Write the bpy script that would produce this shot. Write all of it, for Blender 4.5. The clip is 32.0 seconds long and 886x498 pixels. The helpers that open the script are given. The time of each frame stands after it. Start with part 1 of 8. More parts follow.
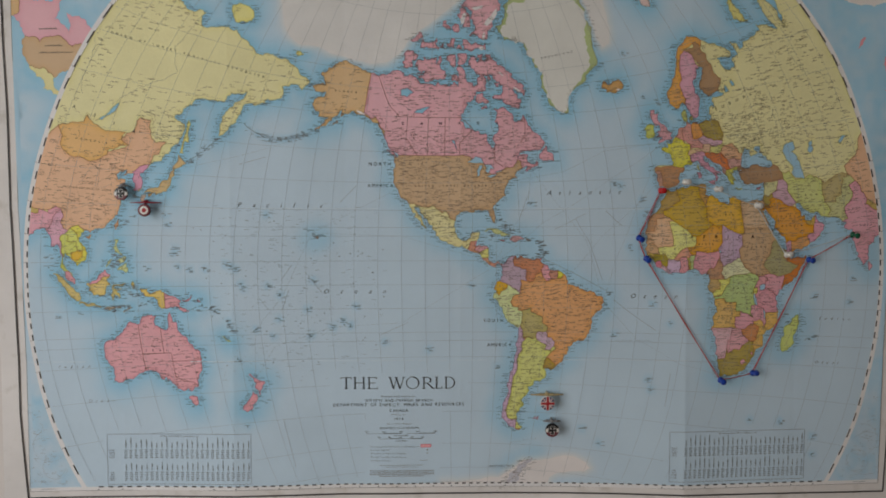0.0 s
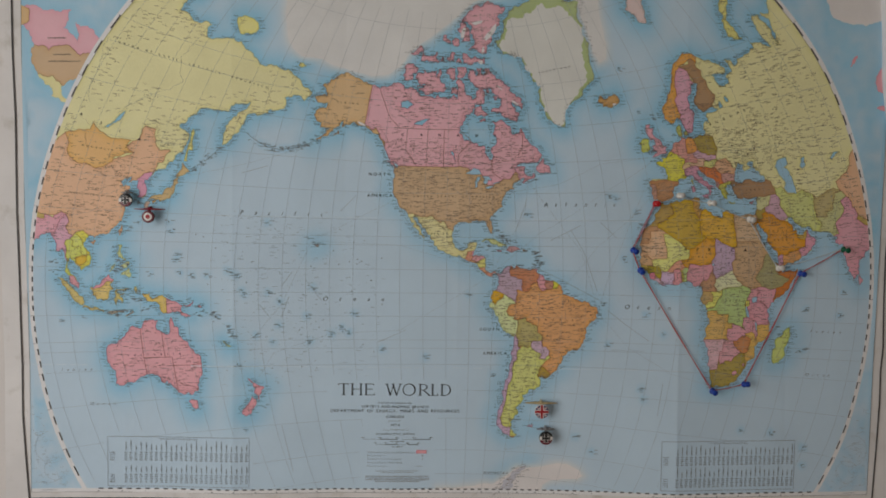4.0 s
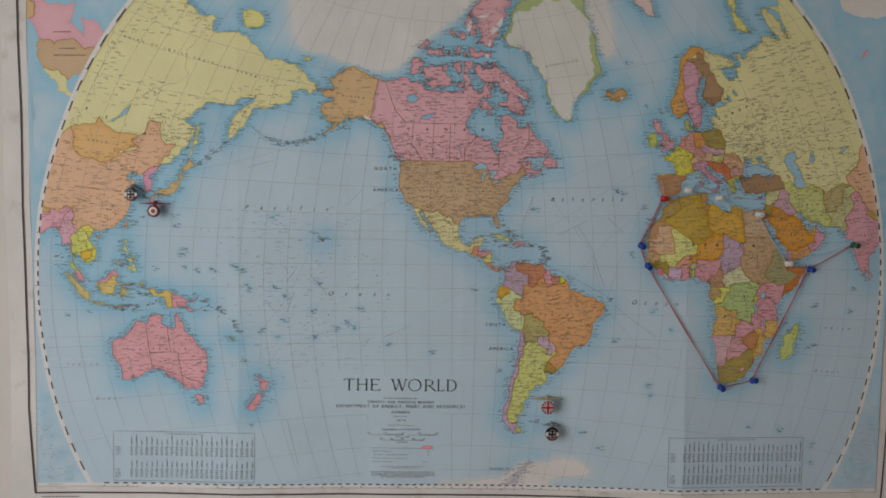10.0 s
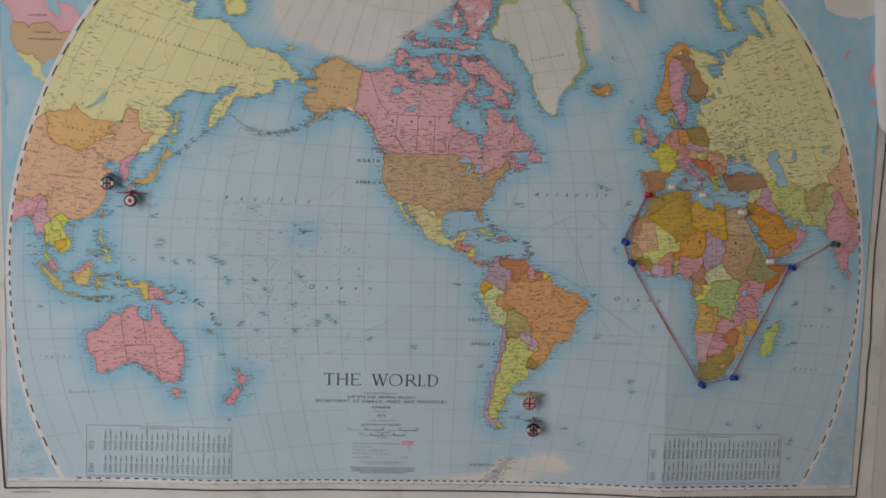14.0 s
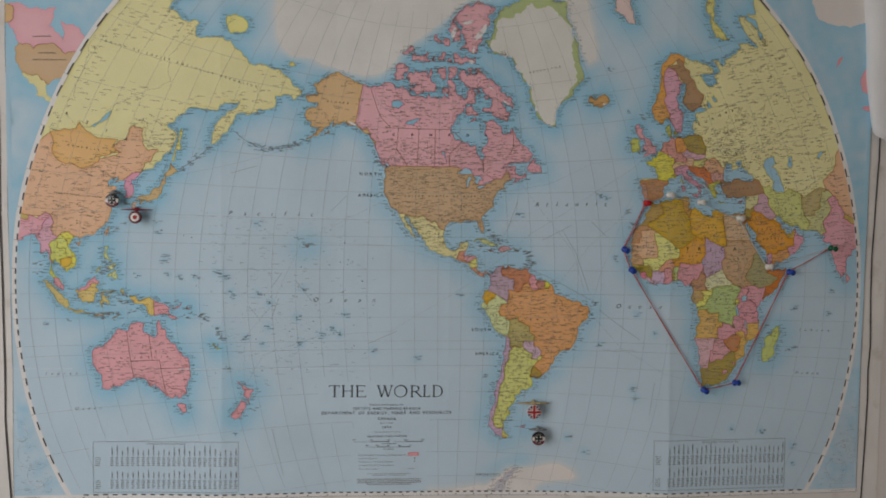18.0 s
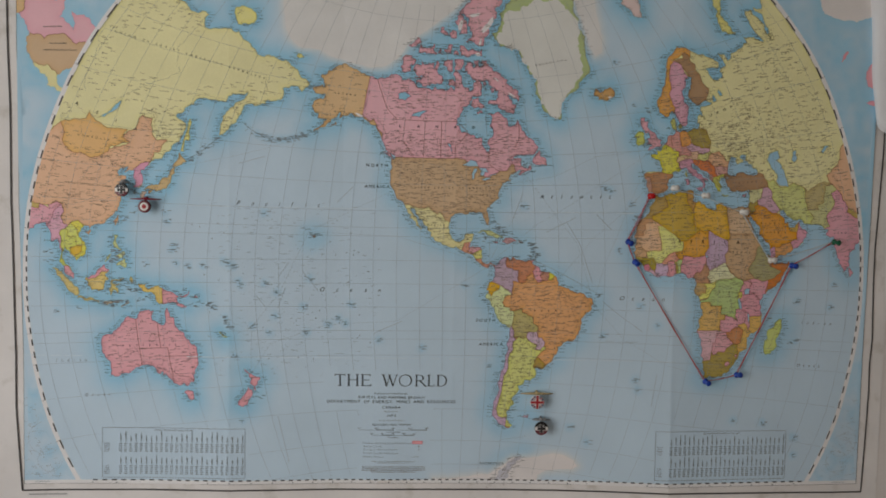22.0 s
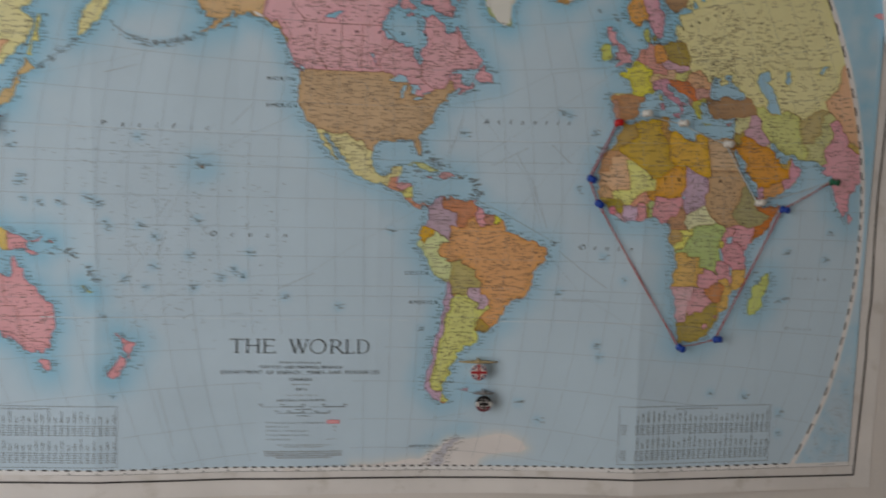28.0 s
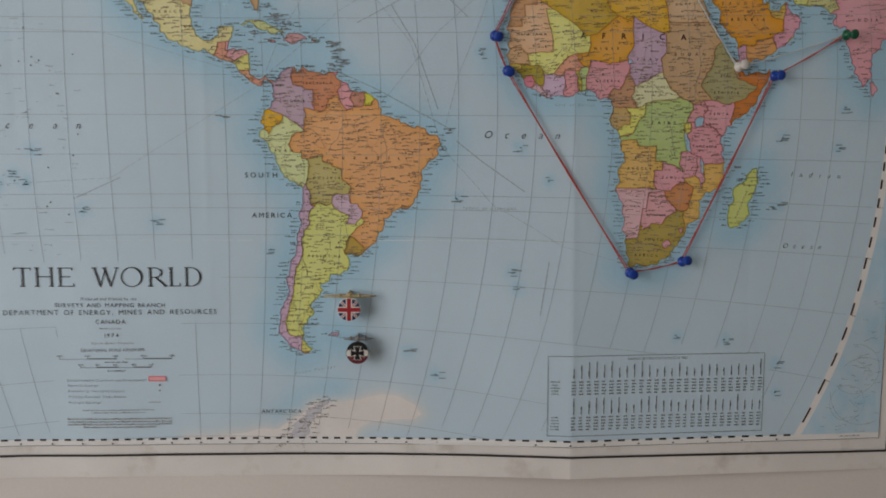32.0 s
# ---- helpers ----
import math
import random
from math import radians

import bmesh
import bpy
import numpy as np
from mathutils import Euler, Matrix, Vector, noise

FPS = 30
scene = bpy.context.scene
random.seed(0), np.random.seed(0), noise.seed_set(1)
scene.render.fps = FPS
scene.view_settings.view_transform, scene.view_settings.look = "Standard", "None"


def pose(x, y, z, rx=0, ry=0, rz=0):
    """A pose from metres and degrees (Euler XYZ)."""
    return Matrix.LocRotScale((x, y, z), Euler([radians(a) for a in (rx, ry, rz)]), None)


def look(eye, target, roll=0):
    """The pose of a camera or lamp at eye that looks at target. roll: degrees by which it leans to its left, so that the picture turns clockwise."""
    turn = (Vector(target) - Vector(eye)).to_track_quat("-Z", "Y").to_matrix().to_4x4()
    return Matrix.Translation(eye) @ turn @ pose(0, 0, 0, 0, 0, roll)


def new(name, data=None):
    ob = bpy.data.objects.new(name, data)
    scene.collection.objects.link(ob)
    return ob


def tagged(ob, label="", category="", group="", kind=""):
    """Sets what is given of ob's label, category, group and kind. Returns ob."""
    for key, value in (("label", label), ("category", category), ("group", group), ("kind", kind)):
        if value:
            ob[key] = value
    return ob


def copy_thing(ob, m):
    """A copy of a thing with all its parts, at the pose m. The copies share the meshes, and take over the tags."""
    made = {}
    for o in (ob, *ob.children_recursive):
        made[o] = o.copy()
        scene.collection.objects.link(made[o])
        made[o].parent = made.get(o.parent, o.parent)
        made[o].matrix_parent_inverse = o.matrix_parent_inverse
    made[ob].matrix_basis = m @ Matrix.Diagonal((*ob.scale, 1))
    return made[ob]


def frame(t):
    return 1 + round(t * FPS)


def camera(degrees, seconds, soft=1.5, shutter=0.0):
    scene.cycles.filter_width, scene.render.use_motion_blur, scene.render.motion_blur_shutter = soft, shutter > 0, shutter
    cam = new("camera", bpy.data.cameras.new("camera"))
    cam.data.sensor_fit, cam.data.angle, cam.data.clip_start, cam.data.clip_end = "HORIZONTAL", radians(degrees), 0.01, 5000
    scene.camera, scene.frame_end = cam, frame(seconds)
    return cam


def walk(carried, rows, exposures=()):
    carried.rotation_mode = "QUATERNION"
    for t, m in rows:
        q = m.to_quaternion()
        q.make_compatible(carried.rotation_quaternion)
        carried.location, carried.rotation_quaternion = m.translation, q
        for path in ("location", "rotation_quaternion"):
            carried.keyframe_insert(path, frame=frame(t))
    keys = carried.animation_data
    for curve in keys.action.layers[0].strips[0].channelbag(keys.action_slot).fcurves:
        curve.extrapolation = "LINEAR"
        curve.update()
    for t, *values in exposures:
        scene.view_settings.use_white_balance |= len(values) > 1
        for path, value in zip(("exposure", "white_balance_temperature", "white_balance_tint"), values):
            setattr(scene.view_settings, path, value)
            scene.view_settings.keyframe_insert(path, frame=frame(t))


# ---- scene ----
cam = camera(62.6, 32.0, soft=1.78, shutter=0.5)
# seconds, eye in metres, pitch, roll, yaw in degrees
ROWS = [
    (0.0, -0.0498, -0.9696, 1.5679, -4.146, -0.079, -1.557),
    (0.5, -0.0470, -0.9712, 1.5689, -4.355, -0.075, -1.430),
    (1.0, -0.0509, -0.9739, 1.5672, -4.404, -0.210, -1.547),
    (1.5, -0.0533, -0.9703, 1.5693, -4.803, -0.440, -1.563),
    (2.0, -0.0503, -0.9730, 1.5706, -4.876, -0.632, -1.533),
    (2.5, -0.0501, -0.9752, 1.5749, -4.776, -0.688, -1.547),
    (3.0, -0.0526, -0.9826, 1.5748, -4.302, -0.889, -1.515),
    (3.5, -0.0492, -0.9877, 1.5744, -3.905, -0.862, -1.468),
    (5.5, -0.0431, -0.9825, 1.5668, -3.218, -0.717, -1.346),
    (6.0, -0.0432, -0.9828, 1.5679, -3.376, -0.706, -1.423),
    (6.5, -0.0440, -0.9847, 1.5725, -3.704, -0.706, -1.603),
    (7.0, -0.0403, -0.9840, 1.5619, -3.707, -0.657, -1.385),
    (7.5, -0.0421, -0.9817, 1.5643, -3.874, -0.635, -1.443),
    (8.0, -0.0492, -0.9802, 1.5646, -3.957, -0.843, -1.457),
    (8.5, -0.0460, -0.9767, 1.5691, -4.013, -1.070, -1.299),
    (9.0, -0.0471, -0.9769, 1.5700, -3.875, -1.071, -1.239),
    (9.5, -0.0455, -0.9783, 1.5702, -3.904, -0.917, -1.023),
    (10.0, -0.0465, -0.9822, 1.5702, -3.892, -0.857, -1.000),
    (10.5, -0.0498, -0.9835, 1.5676, -4.019, -0.754, -1.034),
    (11.0, -0.0533, -0.9832, 1.5662, -4.130, -0.851, -0.698),
    (11.5, -0.0548, -0.9830, 1.5660, -4.154, -0.970, -0.803),
    (12.0, -0.0511, -0.9803, 1.5663, -4.340, -1.042, -0.749),
    (12.5, -0.0501, -0.9763, 1.5645, -4.304, -1.195, -1.072),
    (13.0, -0.0440, -0.9726, 1.5641, -4.452, -1.298, -1.473),
    (13.5, -0.0462, -0.9736, 1.5641, -4.228, -1.515, -2.231),
    (14.0, -0.0526, -0.9729, 1.5666, -4.157, -1.647, -2.669),
    (14.5, -0.0520, -0.9759, 1.5652, -3.689, -1.450, -3.057),
    (16.5, -0.0570, -0.9770, 1.5637, -3.304, 0.131, -3.321),
    (17.0, -0.0557, -0.9799, 1.5631, -3.245, -0.020, -3.271),
    (17.5, -0.0594, -0.9827, 1.5621, -3.059, -0.708, -3.116),
    (18.0, -0.0598, -0.9826, 1.5605, -2.901, -0.645, -2.947),
    (18.5, -0.0582, -0.9843, 1.5599, -2.833, -0.839, -2.461),
    (19.0, -0.0594, -0.9755, 1.5561, -2.949, -1.169, -2.242),
    (19.5, -0.0656, -0.9757, 1.5591, -3.281, -1.355, -2.013),
    (20.0, -0.0640, -0.9798, 1.5629, -3.419, -1.502, -1.733),
    (20.5, -0.0628, -0.9781, 1.5587, -3.333, -1.494, -1.880),
    (21.0, -0.0602, -0.9738, 1.5628, -3.698, -1.357, -2.016),
    (21.5, -0.0609, -0.9813, 1.5640, -3.769, -1.176, -2.293),
    (22.0, -0.0606, -0.9917, 1.5597, -3.530, -1.048, -2.532),
    (22.5, -0.0609, -0.9934, 1.5601, -3.566, -1.060, -2.686),
    (23.0, -0.0622, -0.9913, 1.5628, -3.713, -1.205, -2.810),
    (23.5, -0.0639, -0.9936, 1.5605, -3.533, -1.267, -3.008),
    (24.0, -0.0625, -0.9919, 1.5584, -3.445, -1.242, -2.882),
    (24.5, -0.0621, -0.9901, 1.5585, -3.514, -1.253, -2.873),
    (25.0, -0.0567, -0.9872, 1.5567, -3.588, -1.043, -2.635),
    (25.5, -0.0570, -0.9802, 1.5632, -3.859, -0.740, -2.685),
    (27.5, -0.0592, -0.8391, 1.5382, -5.430, -1.620, -3.000),
    (28.0, -0.0074, -0.8146, 1.5053, -5.325, -1.653, -5.517),
    (28.5, 0.0544, -0.7889, 1.4948, -6.931, -1.480, -6.698),
    (29.0, 0.1059, -0.7479, 1.4719, -7.166, -0.525, -5.863),
    (29.5, 0.1455, -0.7021, 1.4617, -8.103, -0.367, -4.579),
    (30.0, 0.1673, -0.6683, 1.4225, -6.253, 0.108, -3.550),
    (30.5, 0.1740, -0.6350, 1.3966, -5.300, 0.276, -3.052),
    (31.0, 0.1799, -0.6064, 1.3948, -5.518, 0.500, -2.472),
    (31.5, 0.1787, -0.6028, 1.3974, -5.840, 0.178, -2.042),
    (32.0, 0.1734, -0.6111, 1.4031, -5.903, -0.170, -1.985),
]
walk(cam, [(t, pose(x, y, z, 90 + pitch, roll, yaw)) for t, x, y, z, pitch, roll, yaw in ROWS],
     ((0.0, 0.0), (25.5, 0.0), (27.5, -0.03), (28.3, -0.05), (29.5, 0.04), (32.0, 0.10)))

# ---------------------------------------------------------------- light
LIFT = 1.45           # height of the map's equator above the floor
world = bpy.data.worlds.new("overcast_sky")
scene.world = world
world.use_nodes = True
sky = world.node_tree.nodes.new("ShaderNodeTexSky")
sky.sky_type, sky.sun_disc = "NISHITA", False
sky.sun_elevation, sky.sun_rotation = radians(38), radians(250)
world.node_tree.links.new(sky.outputs[0], world.node_tree.nodes["Background"].inputs[0])
world.node_tree.nodes["Background"].inputs[1].default_value = 0.1

# room: x from west to east, the map hangs on the north wall at y = 0
WEST, EAST, SOUTH, CEIL = -1.2, 3.4, -3.8, 2.5
WIN_Y0, WIN_Y1, WIN_Z0, WIN_Z1 = -2.04, -0.58, 0.68, 2.16


def area_light(name, x, y, z, sx, sy, watts, target, colour):
    data = bpy.data.lights.new(name, "AREA")
    data.shape, data.size, data.size_y, data.energy, data.color = "RECTANGLE", sx, sy, watts, colour
    ob = new(name, data)
    ob.matrix_world = look((x, y, z), target)
    return ob


area_light("window_daylight", WEST - 0.02, (WIN_Y0 + WIN_Y1) / 2, (WIN_Z0 + WIN_Z1) / 2,
           WIN_Y1 - WIN_Y0 - 0.1, WIN_Z1 - WIN_Z0 - 0.1, 17.0, (0.0, (WIN_Y0 + WIN_Y1) / 2, (WIN_Z0 + WIN_Z1) / 2), (1.0, 0.97, 0.925))

# ---------------------------------------------------------------- materials
MATS = {}


def nodes_of(name):
    m = bpy.data.materials.new(name)
    m.use_nodes = True
    nt = m.node_tree
    return m, nt, nt.nodes["Principled BSDF"]


def lin(c):
    return tuple(((v / 255 + 0.055) / 1.055) ** 2.4 if v > 10 else v / 255 / 12.92 for v in c)


WHITE_SEEN = lin((178, 173, 169))


def ink(r, g, b):
    """Base colour of a print tone seen beside white paper of reflectance 0.80."""
    return tuple(min(0.92, 0.80 * v / w) for v, w in zip(lin((r, g, b)), WHITE_SEEN))


def noise_node(nt, scale, detail=4.0, rough=0.55):
    tc = nt.nodes.new("ShaderNodeTexCoord")
    n = nt.nodes.new("ShaderNodeTexNoise")
    n.inputs["Scale"].default_value, n.inputs["Detail"].default_value, n.inputs["Roughness"].default_value = scale, detail, rough
    nt.links.new(tc.outputs["Object"], n.inputs["Vector"])
    return n


def varied(nt, base_socket, amount_fine, amount_coarse, fine=900.0, coarse=14.0):
    """Multiply a colour by two scales of slight mottling."""
    out = base_socket
    for scale, amount in ((fine, amount_fine), (coarse, amount_coarse)):
        n = noise_node(nt, scale)
        r = nt.nodes.new("ShaderNodeMapRange")
        r.inputs["From Min"].default_value, r.inputs["From Max"].default_value = 0.3, 0.7
        r.inputs["To Min"].default_value, r.inputs["To Max"].default_value = 1 - amount, 1 + amount
        nt.links.new(n.outputs["Fac"], r.inputs["Value"])
        mx = nt.nodes.new("ShaderNodeVectorMath")
        mx.operation = "SCALE"
        nt.links.new(out, mx.inputs[0])
        nt.links.new(r.outputs["Result"], mx.inputs["Scale"])
        out = mx.outputs[0]
    return out


def rgb(nt, c):
    n = nt.nodes.new("ShaderNodeRGB")
    n.outputs[0].default_value = (*c, 1)
    return n.outputs[0]


def bump(nt, bsdf, scale, strength, distance=0.0004):
    n = noise_node(nt, scale, 5.0)
    b = nt.nodes.new("ShaderNodeBump")
    b.inputs["Strength"].default_value, b.inputs["Distance"].default_value = strength, distance
    nt.links.new(n.outputs["Fac"], b.inputs["Height"])
    nt.links.new(b.outputs[0], bsdf.inputs["Normal"])


def surface(name, c, rough=0.6, fine=0.03, coarse=0.03, fs=900.0, cs=14.0, bs=300.0, bstr=0.15, bd=0.0004, metal=0.0, coat=0.0):
    if name in MATS:
        return MATS[name]
    m, nt, b = nodes_of(name)
    nt.links.new(varied(nt, rgb(nt, c), fine, coarse, fs, cs), b.inputs["Base Color"])
    b.inputs["Roughness"].default_value, b.inputs["Metallic"].default_value = rough, metal
    b.inputs["Specular IOR Level"].default_value = 0.3
    b.inputs["Coat Weight"].default_value = coat
    if bstr:
        bump(nt, b, bs, bstr, bd)
    MATS[name] = m
    return m


def fuller(c, depth, value):
    """The same hue printed heavier."""
    grey = sum(c) / 3
    return tuple(min(0.9, max(0.012, (grey + (v - grey) * depth) * value)) for v in c)


def printed(tone):
    """Offset-printed tint on matt map paper, a little fuller along the borders."""
    muted = tuple(0.78 * c + 0.22 * g for c, g in zip(tone, (176, 171, 166)))
    name = "print_%d_%d_%d" % tone
    if name in MATS:
        return MATS[name]
    m, nt, b = nodes_of(name)
    a = nt.nodes.new("ShaderNodeAttribute")
    a.attribute_name = "edge_tint"
    mix = nt.nodes.new("ShaderNodeMix")
    mix.data_type = "RGBA"
    nt.links.new(a.outputs["Fac"], mix.inputs["Factor"])
    mix.inputs["A"].default_value = (*ink(*muted), 1)
    mix.inputs["B"].default_value = (*fuller(ink(*muted), 1.18, 0.95), 1)
    nt.links.new(varied(nt, mix.outputs["Result"], 0.05, 0.045, 1300.0, 17.0), b.inputs["Base Color"])
    b.inputs["Roughness"].default_value = 0.55
    b.inputs["Specular IOR Level"].default_value = 0.3
    bump(nt, b, 260.0, 0.12, 0.0005)
    MATS[name] = m
    return m


def tint_print(name):
    """Ink whose colour differs from land to land along one printed line."""
    m, nt, b = nodes_of(name)
    a = nt.nodes.new("ShaderNodeAttribute")
    a.attribute_name = "print_tint"
    nt.links.new(varied(nt, a.outputs["Color"], 0.05, 0.06, 1300.0, 17.0), b.inputs["Base Color"])
    b.inputs["Roughness"].default_value = 0.55
    b.inputs["Specular IOR Level"].default_value = 0.3
    return m


def sea_material():
    m, nt, b = nodes_of("printed_sea")
    a = nt.nodes.new("ShaderNodeAttribute")
    a.attribute_name = "coast_tint"
    n = noise_node(nt, 60.0, 3.0)
    add = nt.nodes.new("ShaderNodeMath")
    add.operation = "MULTIPLY_ADD"
    add.inputs[1].default_value, add.inputs[2].default_value = 0.30, -0.15
    nt.links.new(n.outputs["Fac"], add.inputs[0])
    mul = nt.nodes.new("ShaderNodeMath")
    mul.operation = "MULTIPLY"
    nt.links.new(add.outputs[0], mul.inputs[0])
    nt.links.new(a.outputs["Fac"], mul.inputs[1])
    s = nt.nodes.new("ShaderNodeMath")
    s.operation, s.use_clamp = "ADD", True
    nt.links.new(mul.outputs[0], s.inputs[0])
    nt.links.new(a.outputs["Fac"], s.inputs[1])
    mix = nt.nodes.new("ShaderNodeMix")
    mix.data_type = "RGBA"
    nt.links.new(s.outputs[0], mix.inputs["Factor"])
    mix.inputs["A"].default_value = (*ink(156, 168.5, 177.5), 1)
    mix.inputs["B"].default_value = (*ink(114, 157, 176), 1)
    floe = nt.nodes.new("ShaderNodeAttribute")
    floe.attribute_name = "ice_tint"
    pale = nt.nodes.new("ShaderNodeMix")
    pale.data_type = "RGBA"
    nt.links.new(floe.outputs["Fac"], pale.inputs["Factor"])
    nt.links.new(mix.outputs["Result"], pale.inputs["A"])
    pale.inputs["B"].default_value = (*ink(178, 174, 170), 1)
    nt.links.new(varied(nt, pale.outputs["Result"], 0.03, 0.03, 1200.0, 11.0), b.inputs["Base Color"])
    b.inputs["Roughness"].default_value = 0.55
    b.inputs["Specular IOR Level"].default_value = 0.3
    bump(nt, b, 260.0, 0.12, 0.0005)
    return m


PAPER = surface("map_paper", ink(182, 174, 169), 0.6, 0.02, 0.065, 1000.0, 11.0, 260.0, 0.15, 0.0006)


def stain(m, tone, scale, low, high, most):
    """Old finger marks and smudges on a surface."""
    nt = m.node_tree
    b = nt.nodes["Principled BSDF"]
    clean = b.inputs["Base Color"].links[0].from_socket
    n = noise_node(nt, scale, 5.0, 0.6)
    r = nt.nodes.new("ShaderNodeMapRange")
    r.inputs["From Min"].default_value, r.inputs["From Max"].default_value, r.inputs["To Max"].default_value = low, high, most
    nt.links.new(n.outputs["Fac"], r.inputs["Value"])
    mix = nt.nodes.new("ShaderNodeMix")
    mix.data_type = "RGBA"
    nt.links.new(r.outputs["Result"], mix.inputs["Factor"])
    nt.links.new(clean, mix.inputs["A"])
    mix.inputs["B"].default_value = (*tone, 1)
    nt.links.new(mix.outputs["Result"], b.inputs["Base Color"])


stain(PAPER, ink(140, 130, 116), 26.0, 0.56, 0.72, 0.45)
PAPER_BACK = surface("paper_back", ink(172, 168, 168), 0.65, 0.02, 0.03)
WALL = surface("painted_plaster", (0.78, 0.735, 0.71), 0.75, 0.02, 0.05, 300.0, 3.0, 90.0, 0.25, 0.0012)
CEILING = surface("ceiling_paint", (0.78, 0.77, 0.74), 0.85, 0.02, 0.03, 200.0, 2.0)
FLOOR = surface("floor_boards", (0.30, 0.22, 0.15), 0.5, 0.08, 0.12, 120.0, 3.0)
BLACK_INK = surface("black_ink", (0.035, 0.03, 0.032), 0.5, 0.05, 0.05, bstr=0)
GREY_INK = surface("grey_ink", (0.16, 0.17, 0.18), 0.55, 0.05, 0.05, bstr=0)
NAME_INK = surface("name_ink", (0.25, 0.20, 0.16), 0.55, 0.1, 0.15, bstr=0)
LINE_INK = surface("graticule_ink", (0.36, 0.41, 0.44), 0.55, 0.05, 0.05, bstr=0)
ROUTE_INK = surface("route_ink", (0.43, 0.49, 0.53), 0.55, 0.05, 0.05, bstr=0)
COAST_INK = surface("coast_ink", (0.22, 0.19, 0.16), 0.55, 0.05, 0.1, bstr=0)
BORDER_INK = surface("border_ink", (0.36, 0.16, 0.105), 0.55, 0.05, 0.1, bstr=0)
RIVER_INK = surface("river_ink", (0.27, 0.31, 0.34), 0.55, 0.05, 0.1, bstr=0)
RAIL_INK = surface("railway_ink", (0.40, 0.29, 0.21), 0.55, 0.05, 0.1, bstr=0)
COAST_TONE = (0.22, 0.19, 0.16)
SEA = sea_material()

# ---------------------------------------------------------------- the sheet's shape and the projection
R_GLOBE = 40.075 / 35 / (2 * math.pi)      # equatorial scale 1 : 35 000 000
RIM = math.pi * R_GLOBE
MID_LON = -95.0
FOLDS_X, FOLDS_Z = (-0.455, -0.303, -0.152, 0.0, 0.152, 0.303, 0.455), (0.31, 0.102, -0.102)
CREASE = 0.0045                             # half-width of a crease
SHEET = (-0.609, 0.611, -0.306, 0.48)      # edges of the paper: x0, x1, z0, z1
NEAT = (-0.5845, 0.5895, -0.2865, 0.455)
STRETCH_X = [0.64, -1.46, -3.89, 1.05, 6.7, -7.15, 0.5, 9.36, 14.53, 2.47]
STRETCH_Z = [0.41, 1.58, 1.79, -2.78, 8.4, 10.71, -1.12, -0.99, -2.45, -9.91]


def ridge(d, left, right):
    w = left if d < 0 else right
    return max(0.0, 1 - abs(d) / w)


def relief(x, z):
    """How far the paper stands off the wall: old folds that will not lie flat, and slack between them."""
    low = min(1.0, max(0.0, (0.16 - z) / 0.40))
    h = 0.0020
    h += (0.0025 + 0.0125 * low) * ridge(x - 0.303, 0.16, 0.28) ** 1.15
    h += (0.001 + 0.005 * low) * ridge(x + 0.303, 0.11, 0.14)
    h += (0.0024 - 0.0050 * low) * ridge(x, 0.10, 0.10) + 0.0015 * ridge(x - 0.152, 0.06, 0.06) - 0.0012 * ridge(x + 0.152, 0.07, 0.07)
    h += 0.0032 * ridge(z - 0.102, 0.10, 0.13) - 0.0018 * ridge(z + 0.102, 0.08, 0.09) + 0.002 * ridge(z - 0.31, 0.08, 0.08)
    calm = min(1.0, max(0.25, (min(0.61 - abs(x), z + 0.306)) / 0.10))
    h += (0.0024 * noise.noise((x * 4.2, z * 4.2, 1.7)) + 0.0008 * noise.noise((x * 13, z * 13, 5.1))) * calm
    # the sharp line of each crease
    for k, fx in enumerate(FOLDS_X):
        h += (0.00026 if k % 2 else -0.0002) * ridge(x - fx, CREASE, CREASE)
    for k, fz in enumerate(FOLDS_Z):
        h += (0.0004 if k % 2 else -0.0003) * ridge(z - fz, CREASE, CREASE)
    edge = max(0.0, (abs(x) - 0.5) / 0.11)
    h += (0.0045 if x < 0 else 0.0010) * edge * edge * (0.6 + 0.6 * noise.noise((0.3, z * 7, 2.2)))
    # the top of the east edge peels off the wall
    if x > 0.5 and z > 0.15:
        h += 0.003 * ((x - 0.5) / 0.11) ** 2 * min(1.0, (z - 0.15) / 0.1)
    # the east margin lies close to the wall
    h *= 1 - 0.90 * min(1.0, max(0.0, (x - 0.545) / 0.064))
    return max(0.0007, h)


def place(x, z, lift=0.0):
    return (x, -relief(x, z) - lift, z + LIFT)


def grinten(lon, lat):
    """Van der Grinten I for a longitude counted from the middle meridian, in radians."""
    lat = max(-1.5705, min(1.5705, lat))
    if abs(lat) < 1e-9:
        return R_GLOBE * lon, 0.0
    th = math.asin(abs(2 * lat / math.pi))
    if abs(lon) < 1e-7:
        return 0.0, math.copysign(RIM * math.tan(th / 2), lat)
    a = abs(math.pi / lon - lon / math.pi) / 2
    g = math.cos(th) / (math.sin(th) + math.cos(th) - 1)
    p = g * (2 / math.sin(th) - 1)
    q, d = a * a + g, p * p + a * a
    x = RIM * (a * (g - p * p) + math.sqrt(max(0.0, a * a * (g - p * p) ** 2 - d * (g * g - p * p)))) / d
    y = RIM * (p * q - a * math.sqrt(max(0.0, (a * a + 1) * d - q * q))) / d
    return math.copysign(x, lon), math.copysign(y, lat)


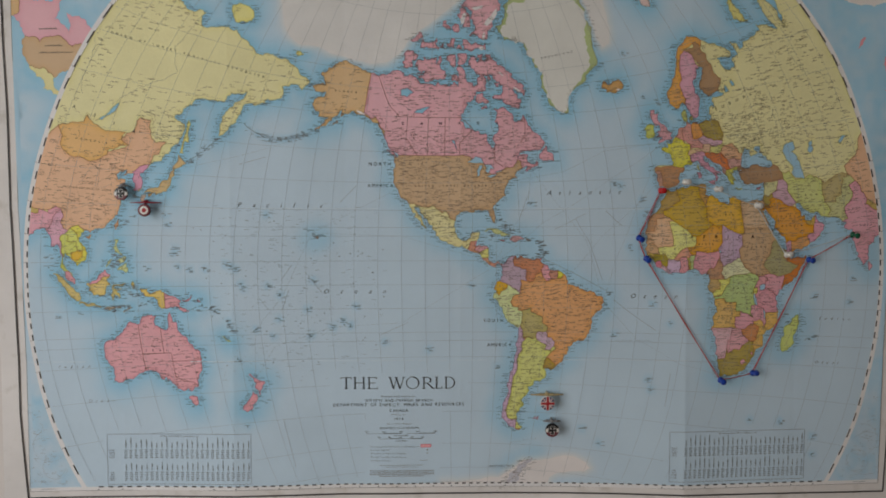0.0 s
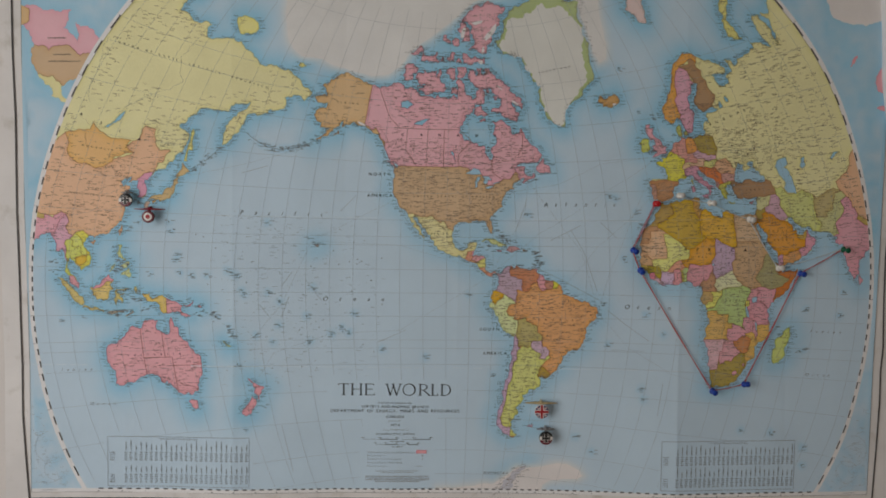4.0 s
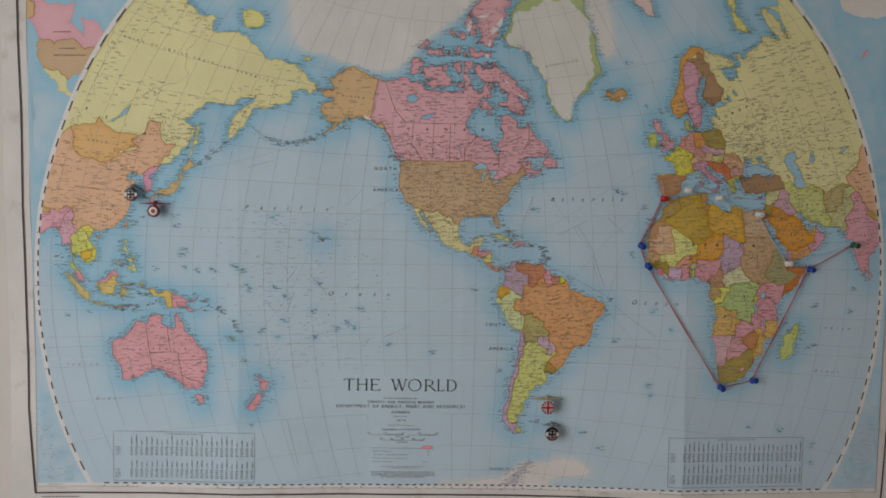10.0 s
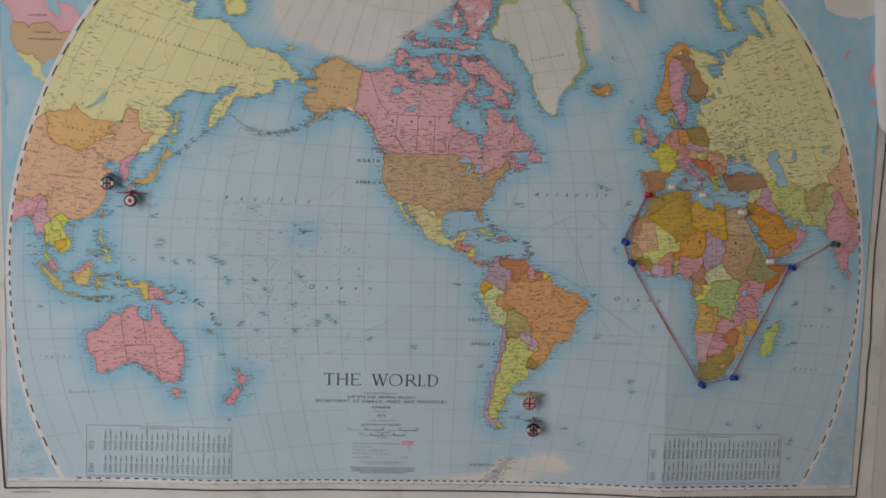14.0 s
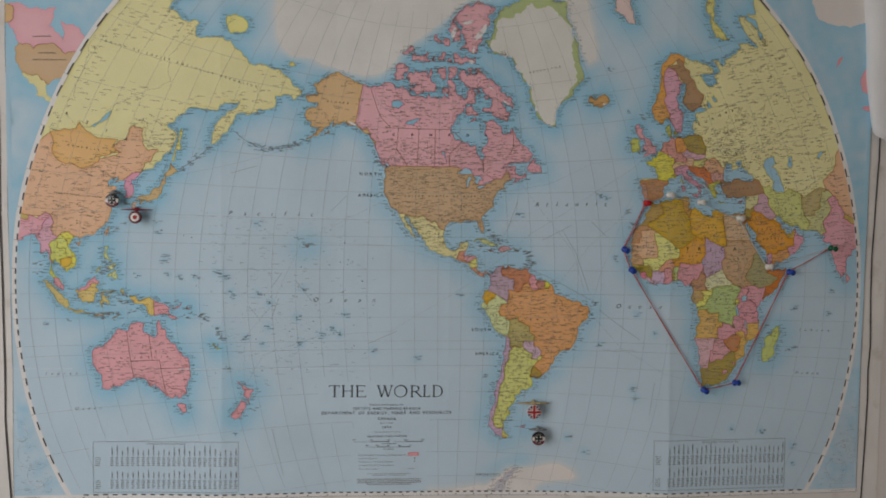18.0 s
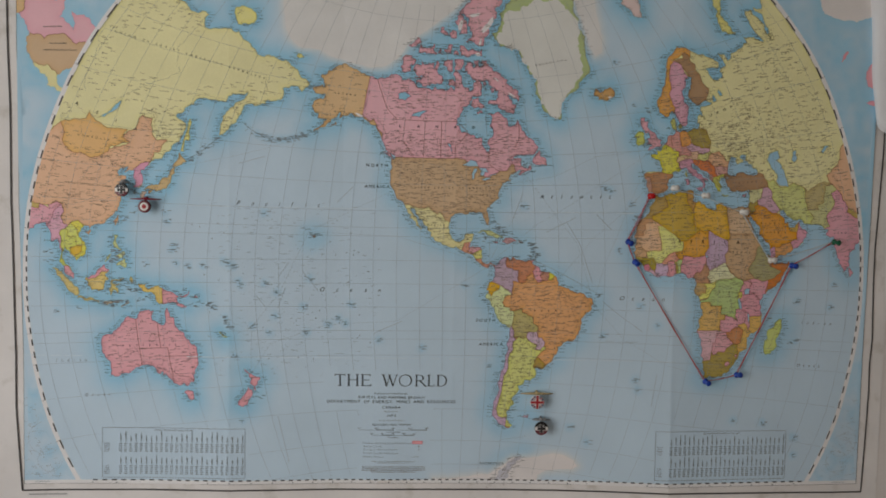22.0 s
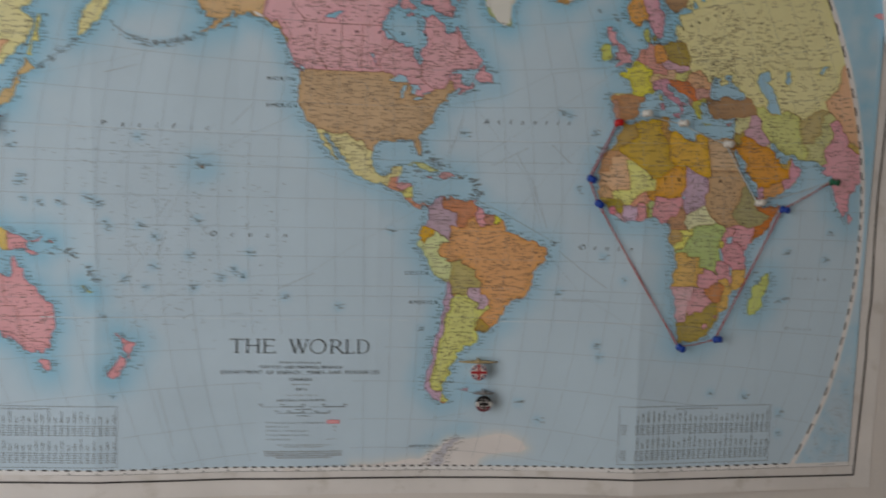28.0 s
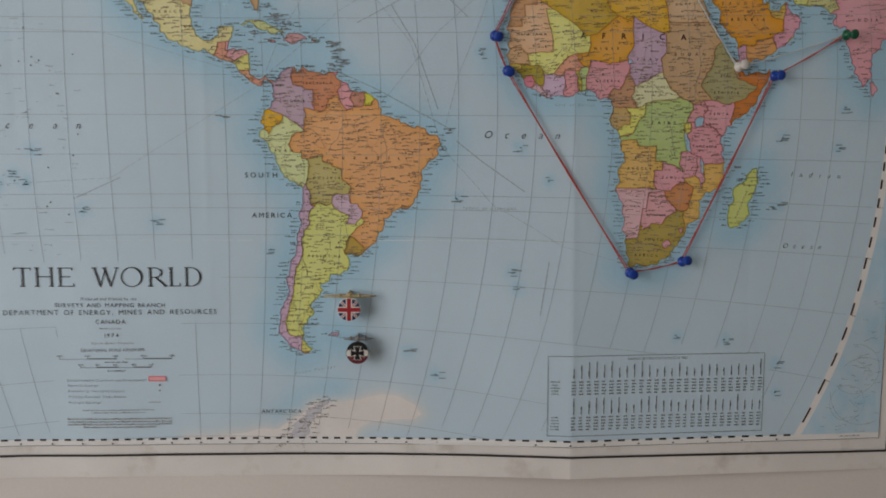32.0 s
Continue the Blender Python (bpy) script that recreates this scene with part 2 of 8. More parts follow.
def rim_slack(x, z):
    """The outer print has drawn in a little towards the side edges."""
    w = min(1.0, max(0.0, (math.hypot(x, z) - 0.48) / 0.09))
    w *= w * (3 - 2 * w) * min(1.0, max(0.15, 1 + z / 0.2))
    return w * (0.0038 + 0.0034 * math.exp(-((z - 0.14) / 0.11) ** 2) if x > 0 else -0.0018)


def stretched(x, z):
    """The paper has stretched a little unevenly over the years."""
    u, v = x / 0.57, z / 0.57
    terms = (1, u, v, u * u, u * v, v * v, u ** 3, u * u * v, u * v * v, v ** 3)
    return (x + sum(a * b for a, b in zip(STRETCH_X, terms)) / 1000 - rim_slack(x, z), z + sum(a * b for a, b in zip(STRETCH_Z, terms)) / 1000)


def geo(lon, lat, side=0):
    """Place on the sheet of a longitude and latitude in degrees; side 1 or -1 names the edge for the cut meridian."""
    d = (lon - MID_LON + 180) % 360 - 180
    if side > 0 and d < -179:
        d += 360
    if side < 0 and d > 179:
        d -= 360
    return stretched(*grinten(radians(max(-180, min(180, d))), radians(lat)))

# ---------------------------------------------------------------- geography, in degrees east and north
# coasts are strung together from stretches; the fine crinkle of a shore is added later
NA_ARCTIC = "-166,68.3 -163,69.5 -159,70.8 -156.6,71.3 -152,70.9 -148,70.4 -144,70 -141,69.6 -137,69 -135,69.5 -131,70 -128,70.5 -124.5,70.1 -124,69.4 -121,69.8 -117,68.9 -115,68 -110,68 -108,67.6 -108,66.6 -106.5,68.3 -103,67.9 -98.5,67.8 -97.5,68.5 -95.5,67.5 -95.5,68.8 -96.5,71.2 -95,71.9 -93,71.2 -92,69.7 -90.5,68.4 -88,68 -87.5,67.3 -86,67.8 -85.5,69.3 -82,69.8 -81.3,68.7 -82,67.5 -81.5,67"
NA_HUDSON = "-84,66.3 -86.5,66.4 -87,65.4 -89.5,64 -93.5,63.9 -91,63.3 -93,62 -94.5,60.5 -94.7,59 -93.2,58.7 -92.5,57 -90,57 -87.5,56.2 -85,55.3 -82.3,55.1 -82.2,53 -80.5,51.3 -79.3,51.3 -79,53 -79.5,54.7 -77,56 -76.6,57.5 -78.4,58.8 -77.4,60 -78,62.2 -75,62.3 -73.5,62.4 -71,61.2 -69.6,60.8 -69.5,59 -68,58.5 -66,58.8 -65,59.8 -64.5,60.3"
NA_ATLANTIC = "-63,58.5 -61.7,57 -60,55.3 -57.5,54.5 -57,53.3 -55.8,52.3 -57,51.4 -60,50.2 -64,50.3 -66.4,50.2 -68,49.2 -70,48 -68.5,48.5 -66,49.2 -64.3,48.8 -65,47.8 -64.8,46.8 -63.5,46 -61.8,45.8 -60.8,46.9 -60,46 -61,45.2 -63.5,44.6 -65.5,43.5 -66.1,44 -64.8,45.3 -67,44.9 -69,44 -70.3,43.5 -70.8,42.6 -70,41.7 -72,41.3 -74,40.7 -73.9,40 -75,38.8 -75.8,37.2 -76,36 -75.5,35.2"
NA_GULF = "-77,34.6 -78.2,33.8 -79.5,33 -81,31.8 -81.4,30.5 -80.6,28.4 -80.1,26.8 -80.4,25.2 -81.2,25.3 -81.9,26.6 -82.7,27.9 -82.7,29 -84,30.1 -85.5,29.8 -87,30.4 -89.3,30.3 -89.2,29.2 -90.5,29.1 -92,29.6 -94,29.6 -95.5,28.8 -97,27.8 -97.3,26 -97.8,23.5 -97.5,21.5 -96.5,19.5 -95.2,18.6 -94,18.2 -92,18.6 -90.7,19.4 -90.4,21 -88.5,21.5 -87,21.5 -87.5,20 -88,18.4 -88.3,17 -88.7,15.8 -86,15.9 -84,15.8 -83.2,15 -83.5,13 -83.7,11.2 -82.5,9.4"
NA_ISTHMUS = "-81,8.8 -79.5,9.6 -77.5,8.6 -77.6,7.2 -78.4,8.5 -79.6,9 -80.3,7.4 -81.7,7.6 -83,8.3 -83.7,9 -85,10 -85.8,10.5 -86.5,11.8 -87.6,12.9 -89,13.3 -91,13.9 -92.5,14.8 -94.5,16.2 -96.5,15.7 -99,16.6 -102,17.9 -103.5,18.3 -105.5,20.2 -105.3,21.6 -107,24 -109,25.8 -109.5,26.8 -111,28 -112.3,29.5 -113.1,31.2 -114.7,31.7 -114.7,30.5 -113,28.4 -111.3,26 -110.3,24.2 -109.5,23.1 -110.3,23.3 -112.1,24.8 -112.2,26 -114.2,27.2 -115,27.8 -114.2,28.5 -116,30.5"
NA_PACIFIC = "-117.2,32.5 -118.4,33.8 -120.6,34.6 -121.9,36.6 -122.5,37.8 -123.8,39.3 -124.4,40.4 -124.1,42 -124.5,42.8 -124,45 -124,46.3 -124.7,48.4 -123,48.2 -122.5,47.3 -122.7,49 -123.3,49.4 -125,50.3 -127.5,51 -128.3,52.5 -130.2,54.3 -130.5,55 -132,56.5 -133.5,58 -136.5,58.3 -139.7,59.6 -144,60 -146.5,60.9 -148.5,60 -151.5,59.2 -151.5,60.8 -154,59.3 -155.5,58 -158,56.5 -160.5,55.6 -163.5,54.8"
NA_BERING = "-162,55.8 -158.5,57.3 -157.3,58.7 -161.8,58.7 -162,59.9 -164.5,60.5 -166,61.7 -164.7,63 -161.2,63.5 -160.9,64.6 -163,64.5 -166,64.5 -168,65.6 -164,66.5 -162,66.2 -163.5,67.1"
SA_NORTH = "-77.5,8.6 -76.8,8 -75.5,10.5 -74.2,11.2 -72,12 -71.5,11 -71.8,9.4 -71,10.8 -70,12 -68.3,10.7 -66,10.6 -64,10.3 -62,10.7 -61,9 -60,8.5 -58.3,7 -57,6 -54,5.9 -52.5,5 -51.2,4 -50,1.5 -50.2,0 -48.5,-0.3 -47,-0.8 -44.5,-2 -43,-2.5 -41,-2.9 -38.5,-3.7 -36.5,-5 -35.2,-5.5 -34.8,-7.5"
SA_EAST = "-35.2,-9.2 -37,-11 -38.5,-13 -39,-16 -39.3,-18 -40,-20.3 -41,-22 -42,-23 -44.5,-23.1 -46.4,-24 -48.5,-25.8 -48.6,-28.3 -50.2,-30.5 -52,-32.7 -53.5,-34 -55,-34.9 -57.5,-34.5 -58.3,-34 -57.2,-35.5 -56.8,-36.8 -57.6,-38.2 -62,-39 -62.3,-40.6 -64.9,-41 -63.7,-42.6 -65.3,-44.5 -67.4,-46 -65.8,-47.2 -67.5,-49.5 -69,-50.7 -68.4,-52.4 -69,-53 -67,-54.2 -65.2,-54.8 -67.5,-55.7"
SA_WEST = "-71,-54.8 -74.3,-52.5 -75.3,-50 -75.5,-47 -74.5,-45.5 -73,-43 -73.9,-41.5 -73.4,-39 -73.2,-37 -71.7,-33.5 -71.5,-30 -70.6,-27 -70.3,-22 -70.3,-18.5 -72.5,-17 -76.2,-14 -77.2,-12 -79,-8.2 -81.2,-5.8 -81.3,-4.5 -80,-3.2 -80.9,-2.2 -80.2,0 -79,1.5 -77.3,3.8 -77.6,7"
AF_EAST = "32.5,29.9 33.5,27.8 34.5,26 35.7,23.9 37.2,21 37.3,18.9 38.6,18 39.5,15.6 41.2,14.6 43.2,12.5 43.3,11.5 44.5,10.4 47,11.1 51.2,11.9 51.1,10.4 49.8,8 48,4.5 46,2.4 43.5,0.3 41.5,-1.7 40.2,-2.7 39.2,-4.6 38.8,-6 39.5,-7 39.4,-9 40.6,-10.8 40.5,-13 40.8,-14.8 39.5,-16.8 37,-17.9 34.8,-19.8 35.5,-22 35.4,-24 32.8,-25.5 32.6,-27.5 31.3,-29.5 29,-32.5 27,-33.7 25,-34 22,-34.1 20,-34.8 18.4,-34.2"
AF_WEST = "18.3,-32.5 17.2,-30 15.3,-27 14.5,-22.8 13.3,-20 11.8,-17.8 12.5,-14.8 13.8,-11 13,-8.8 12.3,-6 11.8,-4.6 9.5,-2.3 8.8,-0.7 9.6,1 9.8,2.5 9.5,3.9 8.7,4.5 7,4.4 6,4.3 5,5.8 4,6.4 1.2,6.1 -2,4.8 -4.5,5.2 -7.5,4.4 -9.2,5.6 -11.4,6.9 -13,8 -13.3,9 -15,10.8 -16.7,12.3 -16.8,13.3 -17.5,14.7 -16.5,16 -16.2,19 -17,20.9 -16,23.7 -14.9,25.9 -13.1,27.7"
AF_NORTH = "-11.5,28.3 -9.7,30 -9.5,32 -7,33.8 -5.9,35.8 -5.3,35.9 -3,35.3 -1,35.8 1,36.5 5,36.8 9.8,37.3 11,37 10.5,35.5 10.1,34.2 11.2,33.2 15.2,32.4 15.7,31.3 19,30.3 20,31 20,32.3 21.7,32.9 23.2,32.2 25.2,31.6 29,30.9 31,31.5 32.5,31.2"
EU_LEVANT = "32.5,29.9 32.6,31.2 34.3,31.4 35,32.8 35.9,34.8 36,36.2 36.1,36.8 34,36.3 32.5,36.1 30.6,36.8 29,36.3 27.5,36.7 26.5,38 26.2,39.4 27,40.4 29,40.9 29.1,41.2 31.3,41.1 33,42 35,42 36.5,41.3 38.5,41 41.5,41.5 41.5,42.5 39,44.1 37,45.2 38.2,46.6 37.5,46.8 35,46.2 36.5,45.3 33.7,44.4 32.6,45.4 33.6,46.1 31.5,46.6 30.7,46.4 29.6,45.2 28.7,44.2 28,42.8 27.9,42 28.9,41.3"
EU_MEDITERRANEAN = "28.8,41 27,40.7 26.2,40.2 26,40.8 24,40.8 23.8,40 22.7,40.4 23.2,39.2 24,38.2 24,37.7 23.1,37.9 23.1,36.5 22.4,36.6 21.7,36.8 21.2,37.8 21,38.8 19.4,41 19.5,42 17.5,43 15.2,44.3 14,45 13.7,45.6 12.3,45.3 12.5,44.2 13.6,43.6 14.2,42.5 16,41.9 16.2,41.5 18.5,40.2 17,40.4 16.5,39.6 17.1,39 16.1,37.9 15.7,38.2 16,39.5 15.2,40.1 14,40.8 12.3,41.7 10.5,42.9 10.2,43.9 8.8,44.4 7.5,43.8 6.2,43.1 4.5,43.4 3,42.9"
EU_WEST = "3.1,41.8 0.8,40.9 -0.3,39.4 0.1,38.7 -0.8,37.7 -2.1,36.8 -4.4,36.7 -5.6,36 -6.4,36.8 -8.9,37 -8.8,38.5 -9.4,38.8 -8.8,41 -9.2,43.1 -7.7,43.7 -4,43.4 -1.6,43.4 -1.2,45.5 -2.3,47.2 -4.6,48 -4.7,48.5 -1.6,48.7 -1.8,49.7 0.2,49.6 1.6,50.8 3.5,51.5 4.7,53 7,53.5 8.5,53.8 8.9,54 8.2,55.5 8.2,57 10.5,57.7 10.5,56.3 9.8,55 11,54.1 13.5,54.5 14.3,53.9 18.3,54.8 19.5,54.4 21,55.3 21.2,57 22.6,57.7 24.3,57.2 23.6,58.7"
EU_NORDIC = "24.5,59.4 28,59.5 30.2,59.9 28,60.5 25,60.2 22.9,59.9 21.4,61 21.5,63 24.5,64.8 25.3,65.3 24,65.8 22,65.4 21.3,64.3 18,62.6 17.3,61 18.7,60.2 17.8,58.9 16.5,57.5 15.9,56.1 14.2,55.4 12.9,55.5 11.9,57.6 11,59.1 10.5,59.5 8,58.1 5.7,58.8 5,60.5 5.2,62 8.5,63.5 11.5,64.9 13,66.2 15.5,68.3 19,69.8 23,70.5 25.8,71.1 30,70.5 31,70 33,69.4 38,68.3 41,67.2 40.5,66.3 37,66.4 33,66.6 34.8,64.5 37,63.9 38,64.2 40.3,64.6"
AS_ARCTIC = "40,65.6 44,66.2 44,67 43.5,68.5 46,68 46,66.9 50,68 54,68.3 60,68.8 60,69.6 65,69.2 68.5,68.2 67,69.6 67,71 69,72.8 72.5,72.7 72.8,71 72.5,68.5 73.5,68 74,70 74.5,72.8 78,72.3 80.5,73.5 87,74.8 95,76 104,77.6 113,75.8 108,73.5 113,73.6 119,73 127,73.4 129,71.5 132,71.5 139,72.4 141,72.6 150,71.5 160,69.7 162,69.6 170,69.9 176,69.8 180,68.9 185,67.3 190,66.1"
AS_FAR_EAST = "187.5,64.4 184,65.4 181,64.8 178,64.5 179.3,62.4 173,61.5 170,60 164.5,59.8 162.9,58 162.3,56.3 161,54.6 159.6,53 158.3,52 156.7,51 156,52.8 155.8,54.6 156.3,57 158.6,58.7 161,60.2 163,62.2 160.5,61.7 156.5,61.5 154.5,59.5 151.5,59.2 148.5,59.4 143,59.3 138,56.2 135.2,54.7 137.5,53.8 140.5,53.2 141.3,52.3 140.5,50 140.3,48.5 138,46.3 135,43.4 132,43.2 130.7,42.3 129.7,41 127.5,39.7 128.5,38.3 129.4,37 129.4,35.5 127.5,34.6 126.3,34.5"
AS_EAST = "126.5,36.5 125,37.8 125,39.5 122,39 121.2,38.8 121.8,40.5 119.5,39.8 117.8,39 119,37.4 121,37.7 122.5,37.3 120.3,36 119.3,35 120.8,33 121.8,31.7 121.9,30.5 121.5,28.5 119.7,26 118,24.5 116.5,23 114,22.3 111,21.5 110.4,20.4 109.8,21.5 108,21.5 106.7,20.5 105.7,18.8 107,17 108.8,15.3 109.3,13 109,11.5 107,10.4 105.3,8.7 104.8,10 103,10.8 102.2,12.2 101,12.7 100.5,13.5 100,13.3 99.3,11 99.3,9.3 100.3,8.3 101.3,6.9 103,5.6 103.4,4 104.2,1.4"
AS_SOUTH = "103.5,1.3 101.4,2.9 100.3,5.5 99,7.5 98.3,8.5 98.7,10.5 98.5,13 97.7,15.5 97,17 95.4,15.8 94.3,16 94.3,18.5 92.3,20.8 91.8,22.3 90.3,22 88,21.7 87,21 86.8,20.2 85,19.4 82.3,16.6 81,15.8 80.1,15.3 80.2,13.3 79.8,10.4 78.2,8.9 77.5,8.1 76.2,10 74.8,13 73.5,16 72.8,19 72.8,21 70.8,20.7 69,22.3 70.2,22.9 68.2,23.7 67,24.8 64.5,25.2 61.5,25.1 58.5,25.6"
AS_ARABIA = "57,26.9 56.3,27.1 54,26.6 51.5,27.9 50,30 48.5,30 48,29.5 48.8,28 50,26.7 50.2,25.6 51,26.1 51.6,25.2 51.5,24.3 54,24.1 56.1,26 56.4,24.8 58.7,23.6 59.8,22.5 58.7,20.6 57.7,19 56,17.9 55,17 52.2,15.6 49,14.1 45,12.8 43.4,12.7 42.8,15 42.5,16.7 41,19 39,21.3 38.5,23.7 36.8,26 35,28.1 34.9,29.4 34.3,27.8 33.2,28.5"
AUSTRALIA = "114,-22 113.5,-24 113.3,-26.3 114.6,-29 115.7,-31.8 115.1,-34.3 118,-35 120,-34 123.5,-33.9 126,-32.3 129,-31.6 131.2,-31.5 134,-32.6 135.6,-34.9 137.8,-32.7 137.2,-35.2 138.4,-34.8 139.7,-36.5 140.8,-38 143.5,-38.8 145,-38 146.4,-39.1 150,-37.5 151,-34.3 153,-31 153.6,-28.6 153,-25.5 150.8,-23.3 149,-20.8 146.3,-18.9 145.4,-15 143.7,-14.3 142.5,-10.7 141.6,-13 140.9,-17.4 139.3,-17.5 136,-15.8 135.7,-14.8 136.8,-12.2 133,-11.7 130.8,-12.5 129.6,-14.9 128,-14.8 126,-14 123.5,-16.5 122.2,-18 119,-20 116,-20.8"
GREENLAND = "-44,59.9 -48,61 -51,64 -53.5,66.5 -53,68.5 -51,69.8 -54.5,70.7 -55,72.5 -58,75 -63,76.2 -68.5,76.1 -71,77.3 -73,78.2 -66,79.5 -65,81 -60,82 -50,82.5 -40,83.3 -31,83.6 -22,82.5 -12,81.4 -18,80 -19,77 -20,75 -22,73 -22,70.5 -26,69 -30,68 -36,65.9 -40,65 -42,62.5 -43,60.1"
GREENLAND_ICE = "-44.6,60.2 -49,62.6 -51.2,66 -51,69 -53.6,71.2 -57.5,75.2 -66,76.3 -70.5,77.6 -64,79.5 -62,81 -48,81.6 -36,82.4 -25,81.6 -19.5,79 -20.5,76.5 -24.5,74 -25.5,71 -29,68.9 -36,66.2 -41,64 -43,60.6"
PACK_ICE = "140,84 150,80.5 160,77.5 166,75.3 172,73.6 178,72.7 184,72.9 190,72.9 196,72.2 203,72 210,71.6 218,71.3 226,71.9 232,73.6 236,76 242,77.8 250,79.3 258,80.7 268,82.3 280,83.5 300,84 330,84.5 330,89 250,89 200,89 140,89"
EAST_ICE = "-30,84 -12,82.2 -16,79.5 -17,76.5 -18,74 -17,72.6 -13,73 -9,75.5 -6,78.5 0,81 10,83 10,88 -30,88"
PENINSULA = "-74,-72 -70,-70 -67.5,-67.5 -65,-66 -61,-64.3 -57.5,-63.3 -60,-65 -62,-66.5 -62.5,-69 -63,-72"

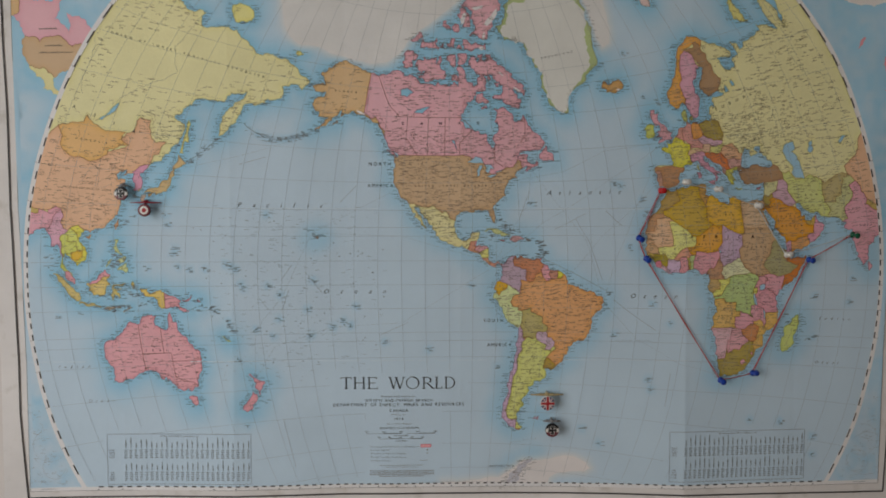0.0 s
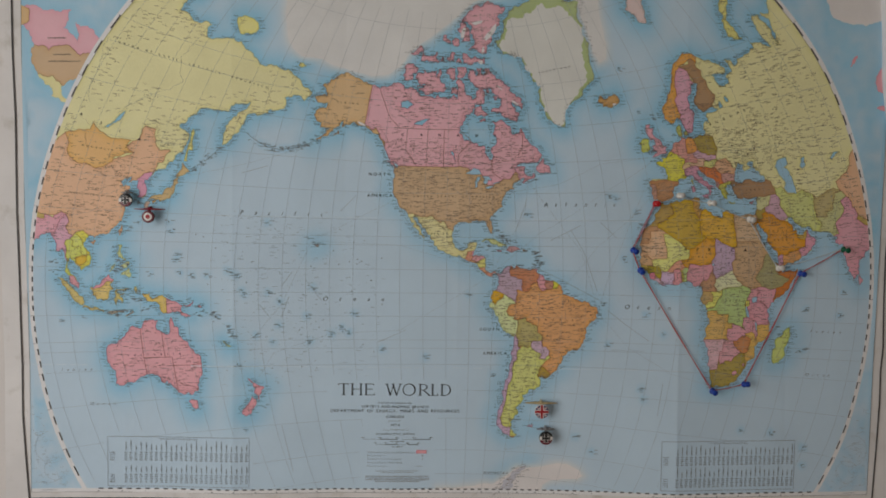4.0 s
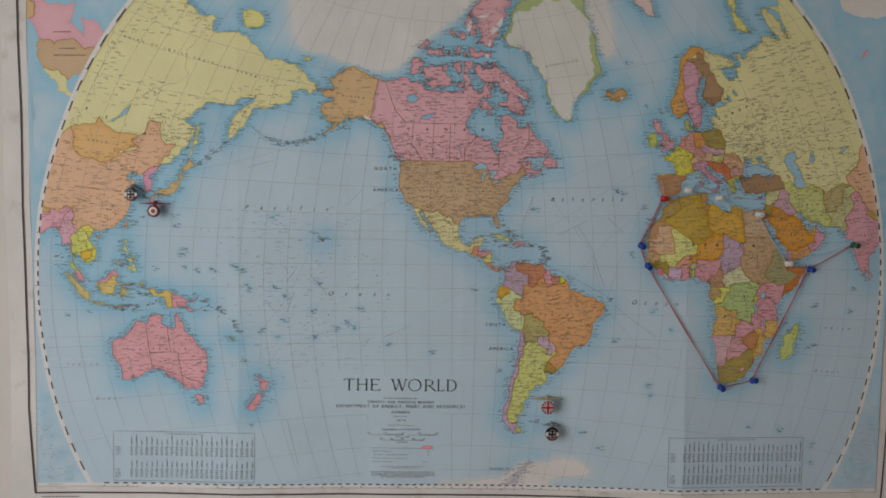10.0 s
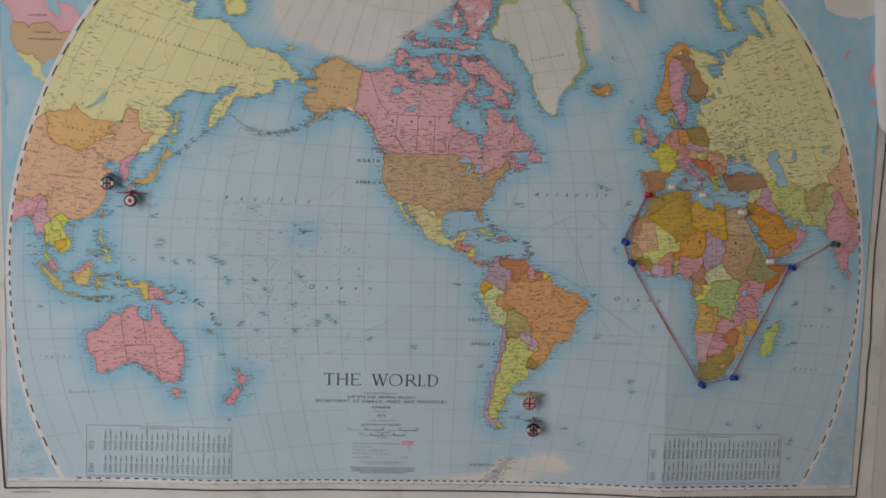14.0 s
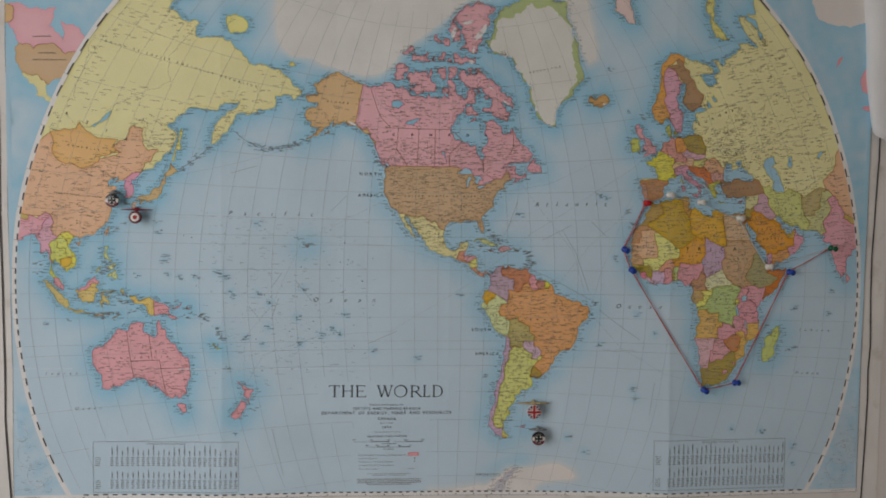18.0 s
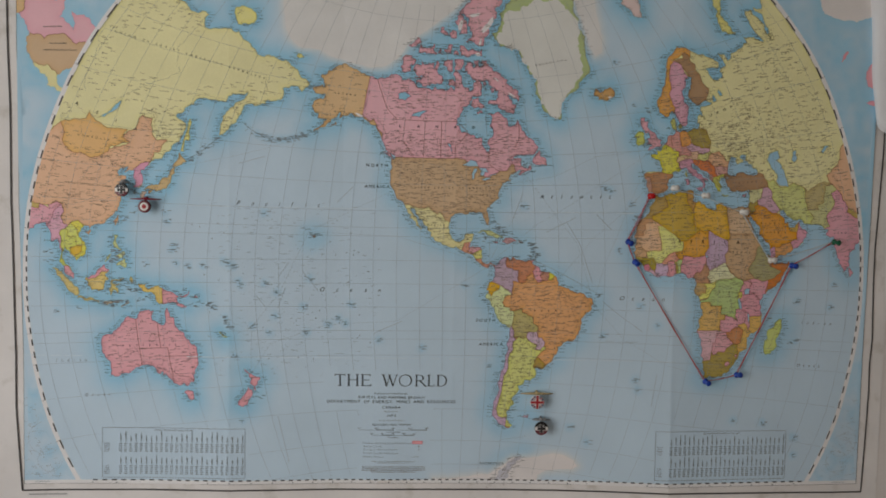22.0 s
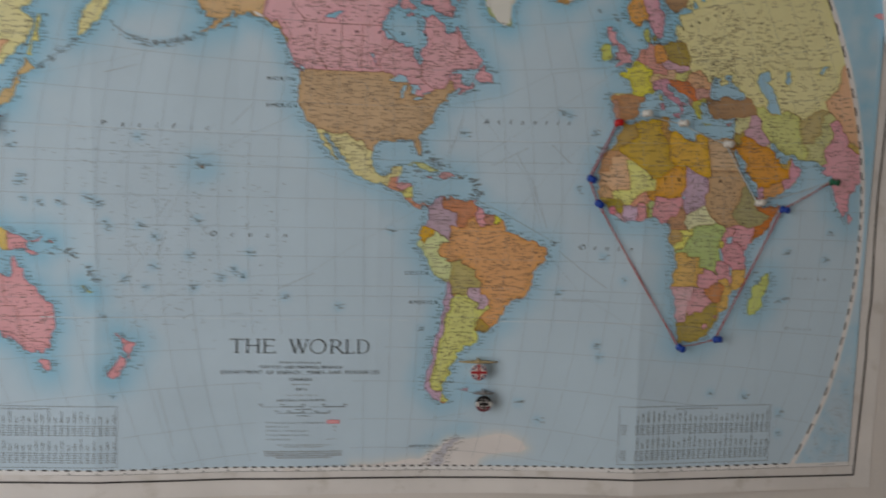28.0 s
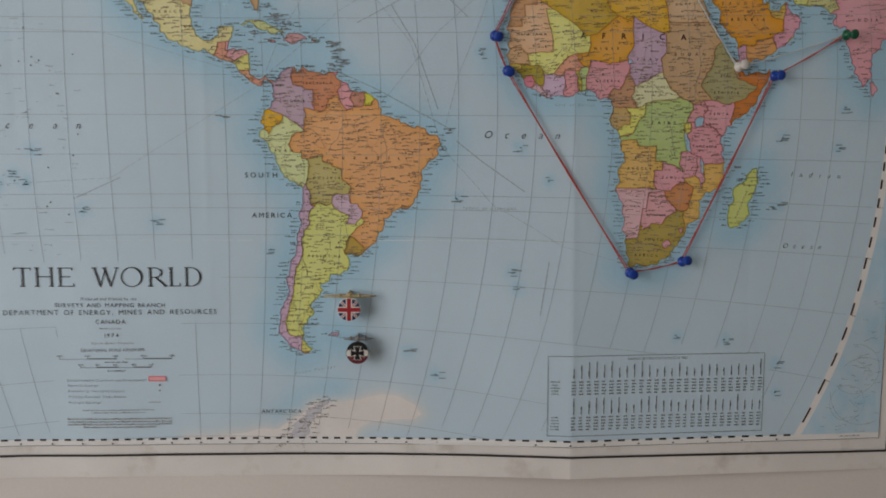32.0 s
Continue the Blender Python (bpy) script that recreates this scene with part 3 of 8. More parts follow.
# islands: shore and tone
PINK, ROSE = (199, 137, 145), (197, 128, 134)
ISLANDS = (
    ("Baffin Island", PINK, "-80,73.7 -81,72.4 -82,73.7 -84.5,73.8 -85.5,72.4 -87,73.6 -89,73.2 -90,71.9 -88.5,71.2 -86.5,70.4 -83,69.9 -79,70 -77.5,69.6 -76.5,68.8 -74.5,68.3 -72.8,67.3 -73,66.3 -74,65.4 -77.5,65.4 -78.3,64.5 -75.8,64.4 -73.8,64.5 -71.7,63.2 -69.5,62.5 -66,61.9 -65.2,62.8 -68.2,63.6 -65,63.3 -64.6,64.2 -67,65.6 -67.9,66.4 -65,65.8 -63,65 -61.8,66.2 -62.2,67 -64.5,67.8 -66.8,68.6 -68.2,69.2 -67.5,70 -70.5,70.6 -71.5,71.4 -74.5,71.8 -76,72.6 -78,72.9"),
    ("Victoria Island", PINK, "-117,71 -118.5,71.6 -117.5,72.8 -114.5,72.6 -114,73.3 -111,72.8 -110.5,73 -107.5,73.2 -107.5,72 -105.5,73.6 -104.8,72.5 -104.5,71 -101.5,69.9 -103,69 -106,68.9 -109,68.7 -113,68.5 -116.2,69.2 -113,70 -117.3,70.1 -112.5,70.5"),
    ("King William Island", PINK, "-96,69.7 -99,69.9 -98.5,68.7 -95.8,68.6"),
    ("Prince Charles Island", PINK, "-74.5,68.1 -76.8,68.1 -76.5,67.3 -75,67.3"),
    ("Cornwallis Island", PINK, "-93.5,74.7 -96.3,74.8 -95.5,75.5 -93.8,75.3"),
    ("Amund Ringnes Island", PINK, "-95,77.6 -98.5,77.9 -97.5,78.8 -94.5,78.4"),
    ("Bylot Island", PINK, "-76.5,73 -79.5,72.9 -80.8,73.5 -78,73.8"),
    ("Coats Island", PINK, "-81.5,62.3 -84.5,62.2 -82.5,63"),
    ("Byam Martin Island", PINK, "-103,74.9 -105.5,75 -104,75.7"),
    ("Melville Peninsula islet", PINK, "-79,68.8 -80.5,69 -79.8,69.6"),
    ("Banks Island", PINK, "-123,71 -125.5,72 -124,74.3 -121,74.3 -117.5,73.3 -120,71.5"),
    ("Ellesmere Island", PINK, "-62,82.5 -70,83.1 -80,82.9 -90,81.8 -92,81 -87,80 -86,79 -89,77 -82,76.4 -79,76.3 -78,77.5 -75,79 -70,80.3"),
    ("Axel Heiberg Island", PINK, "-93,81.3 -88,80 -88,78.3 -93,78.3 -96,80"),
    ("Devon Island", PINK, "-80,74.6 -92,74.7 -93,76.3 -85,75.8 -80,75.6"),
    ("Somerset Island", PINK, "-90.5,73 -91,74 -95.5,74 -96,72.3 -93,72"),
    ("Prince of Wales Island", PINK, "-97,71.7 -102,72.8 -100,73.9 -97,73.8"),
    ("Melville Island", PINK, "-106,75 -112,74.8 -117,75.2 -116,76.3 -112,75.8 -108,76.5"),
    ("Prince Patrick Island", PINK, "-116,76.5 -123,76 -119,77.3"),
    ("Bathurst Island", PINK, "-98,75 -102,75.6 -99,76.6 -97,76.3"),
    ("Ringnes Island", PINK, "-100,78 -105,78.5 -103,79.2"),
    ("Southampton Island", PINK, "-80.5,63.7 -86,63.6 -87,64.2 -84,66 -81.5,64.5"),
    ("Newfoundland", PINK, "-59.3,47.7 -55.8,46.9 -53,46.7 -53,48.5 -55.5,49.8 -55.6,51.5 -57.3,50.5"),
    ("Vancouver Island", PINK, "-123.5,48.4 -125.5,49 -128.3,50.6 -125.2,50.2"),
    ("Kodiak Island", (170, 135, 98), "-152.3,57.6 -154.6,57.2 -153,58.2"),
    ("Cuba", (172, 174, 118), "-84.9,21.9 -82.5,23 -80.5,23 -77,21.6 -74.2,20.2 -77.6,19.9 -78.3,20.8 -81.8,22.2"),
    ("Hispaniola", (176, 132, 134), "-74.4,18.4 -73,19.9 -70,19.8 -68.4,18.6 -70.5,18.2 -71.5,17.7"),
    ("Jamaica", ROSE, "-78.3,18.3 -76.3,18 -77.5,17.8"),
    ("Puerto Rico", (170, 135, 98), "-67.2,18.4 -65.7,18.4 -66.5,17.95"),
    ("Trinidad", ROSE, "-61.8,10.1 -61,10.1 -60.9,10.8 -61.7,10.7"),
    ("Hawaii", (150, 120, 95), "-156,20.2 -154.8,19.5 -155.7,18.9"),
    ("Falkland Islands", (166, 140, 155), "-61,-52 -58,-51.4 -58.5,-52.3"),
    ("Iceland", (170, 125, 70), "-24,65.5 -22.5,66.4 -21,65.5 -18,66.1 -15,66.3 -13.6,65 -15,64.3 -18.8,63.4 -22.5,63.9 -22,64.6 -24,64.9"),
    ("Great Britain", PINK, "-5.5,50.1 -3.5,50.3 -1,50.7 1.3,51.1 0.7,51.5 1.7,52.6 0.3,53 -0.2,54 -1.5,55 -3,56 -2,57.5 -4,57.7 -3.1,58.6 -5,58.6 -5.8,57.5 -5.5,56 -4.8,55.5 -5,54.8 -3,54.9 -3,53.4 -4.5,53.2 -4.3,52.3 -5.2,51.8 -3,51.4 -4.2,51.1"),
    ("Ireland", (168, 170, 80), "-6,52.2 -6,54 -5.5,54.5 -6.2,55.2 -8.3,55.1 -10,54.2 -9.5,53.2 -10.3,52.1 -9.5,51.5"),
    ("Zealand", (170, 165, 80), "11,55.7 12.5,56.1 12.4,55 11.2,55"),
    ("Sicily", (180, 125, 140), "12.5,38 15.6,38.2 15.1,36.7"),
    ("Sardinia", (180, 125, 140), "8.3,40.9 9.7,41 9.6,39.2 8.5,39"),
    ("Corsica", (188, 172, 40), "8.7,42.5 9.5,43 9.4,41.6"),
    ("Crete", (178, 172, 75), "23.6,35.5 26.3,35.2 24.7,34.9"),
    ("Cyprus", ROSE, "32.4,35 34.5,35.6 33.5,34.6"),
    ("Svalbard", (190, 165, 160), "11,79 14,77 17,76.6 21,78.5 27,80 20,80.5 14,79.8"),
    ("Novaya Zemlya", (192, 182, 108), "51.5,71.5 53,73 56,75 62,76.2 68.5,76.9 66,76 59,74.5 56.5,72.5 57.5,70.6 53.5,70.8"),
    ("Severnaya Zemlya", (192, 182, 108), "96,79 100,78 105,78.5 97,81 92,80"),
    ("New Siberian Islands", (192, 182, 108), "137,75.5 143,73.5 150,75 145,76 139,76"),
    ("Wrangel Island", (192, 182, 108), "178.7,71 182.5,71.2 179,71.6"),
    ("Sakhalin", (192, 182, 108), "142,54.3 143,53 143.3,51 144.5,49 143,49.2 142.8,47 143.5,46 142,46 142,48 142,51 141.7,53"),
    ("Hokkaido", (176, 146, 98), "140.3,41.5 143.2,42 145.5,43.3 144.3,44 141.8,45.4 141.3,43"),
    ("Honshu", (176, 146, 98), "131,34 133,34.3 135.2,34.5 136,33.6 138.8,34.7 140,35.2 141,36.5 141,38.3 142,39.7 141.3,41.4 140,40.5 139.4,38.2 136.8,37.3 136,35.7 132.5,35.4"),
    ("Kyushu", (176, 150, 130), "130,33.4 131.8,33.5 131.3,31.4 130.2,31.3"),
    ("Shikoku", (178, 140, 85), "132.5,33.9 134.5,34.2 134,33.4 133,32.9"),
    ("Taiwan", (200, 140, 95), "121.5,25.2 120.8,22 120.1,23.2"),
    ("Hainan", (200, 140, 95), "108.7,19.3 110.8,20 110,18.4"),
    ("Luzon", (175, 178, 120), "120.5,18.5 122.2,18.5 121.7,16 124,13 123.5,12.8 121,13.8 120.2,15.5"),
    ("Mindanao", (175, 178, 120), "122,7 124,7 125.5,5.8 126.5,7.5 125.5,9.7 123.5,8.5"),
    ("Visayas", (175, 178, 120), "122,10.5 123.2,11.5 125.3,12.4 125.4,11 123,9.6"),
    ("Palawan", (175, 178, 120), "117.3,8.3 119.4,11.2 119.2,10.3"),
    ("Sri Lanka", PINK, "80,9.7 81.8,7.5 80.6,6 79.8,7.5"),
    ("Sumatra", (178, 156, 92), "95.3,5.6 97.5,5.2 100.3,2.5 103.5,-0.5 106,-3 105.8,-5.8 104.5,-5.8 102,-3.8 100,-0.5 98.5,1.7"),
    ("Java", (168, 150, 92), "105.3,-6.8 106,-5.9 108.5,-6.7 111,-6.5 114.4,-7.8 114.4,-8.7 108.5,-7.8"),
    ("Sulawesi", (176, 158, 92), "119.5,-5.5 120.3,-3 122.3,-4.8 123,-4 121.5,-2 123.3,-0.9 120.3,-0.8 120.4,0.6 123,0.9 125,1.5 124,0.4 120.1,1 119.5,-1 119,-3.5"),
    ("Halmahera", (176, 158, 92), "127.4,1 128,2.2 128.7,1.2 128.2,-0.8"),
    ("Timor", (170, 150, 120), "123.6,-10.3 127,-8.4 125,-9.4"),
    ("Flores", (170, 150, 120), "116,-8.6 119,-8.4 122.8,-8.3 120,-8.9"),
    ("Tasmania", ROSE, "144.7,-40.7 148.3,-40.9 148,-43 146.8,-43.6 145.5,-42.7"),
    ("New Zealand North Island", ROSE, "172.7,-34.5 174.5,-36 175.8,-36.7 178.5,-37.7 177,-39.5 175.2,-41.6 173.8,-39.3 174.8,-38"),
    ("New Zealand South Island", ROSE, "172.7,-40.6 174.2,-41.5 172.8,-43.8 170.7,-45.9 168.4,-46.6 166.5,-45.9 168.5,-44 171,-42.3"),
    ("New Britain", ROSE, "148.5,-5.7 150.5,-5.5 152.2,-4.2 151.5,-5.6 150,-6.3"),
    ("Bougainville", ROSE, "154.7,-5.4 155.9,-6.6 155,-6.3"),
    ("New Caledonia", (170, 175, 110), "164,-20.2 167,-22.3 165.3,-21.7"),
    ("Madagascar", (172, 178, 96), "49.3,-12 50.4,-15.5 49.5,-18 47.2,-25 45.2,-25.6 43.6,-23.5 43.4,-22 44.4,-20 44.3,-16.5 47,-15"),
)
# countries of the continents: land borders exact, the sea side loose; later ones lie over earlier ones
AMERICAS = (
    ("United States", (170, 135, 98), "-130,48.4 -123.3,49 -95,49 -94.6,49.3 -89.5,48 -84.5,46.6 -82.5,45.3 -82.4,43 -79,42.8 -79,43.4 -76.5,44.2 -74.7,45 -71.4,45.1 -70.3,46.2 -69.2,47.4 -68,47.2 -67.8,45.7 -66.9,44.7 -64,42 -72,34 -77,25 -83,23.5 -90,27 -97,25.9 -99.3,26.8 -101.4,29.8 -103,29 -104.7,30.3 -106.5,31.8 -111,31.3 -114.8,32.5 -117.2,32.5 -122,31 -128,40"),
    ("Alaska", (180, 142, 96), "-141,72 -141,60.3 -139,60 -137.5,59 -135.5,59.7 -133.5,58.4 -131.8,56.6 -130,55.9 -130.2,54.8 -134,54 -150,57 -165,52 -178,60 -172,66 -168,72"),
    ("Mexico", (192, 180, 125), "-117.2,32.5 -114.8,32.5 -111,31.3 -106.5,31.8 -104.7,30.3 -103,29 -101.4,29.8 -99.3,26.8 -97,25.9 -94,24 -88,23 -86,21 -87.5,18.3 -88.3,18.4 -89.1,17.9 -91,17.8 -91.4,16.1 -92.2,14.5 -95,13 -110,19 -118,28"),
    ("Honduras", (186, 134, 138), "-89.3,14.4 -88.5,15.7 -86,17 -83,15.2 -85,14 -87,13 -87.7,13.9"),
    ("Guatemala", (188, 125, 100), "-92.2,14.5 -91.4,16.1 -91,17.8 -89.1,17.9 -89.2,15.8 -88.5,15.7 -89.3,14.4 -90.1,13.6 -91,12.5"),
    ("Belize", PINK, "-89.1,17.9 -89.2,15.8 -88,15.9 -87.5,18.5"),
    ("El Salvador", (180, 130, 100), "-90.1,13.7 -89.3,14.4 -87.7,13.8 -87.8,12.7 -90,13"),
    ("Nicaragua", (184, 176, 100), "-87.7,13 -86,13.9 -83,15 -82.5,11 -84,11 -85.8,11.1 -87.8,12.3"),
    ("Costa Rica", (186, 128, 95), "-85.8,11.1 -84,11 -82.5,9.6 -82.9,8.2 -84,7.5 -86.5,10"),
    ("Panama", (185, 125, 105), "-82.9,8 -82.5,9.6 -80,10.5 -77.2,8.8 -77.3,7 -80,6.5"),
    ("Colombia", (160, 133, 148), "-77.4,8.8 -75,12 -71.3,12.4 -72.5,11 -73,9.2 -72.4,7.5 -70,7 -67.5,6.2 -67.8,3 -67,1.2 -69.8,1.7 -69.5,-0.5 -70,-4.2 -71.7,-2.2 -74.5,-0.5 -75.3,-0.1 -77.5,0.8 -79,1.6 -80,3 -78,7"),
    ("Venezuela", (172, 103, 68), "-71.3,12.4 -72.5,11 -73,9.2 -72.4,7.5 -70,7 -67.5,6.2 -67.8,3 -67,1.2 -65.5,0.8 -64,2 -63.4,4 -60.8,5 -61.3,6 -60.3,7 -60,8.6 -60,11 -68,12.5"),
    ("Guyana", ROSE, "-60,8.6 -60.3,7 -61.3,6 -60.8,5 -59.8,2.5 -59,1.3 -57,2 -58,4 -57.2,6.2 -58,8"),
    ("Surinam", (165, 108, 88), "-57.2,6.5 -58,4 -57,2 -54.5,2.4 -54.2,5 -54,6.5"),
    ("French Guiana", (186, 176, 60), "-54,6.5 -54.2,5 -54.5,2.4 -52.7,2.3 -51.5,4.4 -51.5,5.5"),
    ("Peru", (180, 184, 128), "-80.3,-3.4 -79,-4.9 -78,-3 -75.5,-1.5 -75.3,-0.1 -73.5,-1.3 -71.7,-2.2 -70,-4.2 -73,-5 -74,-7.5 -72.9,-9.3 -70.6,-9.6 -70.6,-11 -69.5,-11 -68.7,-12.5 -69,-15 -69.5,-17.5 -70.4,-18.4 -73,-19 -80,-12 -83,-6 -82,-3.6"),
    ("Ecuador", (192, 140, 35), "-80.3,-3.4 -79,-4.9 -78,-3 -75.5,-1.5 -75.3,-0.1 -77.5,0.8 -79,1.6 -82,1 -82,-3"),
    ("Chile", (174, 142, 163), "-70.4,-18.4 -69.5,-17.5 -68.4,-19.5 -68,-22.8 -67.2,-23 -68.5,-24.6 -68.3,-27 -69.8,-29 -70.4,-31 -70,-33.3 -70.5,-36 -71.7,-39 -72.2,-42 -72.5,-45 -73.0,-47.5 -74.1,-49.5 -73.4,-50.5 -72.6,-52 -68.6,-52.5 -68.6,-55.2 -66,-57 -78,-56 -78,-40 -73,-19"),
    ("Argentina", (182, 180, 96), "-66.3,-21.9 -64.3,-22.8 -62.7,-22.2 -61,-23.8 -57.7,-25.2 -58.6,-27.2 -56,-27.3 -54.6,-25.6 -53.7,-26.5 -55.5,-28 -57.6,-30.2 -58.2,-32.5 -58.4,-34.2 -55,-36 -55,-40 -62,-52 -64,-55.5 -68.6,-55.2 -68.6,-52.5 -72.6,-52 -73.4,-50.5 -74.1,-49.5 -73.0,-47.5 -72.5,-45 -72.2,-42 -71.7,-39 -70.5,-36 -70,-33.3 -70.4,-31 -69.8,-29 -68.3,-27 -68.5,-24.6 -67.2,-23"),
    ("Bolivia", (156, 141, 80), "-69.5,-11 -68.7,-12.5 -69,-15 -69.5,-17.5 -68.4,-19.5 -68,-22.8 -66.3,-21.9 -64.3,-22.8 -62.7,-22.2 -61.8,-19.7 -58.2,-19.8 -57.6,-18 -60,-16.3 -60.4,-13.8 -62.5,-13 -65.3,-11.5 -65.3,-9.8 -68,-11"),
    ("Paraguay", (175, 145, 160), "-62.7,-22.2 -61.8,-19.7 -58.2,-19.8 -57.8,-22.1 -55.8,-22.3 -54.3,-24 -54.6,-25.6 -56,-27.3 -58.6,-27.2 -57.7,-25.2 -61,-23.8"),
    ("Uruguay", (150, 118, 45), "-57.6,-30.2 -55.8,-30.9 -53.5,-32.5 -53,-34 -54,-36 -58.5,-34.3 -58.2,-32.5"),
)
